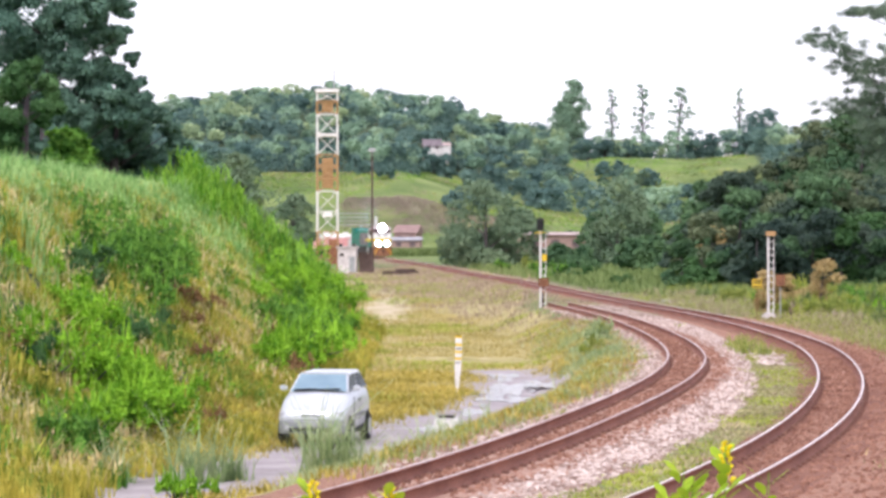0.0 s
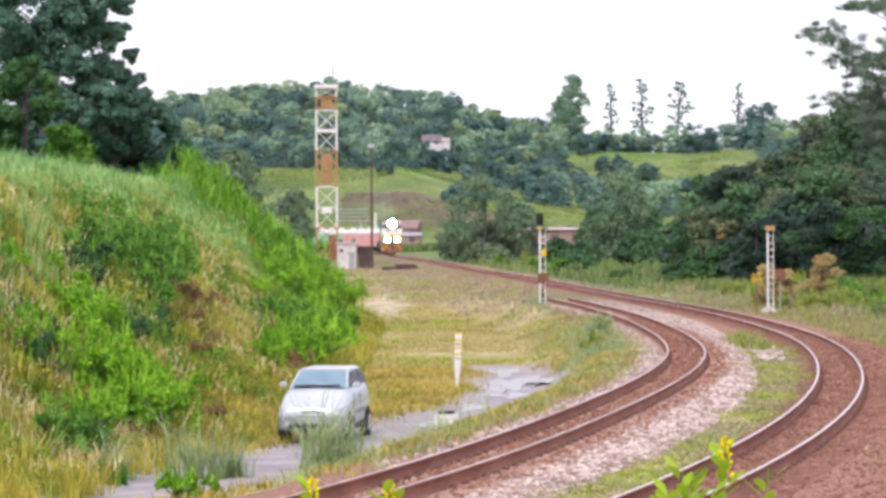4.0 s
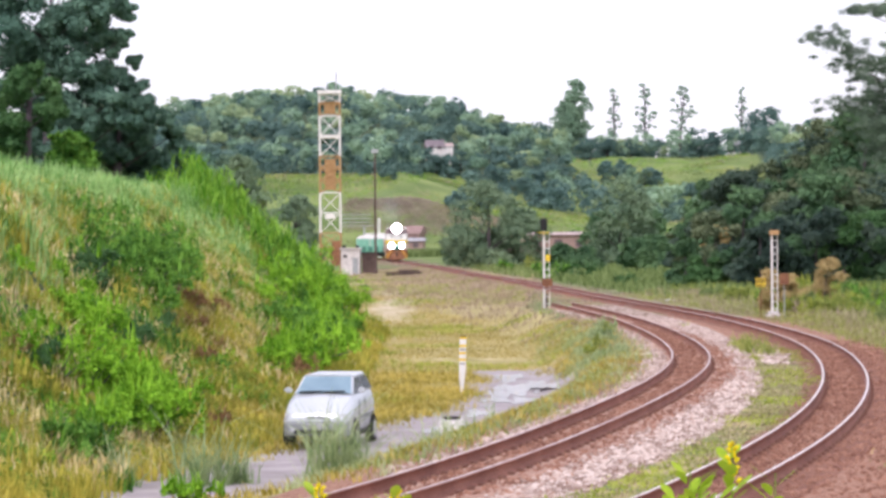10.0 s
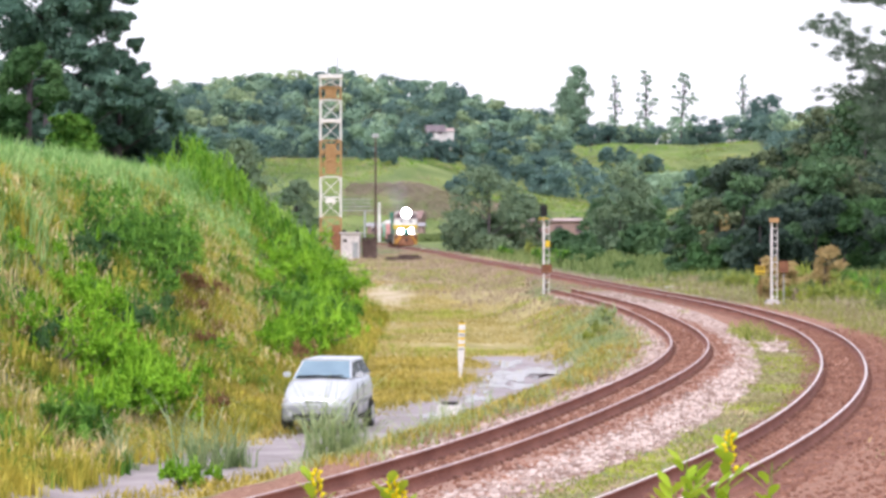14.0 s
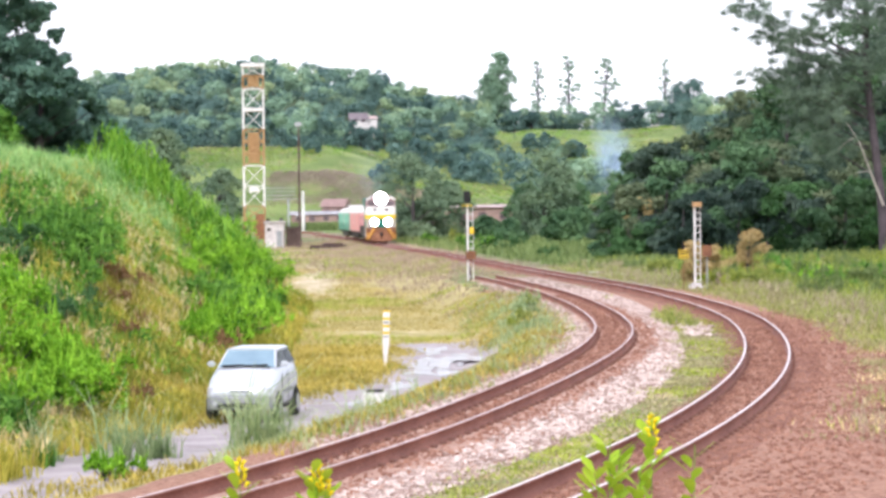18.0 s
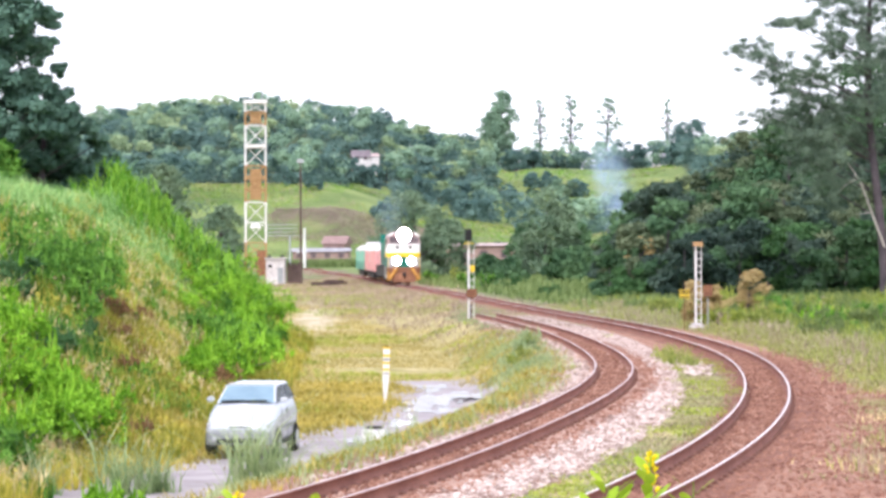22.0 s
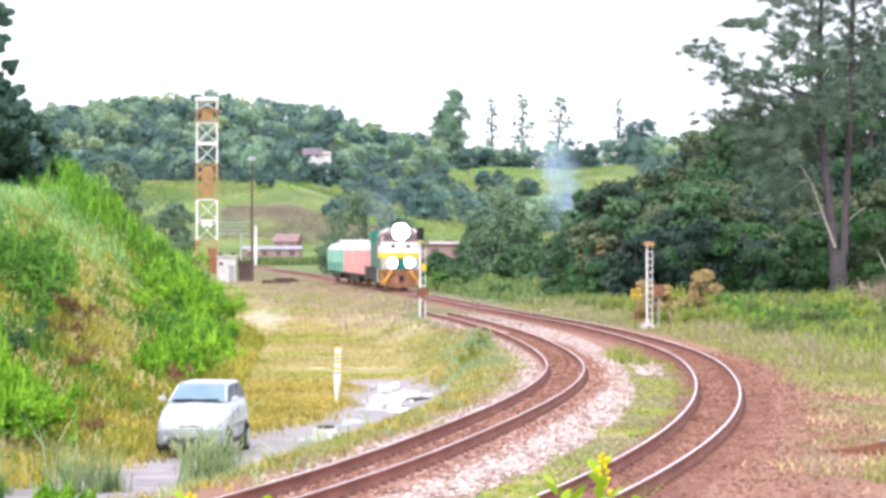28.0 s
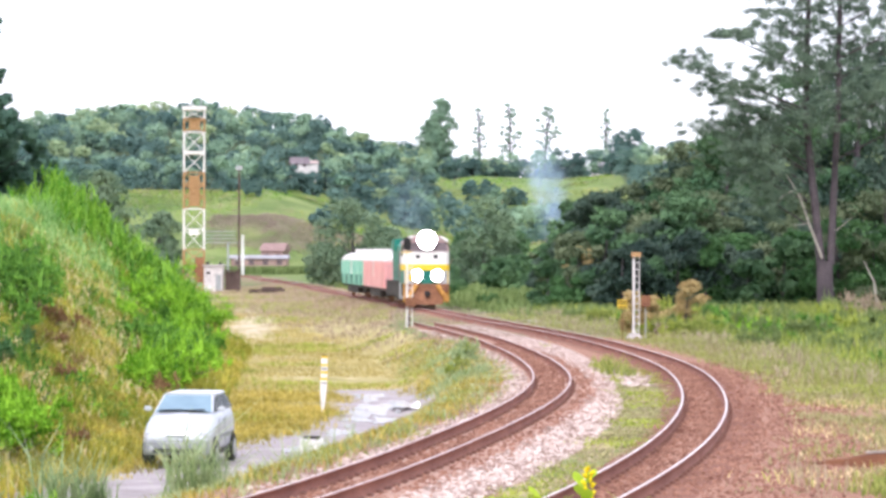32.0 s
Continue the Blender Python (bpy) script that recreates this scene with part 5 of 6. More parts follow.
                                            (-12.3, 66, 4, 0.4, 3, 0.25, 0.45, "bright_leaf"), (-13.4, 84, 6, 0.8, 7, 0.3, 0.5, "verge_green"), (-10.1, 56.6, 4, 0.2, 0.9, 0.3, 0.5, "leaf"), (-9.9, 55.8, 6, 0.25, 0.9, 0.45, 0.7, "bank_leaf"), (-9.7, 57.5, 3, 0.2, 0.9, 0.25, 0.4, "bright_leaf"), (-11.5, 62, 5, 0.12, 1.4, 0.25, 0.4, "leaf"), (-10.9, 128, 7, 0.7, 4, 0.7, 1.1, "bright_leaf"), (-9.0, 74, 4, 0.4, 3, 0.2, 0.35, "lime")):
        for k in range(n):
            x, y = cx + rng.normal(0, sx), cy + rng.normal(0, sy)
            x = min(x, float(foot(y)) - 0.6)
            bush(x, y, rng.uniform(r0, r1) * 1.1, leaf, *names, rng)
    for k in range(18):
        y = rng.uniform(58, 96)
        bush(float(foot(y)) - rng.uniform(0.6, 3.8), y, rng.uniform(0.28, 0.55), "rust_leaf", "reddish-brown withered shrub on the bank", "withered shrubs on the bank", rng)


def build_meadow():
    rng = np.random.default_rng(12)
    free = lambda x, y: (road_gap(x, y) > 1.5 + 0.3 * wob(x, y, 3, 1)) & ((road_gap(x, y, TRAIL) > 1.3 + 0.9 * wob(x, y, 4, 3)) | ((y > 112) & (y < 146))) & (x - inner(np.minimum(y, 150)) < -2.0) & (x > foot(y) - 1)
    X, Y = scatter(rng, 24000, -18, 3, 68, 260, lambda x, y: free(x, y) & ((y < 128) | (x - outer(y) < -7.5 - 1.8 * wob(x, y, 6, 2) - 0.02 * (y - 128))))
    stuff("meadow_grass", tufts(X, Y, 0.11, 0.012, 1.6, rng, 12, 0.45), M["straw"], "short yellowish dry grass in the meadow")
    X, Y = scatter(rng, 5200, -14, 1, 48, 100, lambda x, y: free(x, y) & (wob(x, y, 2.2, 4) + 0.4 * wob(x, y, 0.8, 14) > -0.3))
    stuff("meadow_grass", tufts(X, Y, 0.22, 0.012, 1.1, rng, 10, 0.25), M["pale_grass"], "olive-gold grass beside the muddy road")
    X, Y = scatter(rng, 3200, -14, 1, 62, 150, lambda x, y: free(x, y) & (wob(x, y, 3.0, 24) + 0.4 * wob(x, y, 1.1, 15) > 0.15))
    stuff("meadow_grass", tufts(X, Y, 0.2, 0.012, 1.1, rng, 10, 0.35), M["lime"], "yellow-green patches in the dry meadow")
    X, Y = scatter(rng, 13000, -26, 5, 112, 330, lambda x, y: (x - outer(y) < -2.0) & (x - inner(np.minimum(y, 150)) < -1.5) & (x - outer(y) > -3.5 - rng.uniform(0, 11, len(x)) * np.interp(y, [120, 200], [0.5, 1.0])) & (road_gap(x, y) > 1.5))
    stuff("meadow_weeds", tufts(X, Y, 0.28, 0.016, 1.0, rng, 8, 0.3), M["mauve"], "dull brown weeds fringing the far track")
    X, Y = scatter(rng, 5200, -32, 9, 128, 420, lambda x, y: (np.abs(x - outer(y)) > 1.4) & (np.abs(x - outer(y) + 1.2) < 4.6 + 1.5 * wob(x, y, 4, 2)) & (x - inner(np.minimum(y, 150)) > np.where(y < 150, 1.2, -99)))
    stuff("trackside_weeds", tufts(X, Y, 0.2, 0.02, 1.2, rng, 8, 0.35), M["stubble"], "dull brown weeds and cinders beside the far track")
    X, Y = scatter(rng, 3000, -26, 5, 170, 330, lambda x, y: (x - outer(y) < -2.0) & (x - outer(y) > -16) & (wob(x, y, 5, 3) > -0.1))
    stuff("meadow_grass", tufts(X, Y, 0.3, 0.018, 1.0, rng, 8, 0.3), M["verge_green"], "dull green grass in the far meadow")
    for m, n, h, seed in (("verge_green", 4200, 0.19, 3), ("pale_grass", 3600, 0.18, 6), ("wisp", 1500, 0.26, 9), ("mauve", 1800, 0.16, 12)):
        X, Y = scatter(rng, n, -9, 6, 44, 122, lambda x, y: (x - inner(y) < -1.3) & (x - inner(y) > -3.9 - 0.8 * wob(x, y, 2.5, 4)) & (road_gap(x, y) > 1.35 + 0.5 * wob(x, y, 1.6, 8)) & (wob(x, y, 1.2, seed) > -0.5))
        stuff("verge_grass", tufts(X, Y, h, 0.009, 0.9, rng, 11, 0.2), M[m], "weedy grass between the muddy road and the siding")
    # tall clumps by the road in front of the car
    for x, y, h in ((-7.5, 55.6, 1.2), (-7.1, 56.0, 1.0), (-6.7, 56.4, 0.8), (-5.2, 57.2, 1.3), (-4.8, 57.6, 1.25), (-4.4, 57.9, 1.0), (-8.9, 55.5, 0.8), (-3.1, 62.0, 0.75), (-2.7, 63.5, 0.7), (-2.2, 66, 0.6), (-3.6, 60.4, 0.6)):
        n = 14
        t = put("grass_clump", soup(tufts(x + rng.normal(0, 0.16, n), y + rng.normal(0, 0.16, n), h * rng.uniform(0.45, 1.35, n), 0.0095, 1.6, rng, 7, 0.06)), M["wisp"])
        tagged(t, "tall wispy grey-green grass clump beside the road", "grass clump", "grass clumps by the road")
    bush(-7.1, 51.7, 0.36, "bright_leaf", "low fresh green shrub at the road's edge", "shrubs by the road", rng, 0.04, 8, 120)
    bush(-6.8, 52.4, 0.26, "bright_leaf", "low fresh green shrub at the road's edge", "shrubs by the road", rng, 0.04, 6, 120)
    X, Y = scatter(rng, 30000, -6, 8, 36, 100, lambda x, y: (x - inner(y) > np.interp(y, [40, 55, 68, 80, 110], [2.4, 2.45, 2.2, 1.8, 2.2]) + 0.3 * wob(x, y, 1.2)) & (x - outer(y) < -0.85 - 0.2 * wob(x, y, 1.5)) & (y < 76 + rng.uniform(0, 26, len(x)) + 6 * wob(x, y, 1.5)))
    k = wob(X, Y, 1.3, 5) + rng.uniform(-0.4, 0.4, len(X)) > 0
    q = rng.uniform(0, 1, len(X)) < 0.35
    stuff("strip_grass", tufts(X[q], Y[q], 0.08, 0.014, 1.0, rng, 5, 0.14), M["mauve"], "dry brownish grass between the tracks")
    X, Y, k = X[~q], Y[~q], k[~q]
    stuff("strip_grass", tufts(X[k], Y[k], 0.09, 0.014, 0.9, rng, 5, 0.12), M["verge_straw"], "short olive grass between the tracks")
    stuff("strip_grass", tufts(X[~k], Y[~k], 0.1, 0.014, 0.9, rng, 5, 0.12), M["lime"], "short yellow-green grass between the tracks")
    X, Y = scatter(rng, 260, -2, 8, 60, 125, lambda x, y: (x - inner(y) > 1.6) & (x - outer(y) < -1.6) & (wob(x, y, 1.5, 7) > 0.6))
    stuff("strip_weeds", tufts(X, Y, 0.25, 0.014, 0.8, rng, 9, 0.15), M["verge_green"], "green weeds between the tracks")


def build_right_side():
    rng = np.random.default_rng(13)
    X, Y = scatter(rng, 9000, 4, 40, 84, 185, lambda x, y: (x - outer(y) > 3.6 + 1.4 * wob(x, y, 4, 2) + rng.uniform(-0.8, 2.0, len(x))) & (x < 0.21 * y + 6))
    k = rng.uniform(0, 1, len(X)) + 0.3 * wob(X, Y, 5, 5)
    near = X - outer(Y) < 8
    far = (X - outer(Y) > 6.5) & (Y > 88)
    a = (k > 0.55) & far
    stuff("verge_grass", tufts(X[a], Y[a], 0.6, 0.013, 0.8, rng, 16, 0.3), M["lime"], "rank yellow-green growth beyond the track")
    a = (k > 0.2) & (k <= 0.55) & far
    stuff("verge_grass", tufts(X[a], Y[a], 0.65, 0.013, 0.8, rng, 16, 0.3), M["verge_dull"], "rank dull green growth beyond the track")
    a = (k > 0.4) & ~far
    stuff("verge_grass", tufts(X[a], Y[a], np.where(near[a], 0.35, 0.55), 0.013, 0.8, rng, 16, 0.3), M["verge_green"], "yellow-green tall grass beside the track")
    a = (k <= np.where(far, 0.2, 0.4)) & (k > 0.0)
    stuff("verge_grass", tufts(X[a], Y[a], np.where(near[a], 0.33, 0.5), 0.012, 0.8, rng, 16, 0.3), M["verge_straw"], "straw-coloured grass beside the track")
    a = k <= 0.0
    stuff("verge_weeds", tufts(X[a], Y[a], 0.6, 0.016, 1.0, rng, 8, 0.25), M["mauve"], "dry pinkish-brown weeds beside the track")
    X, Y = scatter(rng, 900, 3, 16, 42, 90, lambda x, y: (x - outer(y) > 3.0) & (wob(x, y, 2.5, 9) + 0.08 * (x - outer(y)) > 0.45))
    stuff("verge_weeds", tufts(X, Y, 0.2, 0.01, 0.9, rng, 8, 0.25), M["verge_straw"], "sparse dry weeds on the red earth")
    for m, n, h, seed in (("verge_straw", 4200, 0.2, 2), ("verge_green", 2600, 0.2, 5), ("mauve", 500, 0.25, 8)):
        X, Y = scatter(rng, n, 3, 17, 40, 112, lambda x, y: (x - outer(y) > 2.6) & (wob(x, y, 1.6, seed) + 0.16 * (x - outer(y)) + 0.012 * (y - 70) > rng.uniform(0.85, 1.6, len(x))))
        stuff("verge_weeds", tufts(X, Y, h, 0.013, 0.9, rng, 8, 0.22), M[m], "sparse weeds spreading over the red earth")
    X, Y = scatter(rng, 4000, -30, 40, 165, 330, lambda x, y: (x - outer(y) > 3.0) & (x - outer(y) < 26))
    stuff("field_grass", tufts(X, Y, 0.8, 0.04, 0.6, rng, 7, 0.3), M["verge_dull"], "rough green grass along the far track")
    X, Y = scatter(rng, 900, -41, -20, 470, 486, lambda x, y: x > outer(y) + 3)
    stuff("field_grass", tufts(X, Y, 1.2, 0.06, 0.7, rng, 8, 0.4), M["verge_dull"], "rank grass in front of the far sheds")
    names = ("low light-green shrub in the rough grass", "shrubs beside the track")
    for i in range(70):
        y = rng.uniform(112, 172)
        x = float(outer(y)) + rng.uniform(5, 24)
        bush(x, y, rng.uniform(0.4, 1.0), ("verge_green", "lime", "verge_dull", "verge_dull", "bank_leaf")[i % 5], *names, rng, 0.06, 6, 130)
    for i in range(40):
        y = rng.uniform(92, 138)
        x = float(outer(y)) + rng.uniform(6.0, 15)
        bush(x, y, rng.uniform(0.3, 0.65), ("verge_green", "lime", "verge_dull", "verge_dull", "bank_leaf", "verge_dull")[i % 6], *names, rng, 0.05, 6, 110)
    for x, y, r in ((17.0, 150, 0.75), (16.3, 151, 0.55), (23.2, 160, 1.2), (24.3, 161, 1.0), (9.9, 129, 0.5)):
        bush(x, y, r, "mauve", "pale grey-brown dry shrub in the rough grass", "dry shrubs beside the track", rng, 0.05, 9, 130)
    for i in range(16):
        y = rng.uniform(180, 300)
        x = float(outer(y)) + rng.uniform(4, 16)
        bush(x, y, rng.uniform(0.6, 1.3), ("leaf", "verge_green", "bank_leaf")[i % 3], *names, rng, 0.12, 5, 100)
    for x, y, h, r in ((9.15, 133, 2.2, 0.8), (9.9, 134, 2.1, 0.75), (11.6, 136, 2.6, 1.0)):
        tree("shrub", x, y, h, r, "rounded amber-brown shrub behind the signal", "amber_leaf", rng, 26, 150, 0.06, 0.06, category="shrub", group="amber shrubs", trunk=0.05, lump=(0.35, 0.5), limb=0.3)
    for x, y, r, leaf in ((9.6, 128, 0.6, "lime"), (9.1, 130, 0.5, "lime"), (10.1, 130.5, 0.8, "verge_green"), (10.6, 129, 0.75, "lime"), (11.5, 128, 0.85, "verge_green"), (12.6, 129, 0.9, "lime"), (13.6, 127, 0.8, "bright_leaf"), (14.5, 129, 0.8, "lime"), (12.1, 126, 0.6, "verge_green"), (15.5, 128, 0.7, "verge_green")):
        bush(x, y, r, leaf, "fresh yellow-green shrub in front of the wood", "fresh shrubs beyond the signal", rng, 0.05, 8, 130)
    for x, y, r, leaf in ((1.15, 105, 0.5, "wisp"), (1.0, 103, 0.4, "verge_green"), (0.9, 100, 0.4, "wisp"), (0.7, 97, 0.32, "verge_green"), (0.5, 95, 0.25, "lime")):
        bush(x, y, r, leaf, "small green shrub at the siding's edge", "shrubs by the siding", rng, 0.045, 6, 120)
    X, Y = scatter(rng, 500, -1.5, 1.8, 84, 108, lambda x, y: (x - inner(y) < -1.8) & (x - inner(y) > -3.4) & (wob(x, y, 1.5, 4) > -0.2))
    stuff("verge_grass", tufts(X, Y, 0.42, 0.01, 1.0, rng, 8, 0.2), M["wisp"], "tall grey-green grass at the siding's edge")
    for x, y, h in ((5.5, 90, 0.6), (5.4, 92.5, 0.55), (5.65, 88, 0.45), (5.3, 95, 0.4)):
        n = 7
        t = put("weed_clump", soup(tufts(x + rng.normal(0, 0.16, n), y + rng.normal(0, 0.5, n), h, 0.012, 0.8, rng, 9, 0.12)), M["verge_green"])
        tagged(t, "loose green weeds growing out of the ballast", "weeds", "weeds between the tracks", kind="stuff")
    for m, n, h in (("verge_straw", 9000, 0.16), ("mauve", 2500, 0.16), ("verge_green", 8000, 0.2)):
        X, Y = scatter(rng, n, 3, 22, 58, 116, lambda x, y: (x - outer(y) > 2.3) & (x < 0.17 * y + 3) & (0.9 * wob(x, y, 2.2, h * 50 + n / 3000) + 0.09 * (x - outer(y)) + 0.028 * (y - 92) > rng.uniform(-0.6, 1.0, len(x))))
        stuff("verge_grass", tufts(X, Y, h, 0.012, 1.1, rng, 8, 0.25), M[m], "thin dry grass creeping over the red earth")
    X, Y = scatter(rng, 5000, 4, 16, 46, 92, lambda x, y: (x - outer(y) > 1.9) & (0.8 * wob(x, y, 1.7, 31) + 0.5 * wob(x, y, 0.6, 32) + 0.05 * (x - outer(y)) > rng.uniform(0.25, 1.1, len(x))))
    stuff("verge_weeds", tufts(X, Y, 0.1, 0.01, 1.3, rng, 8, 0.22), M["verge_straw"], "flattened straw on the red earth")
    for m, n, h, seed in (("verge_straw", 9000, 0.17, 51), ("tan", 2500, 0.15, 61), ("verge_green", 2600, 0.2, 54), ("lime", 3600, 0.24, 57)):
        X, Y = scatter(rng, int(n * 1.2), 5.5, 18, 44, 96, lambda x, y: (x < 0.165 * y + 2) & (x - outer(y) > 2.2) & (0.7 * wob(x, y, 2.1, seed) + 0.4 * wob(x, y, 0.7, seed + 1) + 0.15 * (x - outer(y) - 3.6) + 0.012 * (y - 58) > rng.uniform(-0.2, 1.0, len(x)) + (0.0 if m in ("verge_straw", "tan") else 0.4)))
        stuff("verge_grass", tufts(X, Y, h, 0.011, 1.1, rng, 8, 0.22), M[m], "dry mixed grass thickening away from the track")
    X, Y = 6.3 + rng.normal(0, 0.25, 20), 47.5 + rng.normal(0, 1.6, 20)
    stuff("dry_weeds", tufts(X, Y, 0.5, 0.005, 0.5, rng, 5, 0.08), M["mauve"], "tall dry twiggy weeds on the red earth")
    X, Y = 7.75 + rng.normal(0, 0.35, 150), 46.5 + rng.normal(0, 1.2, 150)
    stuff("verge_grass", tufts(X, Y, 0.27, 0.009, 0.9, rng, 8, 0.2), M["verge_green"], "green grass patch on the red earth")
    # dry weeds close to the main track, thinning out
    for m, n, h, label in (("mauve", 2600, 0.5, "dry mauve-brown weeds fringing the track"), ("verge_straw", 4200, 0.4, "thin dry grass fringing the track"), ("verge_green", 4600, 0.42, "dull green weeds fringing the track")):
        X, Y = scatter(rng, n, 2, 22, 82, 175, lambda x, y: (x - outer(y) > 2.1) & (x - outer(y) < 2.1 + rng.uniform(0.3, 5.0, len(x)) ** 1.0 + 1.2 * wob(x, y, 3, 4)))
        stuff("verge_weeds", tufts(X, Y, h * np.clip((X - outer(Y) - 1.6) / 2.0, 0.25, 1.2), 0.012, 1.0, rng, 8, 0.25), M[m], label)


def build_woods():
    rng = np.random.default_rng(14)
    # wood to the east
    us = [(200, 4.6), (228, 6.4), (252, 8.8), (280, 9.4), (305, 9.3), (335, 9.7), (365, 10.1), (395, 10.8), (425, 12.2), (460, 12.6), (500, 13.2), (540, 14.0), (585, 15.2), (630, 16.2), (680, 17.5), (730, 18.5), (790, 20), (850, 20)]
    for i, (u, h) in enumerate(us):
        y = 218 + rng.uniform(-8, 14)
        tree("tree", u / 5100 * y, y, h - 0.4, h * 0.34, "dense broadleaf tree at the wood edge", ("wood_dark", "olive_leaf", "wood_leaf", "wood_dark")[i % 4], rng, 22, 420, 0.15, 0.1, 0.55, group="trees of the wood", lump=(0.3, 0.5), limb=0.5)
    for i in range(22):
        u = 235 + i * 28 + rng.uniform(-8, 8)
        y = rng.uniform(200, 210)
        h = rng.uniform(4.8, 6.8) + max(0, (u - 230)) * 0.007
        tree("tree", u / 5100 * y, y, h, h * 0.42, "broadleaf tree in the middle of the wood", ("olive_leaf", "wood_dark", "wood_leaf", "wood_dark", "olive_leaf")[i % 5], rng, 16, 420, 0.14, 0.1, 0.55, group="trees of the wood", lump=(0.32, 0.54), limb=0.5)
    for i in range(30):
        u = 200 + i * 22 + rng.uniform(-8, 8)
        y = rng.uniform(180, 196)
        h = rng.uniform(2.6, 4.4) + max(0, (u - 230)) * 0.004
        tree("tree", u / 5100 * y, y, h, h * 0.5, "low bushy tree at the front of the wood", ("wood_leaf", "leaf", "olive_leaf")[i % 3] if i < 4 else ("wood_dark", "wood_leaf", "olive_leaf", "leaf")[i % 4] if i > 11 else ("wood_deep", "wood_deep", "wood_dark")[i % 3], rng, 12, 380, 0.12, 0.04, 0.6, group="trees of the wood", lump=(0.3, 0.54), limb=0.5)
    for u, y, h, r, m in ((471, 181, 5.0, 1.9, "leaf"), (448, 183, 3.4, 1.5, "wood_leaf"), (388, 186, 3.6, 1.6, "wood_leaf"), (548, 180, 3.6, 1.7, "wood_leaf"), (610, 184, 5.0, 1.8, "wood_leaf"), (665, 182, 4.6, 2.0, "wood_leaf"), (330, 190, 3.2, 1.4, "olive_leaf")):
        tree("tree", u / 5100 * y, y, h, r, "fresh green leafy tree at the edge of the wood", m, rng, 16, 300, 0.12, 0.04, 0.7, group="trees of the wood", lump=(0.3, 0.5), limb=0.5)
    tree("tree", 246 / 5100 * 196, 196, 4.6, 1.3, "small amber-brown tree in the wood", "amber_leaf", rng, 10, 180, 0.14, 0.4, group="trees of the wood")
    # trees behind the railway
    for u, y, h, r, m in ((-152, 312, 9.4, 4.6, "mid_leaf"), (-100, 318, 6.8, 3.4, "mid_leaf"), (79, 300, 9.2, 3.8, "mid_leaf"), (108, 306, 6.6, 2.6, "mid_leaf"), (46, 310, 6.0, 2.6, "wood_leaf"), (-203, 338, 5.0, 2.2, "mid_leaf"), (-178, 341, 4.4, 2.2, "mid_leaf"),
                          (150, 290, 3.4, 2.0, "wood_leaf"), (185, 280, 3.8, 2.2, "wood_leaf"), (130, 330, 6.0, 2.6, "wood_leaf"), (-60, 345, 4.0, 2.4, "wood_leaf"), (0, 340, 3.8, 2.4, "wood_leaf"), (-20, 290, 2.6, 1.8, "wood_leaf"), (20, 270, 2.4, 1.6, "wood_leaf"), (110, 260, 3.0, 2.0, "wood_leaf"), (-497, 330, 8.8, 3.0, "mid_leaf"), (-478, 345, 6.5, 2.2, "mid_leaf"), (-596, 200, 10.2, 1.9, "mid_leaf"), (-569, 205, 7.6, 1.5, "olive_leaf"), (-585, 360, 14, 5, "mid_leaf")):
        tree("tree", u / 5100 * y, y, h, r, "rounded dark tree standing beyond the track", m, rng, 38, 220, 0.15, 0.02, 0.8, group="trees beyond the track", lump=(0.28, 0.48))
    X, Y = scatter(rng, 9500, -46, -10, 548, 582, lambda x, y: (np.abs(x / y * 5100 + 250) < 155 + 16 * wob(x, y, 3, 2)) & (np.abs(y - 563) < 12 + 3 * wob(x, y, 4, 7)))
    stuff("stubble", tufts(X, Y, 0.16, 0.05, 1.4, rng, 8, 0.5), M["stubble"], "dull mauve-brown stubble field below the pasture", "field")
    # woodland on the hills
    sets = {"hazed_leaf": [[], []], "hazed_dark": [[], []], "hazed_pale": [[], []]}
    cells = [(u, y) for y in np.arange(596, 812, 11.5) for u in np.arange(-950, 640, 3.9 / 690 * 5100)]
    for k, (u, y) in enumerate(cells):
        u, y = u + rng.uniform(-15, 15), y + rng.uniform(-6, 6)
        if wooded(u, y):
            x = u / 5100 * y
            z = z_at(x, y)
            # low dark filler: shade between the crowns put in as leaf colour
            sets["hazed_dark"][0].append((x, y + 1.5, z + 1.0))
            sets["hazed_dark"][1].append(2.8)
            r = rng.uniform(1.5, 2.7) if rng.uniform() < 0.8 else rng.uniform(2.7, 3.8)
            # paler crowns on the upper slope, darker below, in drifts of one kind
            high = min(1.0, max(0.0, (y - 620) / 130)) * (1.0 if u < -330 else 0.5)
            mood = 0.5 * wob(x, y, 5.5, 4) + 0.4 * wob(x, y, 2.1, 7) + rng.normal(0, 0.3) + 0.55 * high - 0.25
            tone = "hazed_pale" if mood > 0.5 else "hazed_leaf" if mood > -0.1 else "hazed_dark"
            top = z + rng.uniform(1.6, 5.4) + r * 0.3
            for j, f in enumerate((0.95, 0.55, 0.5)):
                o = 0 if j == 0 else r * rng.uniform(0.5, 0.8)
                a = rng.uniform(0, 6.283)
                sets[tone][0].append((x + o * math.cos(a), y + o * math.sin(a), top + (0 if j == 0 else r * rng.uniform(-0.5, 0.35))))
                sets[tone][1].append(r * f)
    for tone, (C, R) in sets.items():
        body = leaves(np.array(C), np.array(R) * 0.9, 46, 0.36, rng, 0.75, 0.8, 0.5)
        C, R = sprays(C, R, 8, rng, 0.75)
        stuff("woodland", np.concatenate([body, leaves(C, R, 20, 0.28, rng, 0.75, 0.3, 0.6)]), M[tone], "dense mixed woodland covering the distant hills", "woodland")
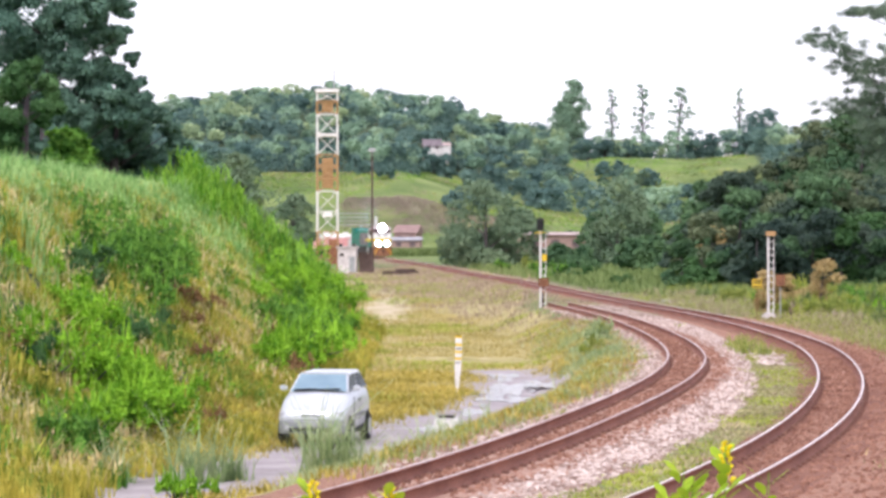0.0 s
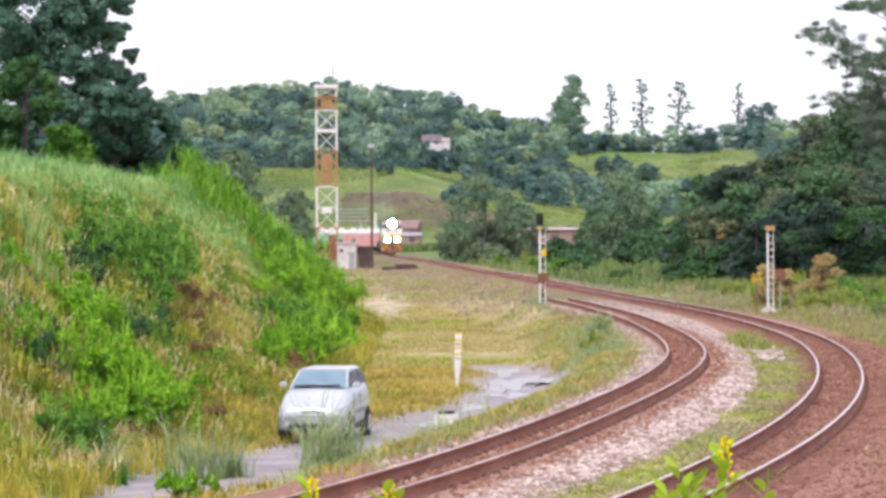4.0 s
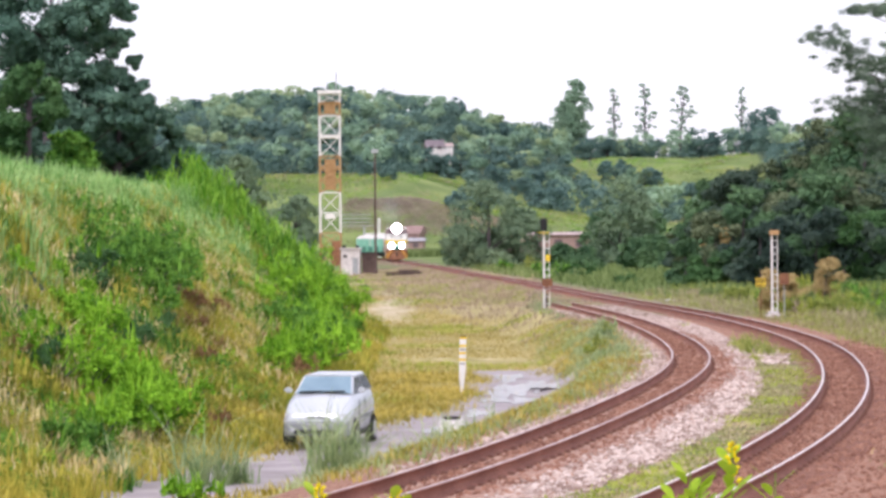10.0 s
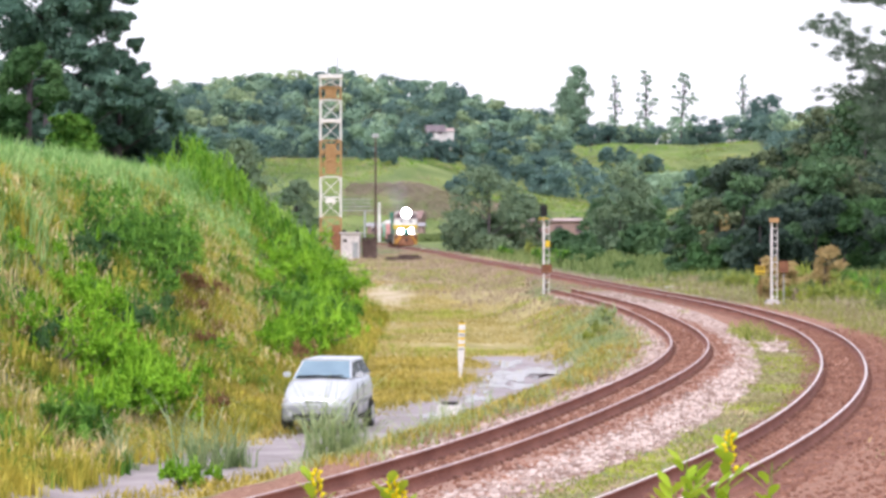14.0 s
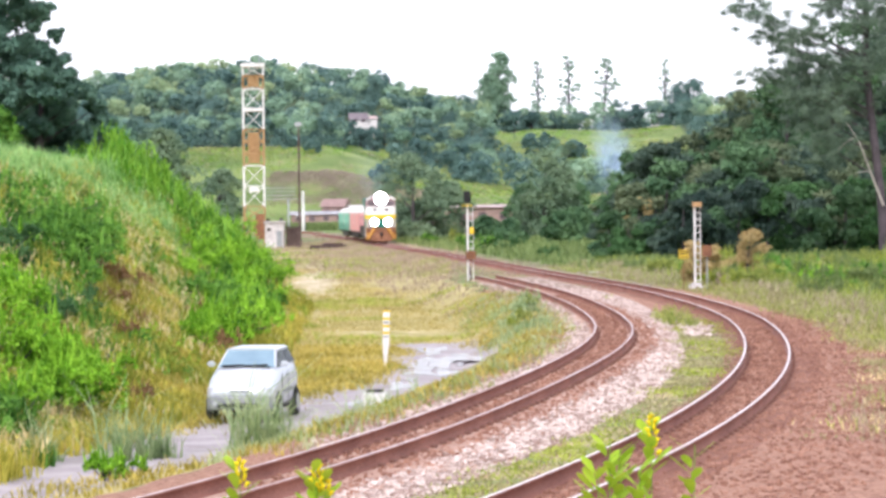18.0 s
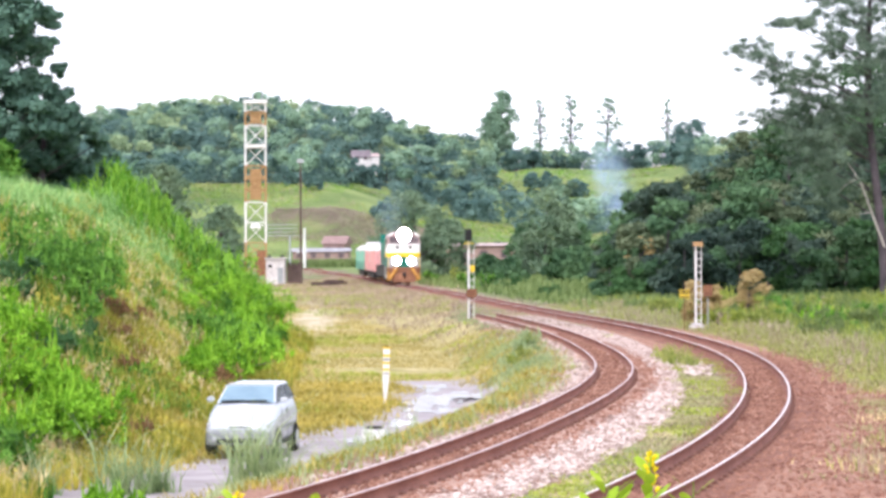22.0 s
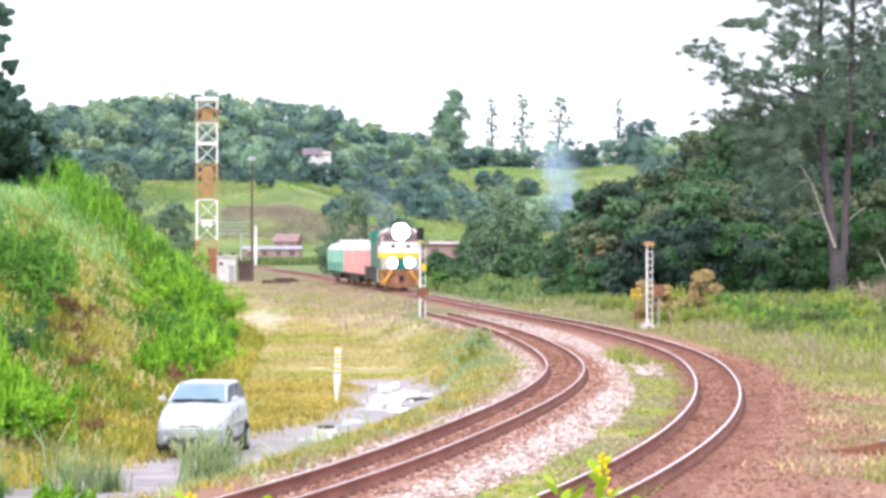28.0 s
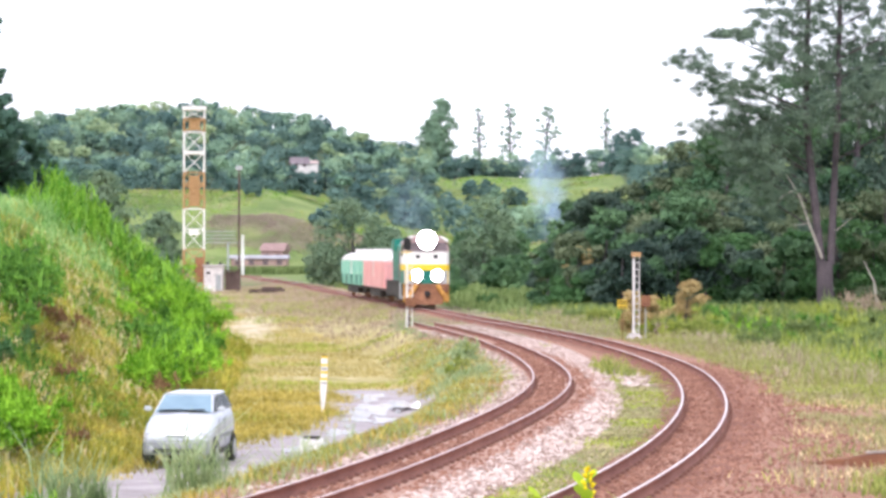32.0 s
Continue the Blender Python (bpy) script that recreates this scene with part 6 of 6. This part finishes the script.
    for u, y, h, r in ((-272, 640, 4.6, 2.2), (-222, 644, 2.6, 1.6), (-262, 648, 5.4, 1.7), (-252, 646, 4.6, 1.5), (-243, 645, 4.8, 1.5), (-234, 648, 4.0, 1.4), (-226, 646, 4.4, 1.5), (-214, 650, 5.6, 1.8), (-200, 652, 6, 1.9), (-330, 590, 2.4, 1.6), (-210, 575, 3.0, 2.2), (-190, 585, 2.6, 2.0), (-130, 590, 3.5, 2.4), (-160, 580, 2.4, 1.6), (-370, 600, 2.2, 1.8), (-60, 600, 3.6, 2.6), (90, 700, 4, 2.6), (140, 690, 3.5, 2.2), (60, 690, 5, 3), (115, 650, 5, 3)):
        tree("tree", u / 5100 * y, y, h, r, "small rounded tree on the hillside pasture", "hazed_dark", rng, 10, 70, 0.35, 0.05, 0.9, group="trees on the pasture", lump=(0.35, 0.6))
    for k in range(34):
        u, y = rng.uniform(20, 300), rng.uniform(598, 690)
        tree("tree", u / 5100 * y, y, rng.uniform(2.2, 4.6), rng.uniform(1.3, 2.4), "small rounded tree on the hillside pasture", ("hazed_dark", "hazed_leaf", "mid_leaf")[k % 3], rng, 12, 90, 0.25, 0.05, 0.9, group="trees on the pasture", lump=(0.35, 0.6))
    for m, n, seed, label in (("verge_dull", 9000, 3, "rough dull grass on the pasture"), ("lime", 3500, 8, "yellow-green grass on the pasture"), ("reed", 4500, 19, "fresh green grass on the pasture"), ("mauve", 2500, 14, "dry weeds on the pasture")):
        X, Y = scatter(rng, n * 2, -80, 45, 532, 745, lambda x, y: ~wooded(x / y * 5100, y) & (wob(x, y, 9, seed) + 0.6 * wob(x, y, 3.1, seed + 1) > 0.1))
        stuff("pasture_grass", tufts(X, Y, 0.3, 0.05, 1.2, rng, 6, 0.7), M[m], label)
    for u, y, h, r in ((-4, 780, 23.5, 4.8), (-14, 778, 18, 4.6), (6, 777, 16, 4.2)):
        tree("tree", u / 5100 * y, y, h, r, "tall full-crowned eucalyptus on the ridge", "hazed_leaf", rng, 110, 130, 0.2, 0.2, 0.9, group="eucalyptus on the ridge", trunk=0.3, lump=(0.18, 0.3))
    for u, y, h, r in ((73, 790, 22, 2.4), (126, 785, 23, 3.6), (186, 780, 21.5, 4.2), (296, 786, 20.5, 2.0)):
        tree("tree", u / 5100 * y, y, h, r, "tall slender open-crowned eucalyptus on the ridge", "hazed_leaf", rng, 44, 75, 0.17, 0.36, 0.7, group="eucalyptus on the ridge", trunk=0.36, lump=(0.13, 0.22), limb=1.3)
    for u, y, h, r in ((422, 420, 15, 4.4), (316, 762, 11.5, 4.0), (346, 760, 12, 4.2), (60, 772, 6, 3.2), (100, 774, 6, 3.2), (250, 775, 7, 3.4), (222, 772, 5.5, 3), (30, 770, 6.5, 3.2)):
        tree("tree", u / 5100 * y, y, h, r, "rounded tree on the ridge, leaves blued for haze", "hazed_dark", rng, 40, 90, 0.24, 0.08, 0.85, group="rounded trees on the ridge", trunk=0.25, lump=(0.26, 0.4))
    # trees on the bank: lumps of the crown by place, height and radius
    names = ("large dense dark tree on top of the bank", "lower spreading dark tree on the bank", "yellow-green leafy tree on the bank", "dark green tree on the bank")
    for x, y, label, leaf, lumps in ((-23.9, 130, names[0], "dark_leaf", ((-25.1, 13.4, 1.6), (-23.1, 14.4, 1.4), (-21.2, 14.0, 1.1), (-24.4, 11.3, 1.3), (-22.6, 12.4, 1.1), (-21.4, 12.6, 0.8), (-21.2, 11.2, 0.9), (-20.3, 10.4, 0.7), (-22.1, 10.3, 0.9), (-20.4, 13.8, 0.6), (-23.6, 9.8, 1.0), (-25.6, 10.3, 1.0), (-24.4, 15.7, 1.5), (-22.1, 15.7, 1.3), (-20.7, 15.3, 0.8), (-27.4, 12.6, 1.8), (-27.4, 14.9, 1.8), (-20.0, 11.6, 0.4), (-20.1, 9.8, 0.5), (-23.6, 12.8, 1.2), (-22.1, 13.5, 1.0), (-24.4, 12.4, 1.0), (-23.3, 11.2, 1.0), (-25.4, 11.9, 1.3), (-20.9, 12.2, 0.6), (-22.3, 11.3, 0.9), (-20.8, 9.7, 0.8), (-24.4, 9.3, 1.0), (-25.9, 14.2, 1.5), (-21.4, 10.3, 0.8), (-20.2, 12.6, 0.4), (-22.8, 13.4, 1.0), (-21.0, 9.0, 0.9), (-22.5, 9.0, 1.0), (-23.8, 8.6, 1.0), (-20.2, 8.9, 0.7), (-19.7, 9.5, 0.6), (-21.8, 8.2, 0.9), (-23.0, 7.8, 0.9))),
                                     (-21.4, 134, names[1], "dark_leaf", ((-22.8, 8.8, 1.0), (-21.6, 9.2, 0.8), (-20.5, 9.1, 0.8), (-19.7, 9.4, 0.6), (-21.3, 8.2, 0.9), (-19.1, 9.0, 0.5), (-22.5, 7.9, 0.9), (-20.0, 8.4, 0.7), (-18.8, 8.4, 0.5), (-23.8, 8.3, 0.9), (-20.4, 9.8, 0.4), (-24.7, 8.2, 0.9), (-25.8, 8.0, 1.0), (-23.2, 7.5, 0.8), (-21.5, 7.5, 0.7), (-20.3, 7.5, 0.6), (-26.8, 8.5, 1.0), (-24.1, 7.6, 0.8))),
                                     (-22.6, 118, names[2], "leaf", ((-22.7, 9.9, 0.7), (-21.8, 9.7, 0.6), (-23.3, 9.4, 0.8), (-21.3, 8.8, 0.6), (-22.2, 8.7, 0.7), (-23.0, 8.2, 0.8), (-22.0, 10.4, 0.4), (-23.5, 7.6, 0.8), (-24.3, 7.6, 0.8))),
                                     (-26.5, 122, names[3], "dark_leaf", ((-25.7, 9.0, 1.2), (-25.0, 8.0, 1.0), (-26.5, 8.0, 1.2), (-27.4, 9.4, 1.4), (-27.2, 11.1, 1.4), (-26.4, 7.0, 1.1), (-25.2, 7.0, 0.9)))):
        lumpy_tree(x, y, label, leaf, lumps, rng)
    for x, y, h, r, m in ((-19.0, 141, 4.6, 2.0, "dark_leaf"), (-17.6, 142, 3.8, 1.6, "dark_leaf"), (-18.6, 135, 3.6, 1.9, "dark_leaf"), (-20.8, 136, 3.8, 2.2, "dark_leaf"), (-23.2, 136, 4.0, 2.4, "dark_leaf"), (-21, 119, 3.0, 1.6, "bank_leaf")):
        tree("tree", x, y, h, r, "small dense tree on top of the bank", m, rng, 30, 260, 0.13, 0.05, group="trees on the bank", lump=(0.24, 0.46))


def build_pine():
    rng = np.random.default_rng(15)
    x, y = 22.6, 168.0
    t = thing("pine_tree", pose(x, y, z_at(x, y) - 0.2), "tall two-stemmed pine with layered dark needle clumps", "tree")
    part("trunk", rods(((0, 0, 0), (-0.1, 0, 3.4), 0.52, 0.46, 12), ((-0.3, 0, 3.2), (-1.2, 0.2, 12), 0.27, 0.2, 10), ((-1.2, 0.2, 12), (-0.9, 0.2, 24), 0.2, 0.06, 8)), M["bark"], t)
    part("trunk", rods(((0.25, 0, 3.2), (0.7, 0.1, 13), 0.24, 0.18, 10), ((0.7, 0.1, 13), (0.9, 0.2, 25), 0.18, 0.06, 8)), M["bark"], t)
    C, R = [], []
    # needle masses: across from the stem, height, half width, half height
    masses = [(-8.0, 15.2, 0.8, 0.4), (-7.0, 14.3, 0.9, 0.55), (-6.2, 13.4, 1.0, 0.6), (-5.4, 12.6, 1.1, 0.8), (-6.0, 16.8, 0.5, 0.15), (-5.2, 16.6, 0.6, 0.18), (-4.6, 13.6, 1.0, 0.6),
              (-6.6, 11.2, 1.1, 0.5), (-5.3, 11.3, 1.4, 0.7), (-3.9, 11.7, 1.5, 0.8), (-2.4, 12.0, 1.5, 0.9), (-1.0, 11.8, 1.5, 0.9), (-5.2, 10.0, 1.2, 0.8), (-3.8, 10.2, 1.5, 0.9), (-4.6, 8.7, 1.1, 0.9), (-3.4, 8.4, 1.2, 1.0), (-4.0, 7.2, 1.0, 0.8), (-2.9, 6.8, 0.9, 0.8), (-2.0, 9.8, 1.4, 0.9),
              (-3.2, 15.4, 1.2, 0.8), (-2.6, 17.2, 1.4, 0.9), (-1.5, 16.2, 1.5, 1.2), (-1.5, 19.0, 1.8, 1.3), (-2.0, 14.4, 1.2, 0.7), (0.2, 14.6, 1.4, 0.9), (0.6, 18.0, 2.0, 1.6), (0.8, 12.6, 1.6, 1.0), (2.6, 12.6, 2.0, 1.4), (3.4, 15.6, 2.0, 1.6), (2.2, 20.2, 2.2, 1.6), (-0.4, 22.0, 2.2, 1.6),
              (5.0, 13.6, 2.0, 1.8), (5.4, 17.5, 2.0, 2.0), (1.2, 24.5, 2.0, 1.4), (2.0, 16.6, 1.6, 1.1), (4.6, 11.4, 1.8, 1.2), (3.8, 18.8, 2.0, 1.6), (-2.6, 20.6, 1.6, 1.2)]
    for k, (mx, mz, mw, mh) in enumerate(masses):
        stem = -1.1 if mx < 0 else 0.8
        depth = rng.uniform(-2.5, 2.5)
        part("limb", rods(((stem, 0.15, max(5.5, mz - abs(mx - stem) * 0.35 - 0.6)), (mx, depth, mz), 0.06, 0.02, 6)), M["bark"], t)
        for j in range(int(16 + 22 * mw * mh ** 0.5)):
            q = rng.normal(0, 0.72, 3)
            c = (mx + q[0] * mw, depth + q[1] * mw, mz + q[2] * mh)
            C.append(c)
            R.append(rng.uniform(0.3, 0.62))
            if j % 9 == 0:
                part("twig", rods(((mx, depth, mz), c, 0.02, 0.008, 4)), M["bark"], t)
    put("crown", soup(leaves(np.array(C), np.array(R) * 0.95, 105, 0.055, rng, 0.6, 0.12, 1.1)), M["needle"], t, "dark needle clumps")
    part("dead_limb", rods(((-0.3, -0.4, 3.6), (-1.0, -0.6, 5.4), 0.09, 0.065), ((-1.0, -0.6, 5.4), (-1.7, -0.7, 7.3), 0.065, 0.05), ((-1.7, -0.7, 7.3), (-2.9, -0.7, 9.2), 0.05, 0.015), ((-1.9, -0.7, 7.6), (-2.6, -0.7, 7.2), 0.035, 0.03), ((-2.6, -0.7, 7.2), (-3.3, -0.7, 6.4), 0.03, 0.012), ((-1.1, -0.6, 5.6), (-2.0, -0.7, 5.5), 0.03, 0.012), ((0.5, -0.4, 5.2), (1.5, -0.6, 6.0), 0.035, 0.012)), M["deadwood"], t, "bare pale dead limbs")
    s = thing("dead_branch", pose(25.0, 166, z_at(25.0, 166)), "bent bare grey branch standing in the grass", "branch")
    part("stem", rods(((0, 0, -0.1), (0.25, 0, 0.8), 0.06), ((0.25, 0, 0.8), (0.1, 0, 2.0), 0.06), ((0.1, 0, 2.0), (-0.5, 0, 3.2), 0.05, 0.02)), M["deadwood"], s)


def build_flowers():
    rng = np.random.default_rng(16)
    # crotalaria near the viewer
    for x, y, h, blooms in ((0.93, 26.0, 1.72, 0), (1.02, 26.1, 1.62, 0), (1.32, 26.2, 1.89, 1), (1.2, 26.0, 1.5, 0), (1.7, 26.1, 1.68, 0), (0.82, 25.8, 1.5, 0), (-2.55, 27.5, 1.36, 1), (-1.85, 28, 1.27, 1), (-1.78, 28.1, 1.18, 1)):
        z = z_at(x, y)
        t = thing("flowering_plant", pose(x, y, z), "upright plant with light leaves and yellow flower spikes", "plant", "flowering plants")
        part("stem", rods(((0, 0, -0.05), (0.03, 0, h), 0.008, 0.004, 6)), M["reed"], t)
        for k in range(10):
            f = 0.62 + 0.36 * k / 10
            a = rng.uniform(0, 6.283)
            L = 0.2 * rng.uniform(0.7, 1.2)
            bm = bmesh.new()
            pts = [(0, -0.008), (0.3, -0.032), (0.65, -0.056), (0.9, -0.036), (1, 0), (0.9, 0.036), (0.65, 0.056), (0.3, 0.032)]
            bm.faces.new([bm.verts.new((math.cos(a) * q * L - math.sin(a) * s, math.sin(a) * q * L + math.cos(a) * s, h * f + q * L * 0.95 - 0.1 * q * q * L)) for q, s in pts])
            part("leaf", bm, M["flower_leaf"], t)
        if blooms:
            for k in range(16):
                f = 0.85 + 0.19 * k / 16
                wide = 0.06 * (1 - 0.65 * k / 16)
                a = k * 2.4
                c = Vector((0.03 * f + wide * math.cos(a), wide * math.sin(a), h * f - 0.01))
                out = Vector((math.cos(a), math.sin(a), 0.25))
                bm = bmesh.new()
                v = [bm.verts.new(c + q) for q in (-out * 0.025, Vector((-out.y, out.x, 0)) * 0.022 + out * 0.01, out * 0.04 + Vector((0, 0, 0.012)), Vector((out.y, -out.x, 0)) * 0.022 + out * 0.01, Vector((0, 0, 0.032)), Vector((0, 0, -0.032)))]
                for p, q in ((0, 1), (1, 2), (2, 3), (3, 0)):
                    bm.faces.new((v[p], v[q], v[4]))
                    bm.faces.new((v[q], v[p], v[5]))
                part("flower", bm, M["flower"], t, "yellow flower")


build_bank()
build_meadow()
build_right_side()
build_woods()
build_pine()
build_flowers()
# ---- puddles ----
def build_puddles():
    m = bpy.data.materials.new("muddy water")
    m.use_nodes = True
    p = m.node_tree.nodes["Principled BSDF"]
    p.inputs["Base Color"].default_value, p.inputs["Roughness"].default_value = (0.36, 0.32, 0.32, 1), 0.15
    rng = np.random.default_rng(21)
    for x, y, rx, ry in ((-0.6, 88.5, 0.5, 1.8), (-2.5, 88, 0.35, 2.2), (-2.4, 84.5, 0.4, 1.4), (-1.0, 91.5, 0.4, 1.6), (-1.9, 90, 0.55, 2.6), (-1.6, 84, 0.3, 1.3), (-2.3, 97, 0.4, 2.2), (-2.2, 86.5, 0.22, 0.8), (-2.7, 78, 0.35, 1.2), (-1.3, 93.5, 0.25, 1.2), (-3.4, 71.5, 0.4, 0.9), (-3.0, 73.6, 0.3, 0.6), (-4.1, 64, 0.3, 0.6), (-2.6, 81, 0.16, 0.5), (-1.2, 88, 0.14, 0.6)):
        n = 48
        a = np.linspace(0, 6.283, n, endpoint=False)
        r = 1 + 0.35 * np.sin(3 * a + rng.uniform(0, 6)) + 0.2 * np.sin(7 * a + rng.uniform(0, 6))
        bm = bmesh.new()
        z = z_at(x, y) + 0.015
        bm.faces.new([bm.verts.new((x + 1.1 * rx * q * math.cos(b), y + 1.15 * ry * q * math.sin(b), z)) for b, q in zip(a, r)])
        tagged(part("puddle", bm, m, None), "shallow muddy puddle on the road reflecting the sky", "puddle", "puddles on the road", kind="")


build_puddles()


# ---- smoke ----
def smoke_material(density):
    m = bpy.data.materials.new("thin smoke")
    m.use_nodes = True
    nt = m.node_tree
    L = nt.links.new
    p = nt.nodes["Principled BSDF"]
    p.inputs["Base Color"].default_value, p.inputs["Roughness"].default_value = (0.5, 0.66, 0.84, 1), 1.0
    p.inputs["Specular IOR Level"].default_value = 0.0
    uv = nt.nodes.new("ShaderNodeUVMap")
    uv.uv_map = "round"
    dist = nt.nodes.new("ShaderNodeVectorMath")
    dist.operation = "LENGTH"
    L(uv.outputs[0], dist.inputs[0])
    fade = nt.nodes.new("ShaderNodeMapRange")
    fade.interpolation_type = "SMOOTHSTEP"
    for k, v in (("From Min", 1.0), ("From Max", 0.1), ("To Min", 0.0), ("To Max", density)):
        fade.inputs[k].default_value = v
    L(dist.outputs["Value"], fade.inputs["Value"])
    co = nt.nodes.new("ShaderNodeTexCoord")
    nz = nt.nodes.new("ShaderNodeTexNoise")
    nz.inputs["Scale"].default_value, nz.inputs["Detail"].default_value = 1.1, 4
    L(co.outputs["Object"], nz.inputs["Vector"])
    lump = nt.nodes.new("ShaderNodeMapRange")
    lump.inputs["From Min"].default_value, lump.inputs["From Max"].default_value = 0.3, 0.7
    L(nz.outputs["Fac"], lump.inputs["Value"])
    k = nt.nodes.new("ShaderNodeMath")
    k.operation = "MULTIPLY"
    L(fade.outputs[0], k.inputs[0])
    L(lump.outputs[0], k.inputs[1])
    L(k.outputs[0], p.inputs["Alpha"])
    return m


def smoke_puff(label, r, seed, mat, group):
    """A soft wisp that keeps its shape while it drifts."""
    rng = np.random.default_rng(seed)
    V, U = [], []
    for a in (rng.uniform(-0.3, 0.3),):
        c, s2 = math.cos(a), math.sin(a)
        w, h = r * rng.uniform(0.8, 1.1), r * rng.uniform(1.2, 1.6)
        V.append([(-w * c, -w * s2, -h), (w * c, w * s2, -h), (w * c, w * s2, h), (-w * c, -w * s2, h)])
        U += [(-1, -1), (1, -1), (1, 1), (-1, 1)]
    me = soup(np.array(V))
    lay = me.uv_layers.new(name="round")
    lay.data.foreach_set("uv", np.array(U, np.float32).ravel())
    return tagged(put("smoke_puff", me, mat), label, "smoke", group)


SMOKE, HAZE = smoke_material(0.42), smoke_material(0.09)
column = [smoke_puff("faint bluish smoke wisp rising from the wood", 1.0 + 0.13 * k, 40 + k, SMOKE, "smoke over the wood") for k in range(9)]
exhaust = [smoke_puff("thin grey exhaust haze above the locomotive", 1.2 + 0.5 * k, 60 + k, HAZE, "locomotive exhaust") for k in range(3)]


# ---- what moves ----
FRONT_T = [0, 1, 2, 3, 6, 9, 12, 13, 14, 14.4, 15, 15.6, 16.2, 16.6, 17, 18, 20, 23, 26, 28.5, 30, 32]
FRONT_Y = [430, 425, 420.5, 416.5, 404, 391.5, 379, 374.5, 370, 366, 350, 329, 310, 301, 295, 284, 267, 250, 231, 212.5, 202, 186]


def FRONT(t):
    return np.interp(t, FRONT_T, FRONT_Y)


def train_row(t, back, length):
    """Pose of a vehicle that starts back metres behind the train's nose, set on the track by two points."""
    y0 = float(FRONT(t))
    def at(b):
        y = y0
        while b > 0:
            d = min(1.0, b)
            y += d / math.hypot(1.0, float(outer(y + 0.5) - outer(y - 0.5)))
            b -= d
        return Vector((float(outer(y)), y, 0))
    a, b = at(back + length * 0.2), at(back + length * 0.8)
    d = (b - a).normalized()
    o = a - d * length * 0.2
    return t, Matrix.Translation(o) @ Matrix.Rotation(math.atan2(-d.x, d.y), 4, "Z")


def motions():
    for ob, back, length in ((loco, 0, 14.6), (coach_pink, 18.2, 18.5), (coach_mint, 37.6, 18.5)):
        walk(ob, [train_row(t * 0.5, back, length) for t in range(65)])
    for k, ob in enumerate(column):
        rows = []
        for t in (0, 12.0, 13.5, 15, 16.5, 20, 24, 28, 32):
            rise = sm(12.0 + 0.2 * k, 17.0 + 0.3 * k, t)
            z = 1.8 + rise * (1.9 + 0.78 * k) + 0.03 * max(0, t - 17)
            rows.append((t, pose(10.3 - 0.15 * z + 0.6 * math.sin(k * 2.3) * z / 7 - 0.012 * max(0, t - 17) * k / 4, 226 + 0.3 * k, z)))
        walk(ob, rows)
    for k, ob in enumerate(exhaust):
        rows = []
        for t in range(33):
            m = train_row(t, 5.5, 1.0)[1]
            rows.append((t, pose(m.translation.x - 0.3 - 0.4 * k + 0.15 * math.sin(t * 0.8 + k), m.translation.y + 0.5 * k, 5.2 + 1.1 * k + 0.15 * math.sin(t * 0.6 + 2 * k))))
        walk(ob, rows)


motions()
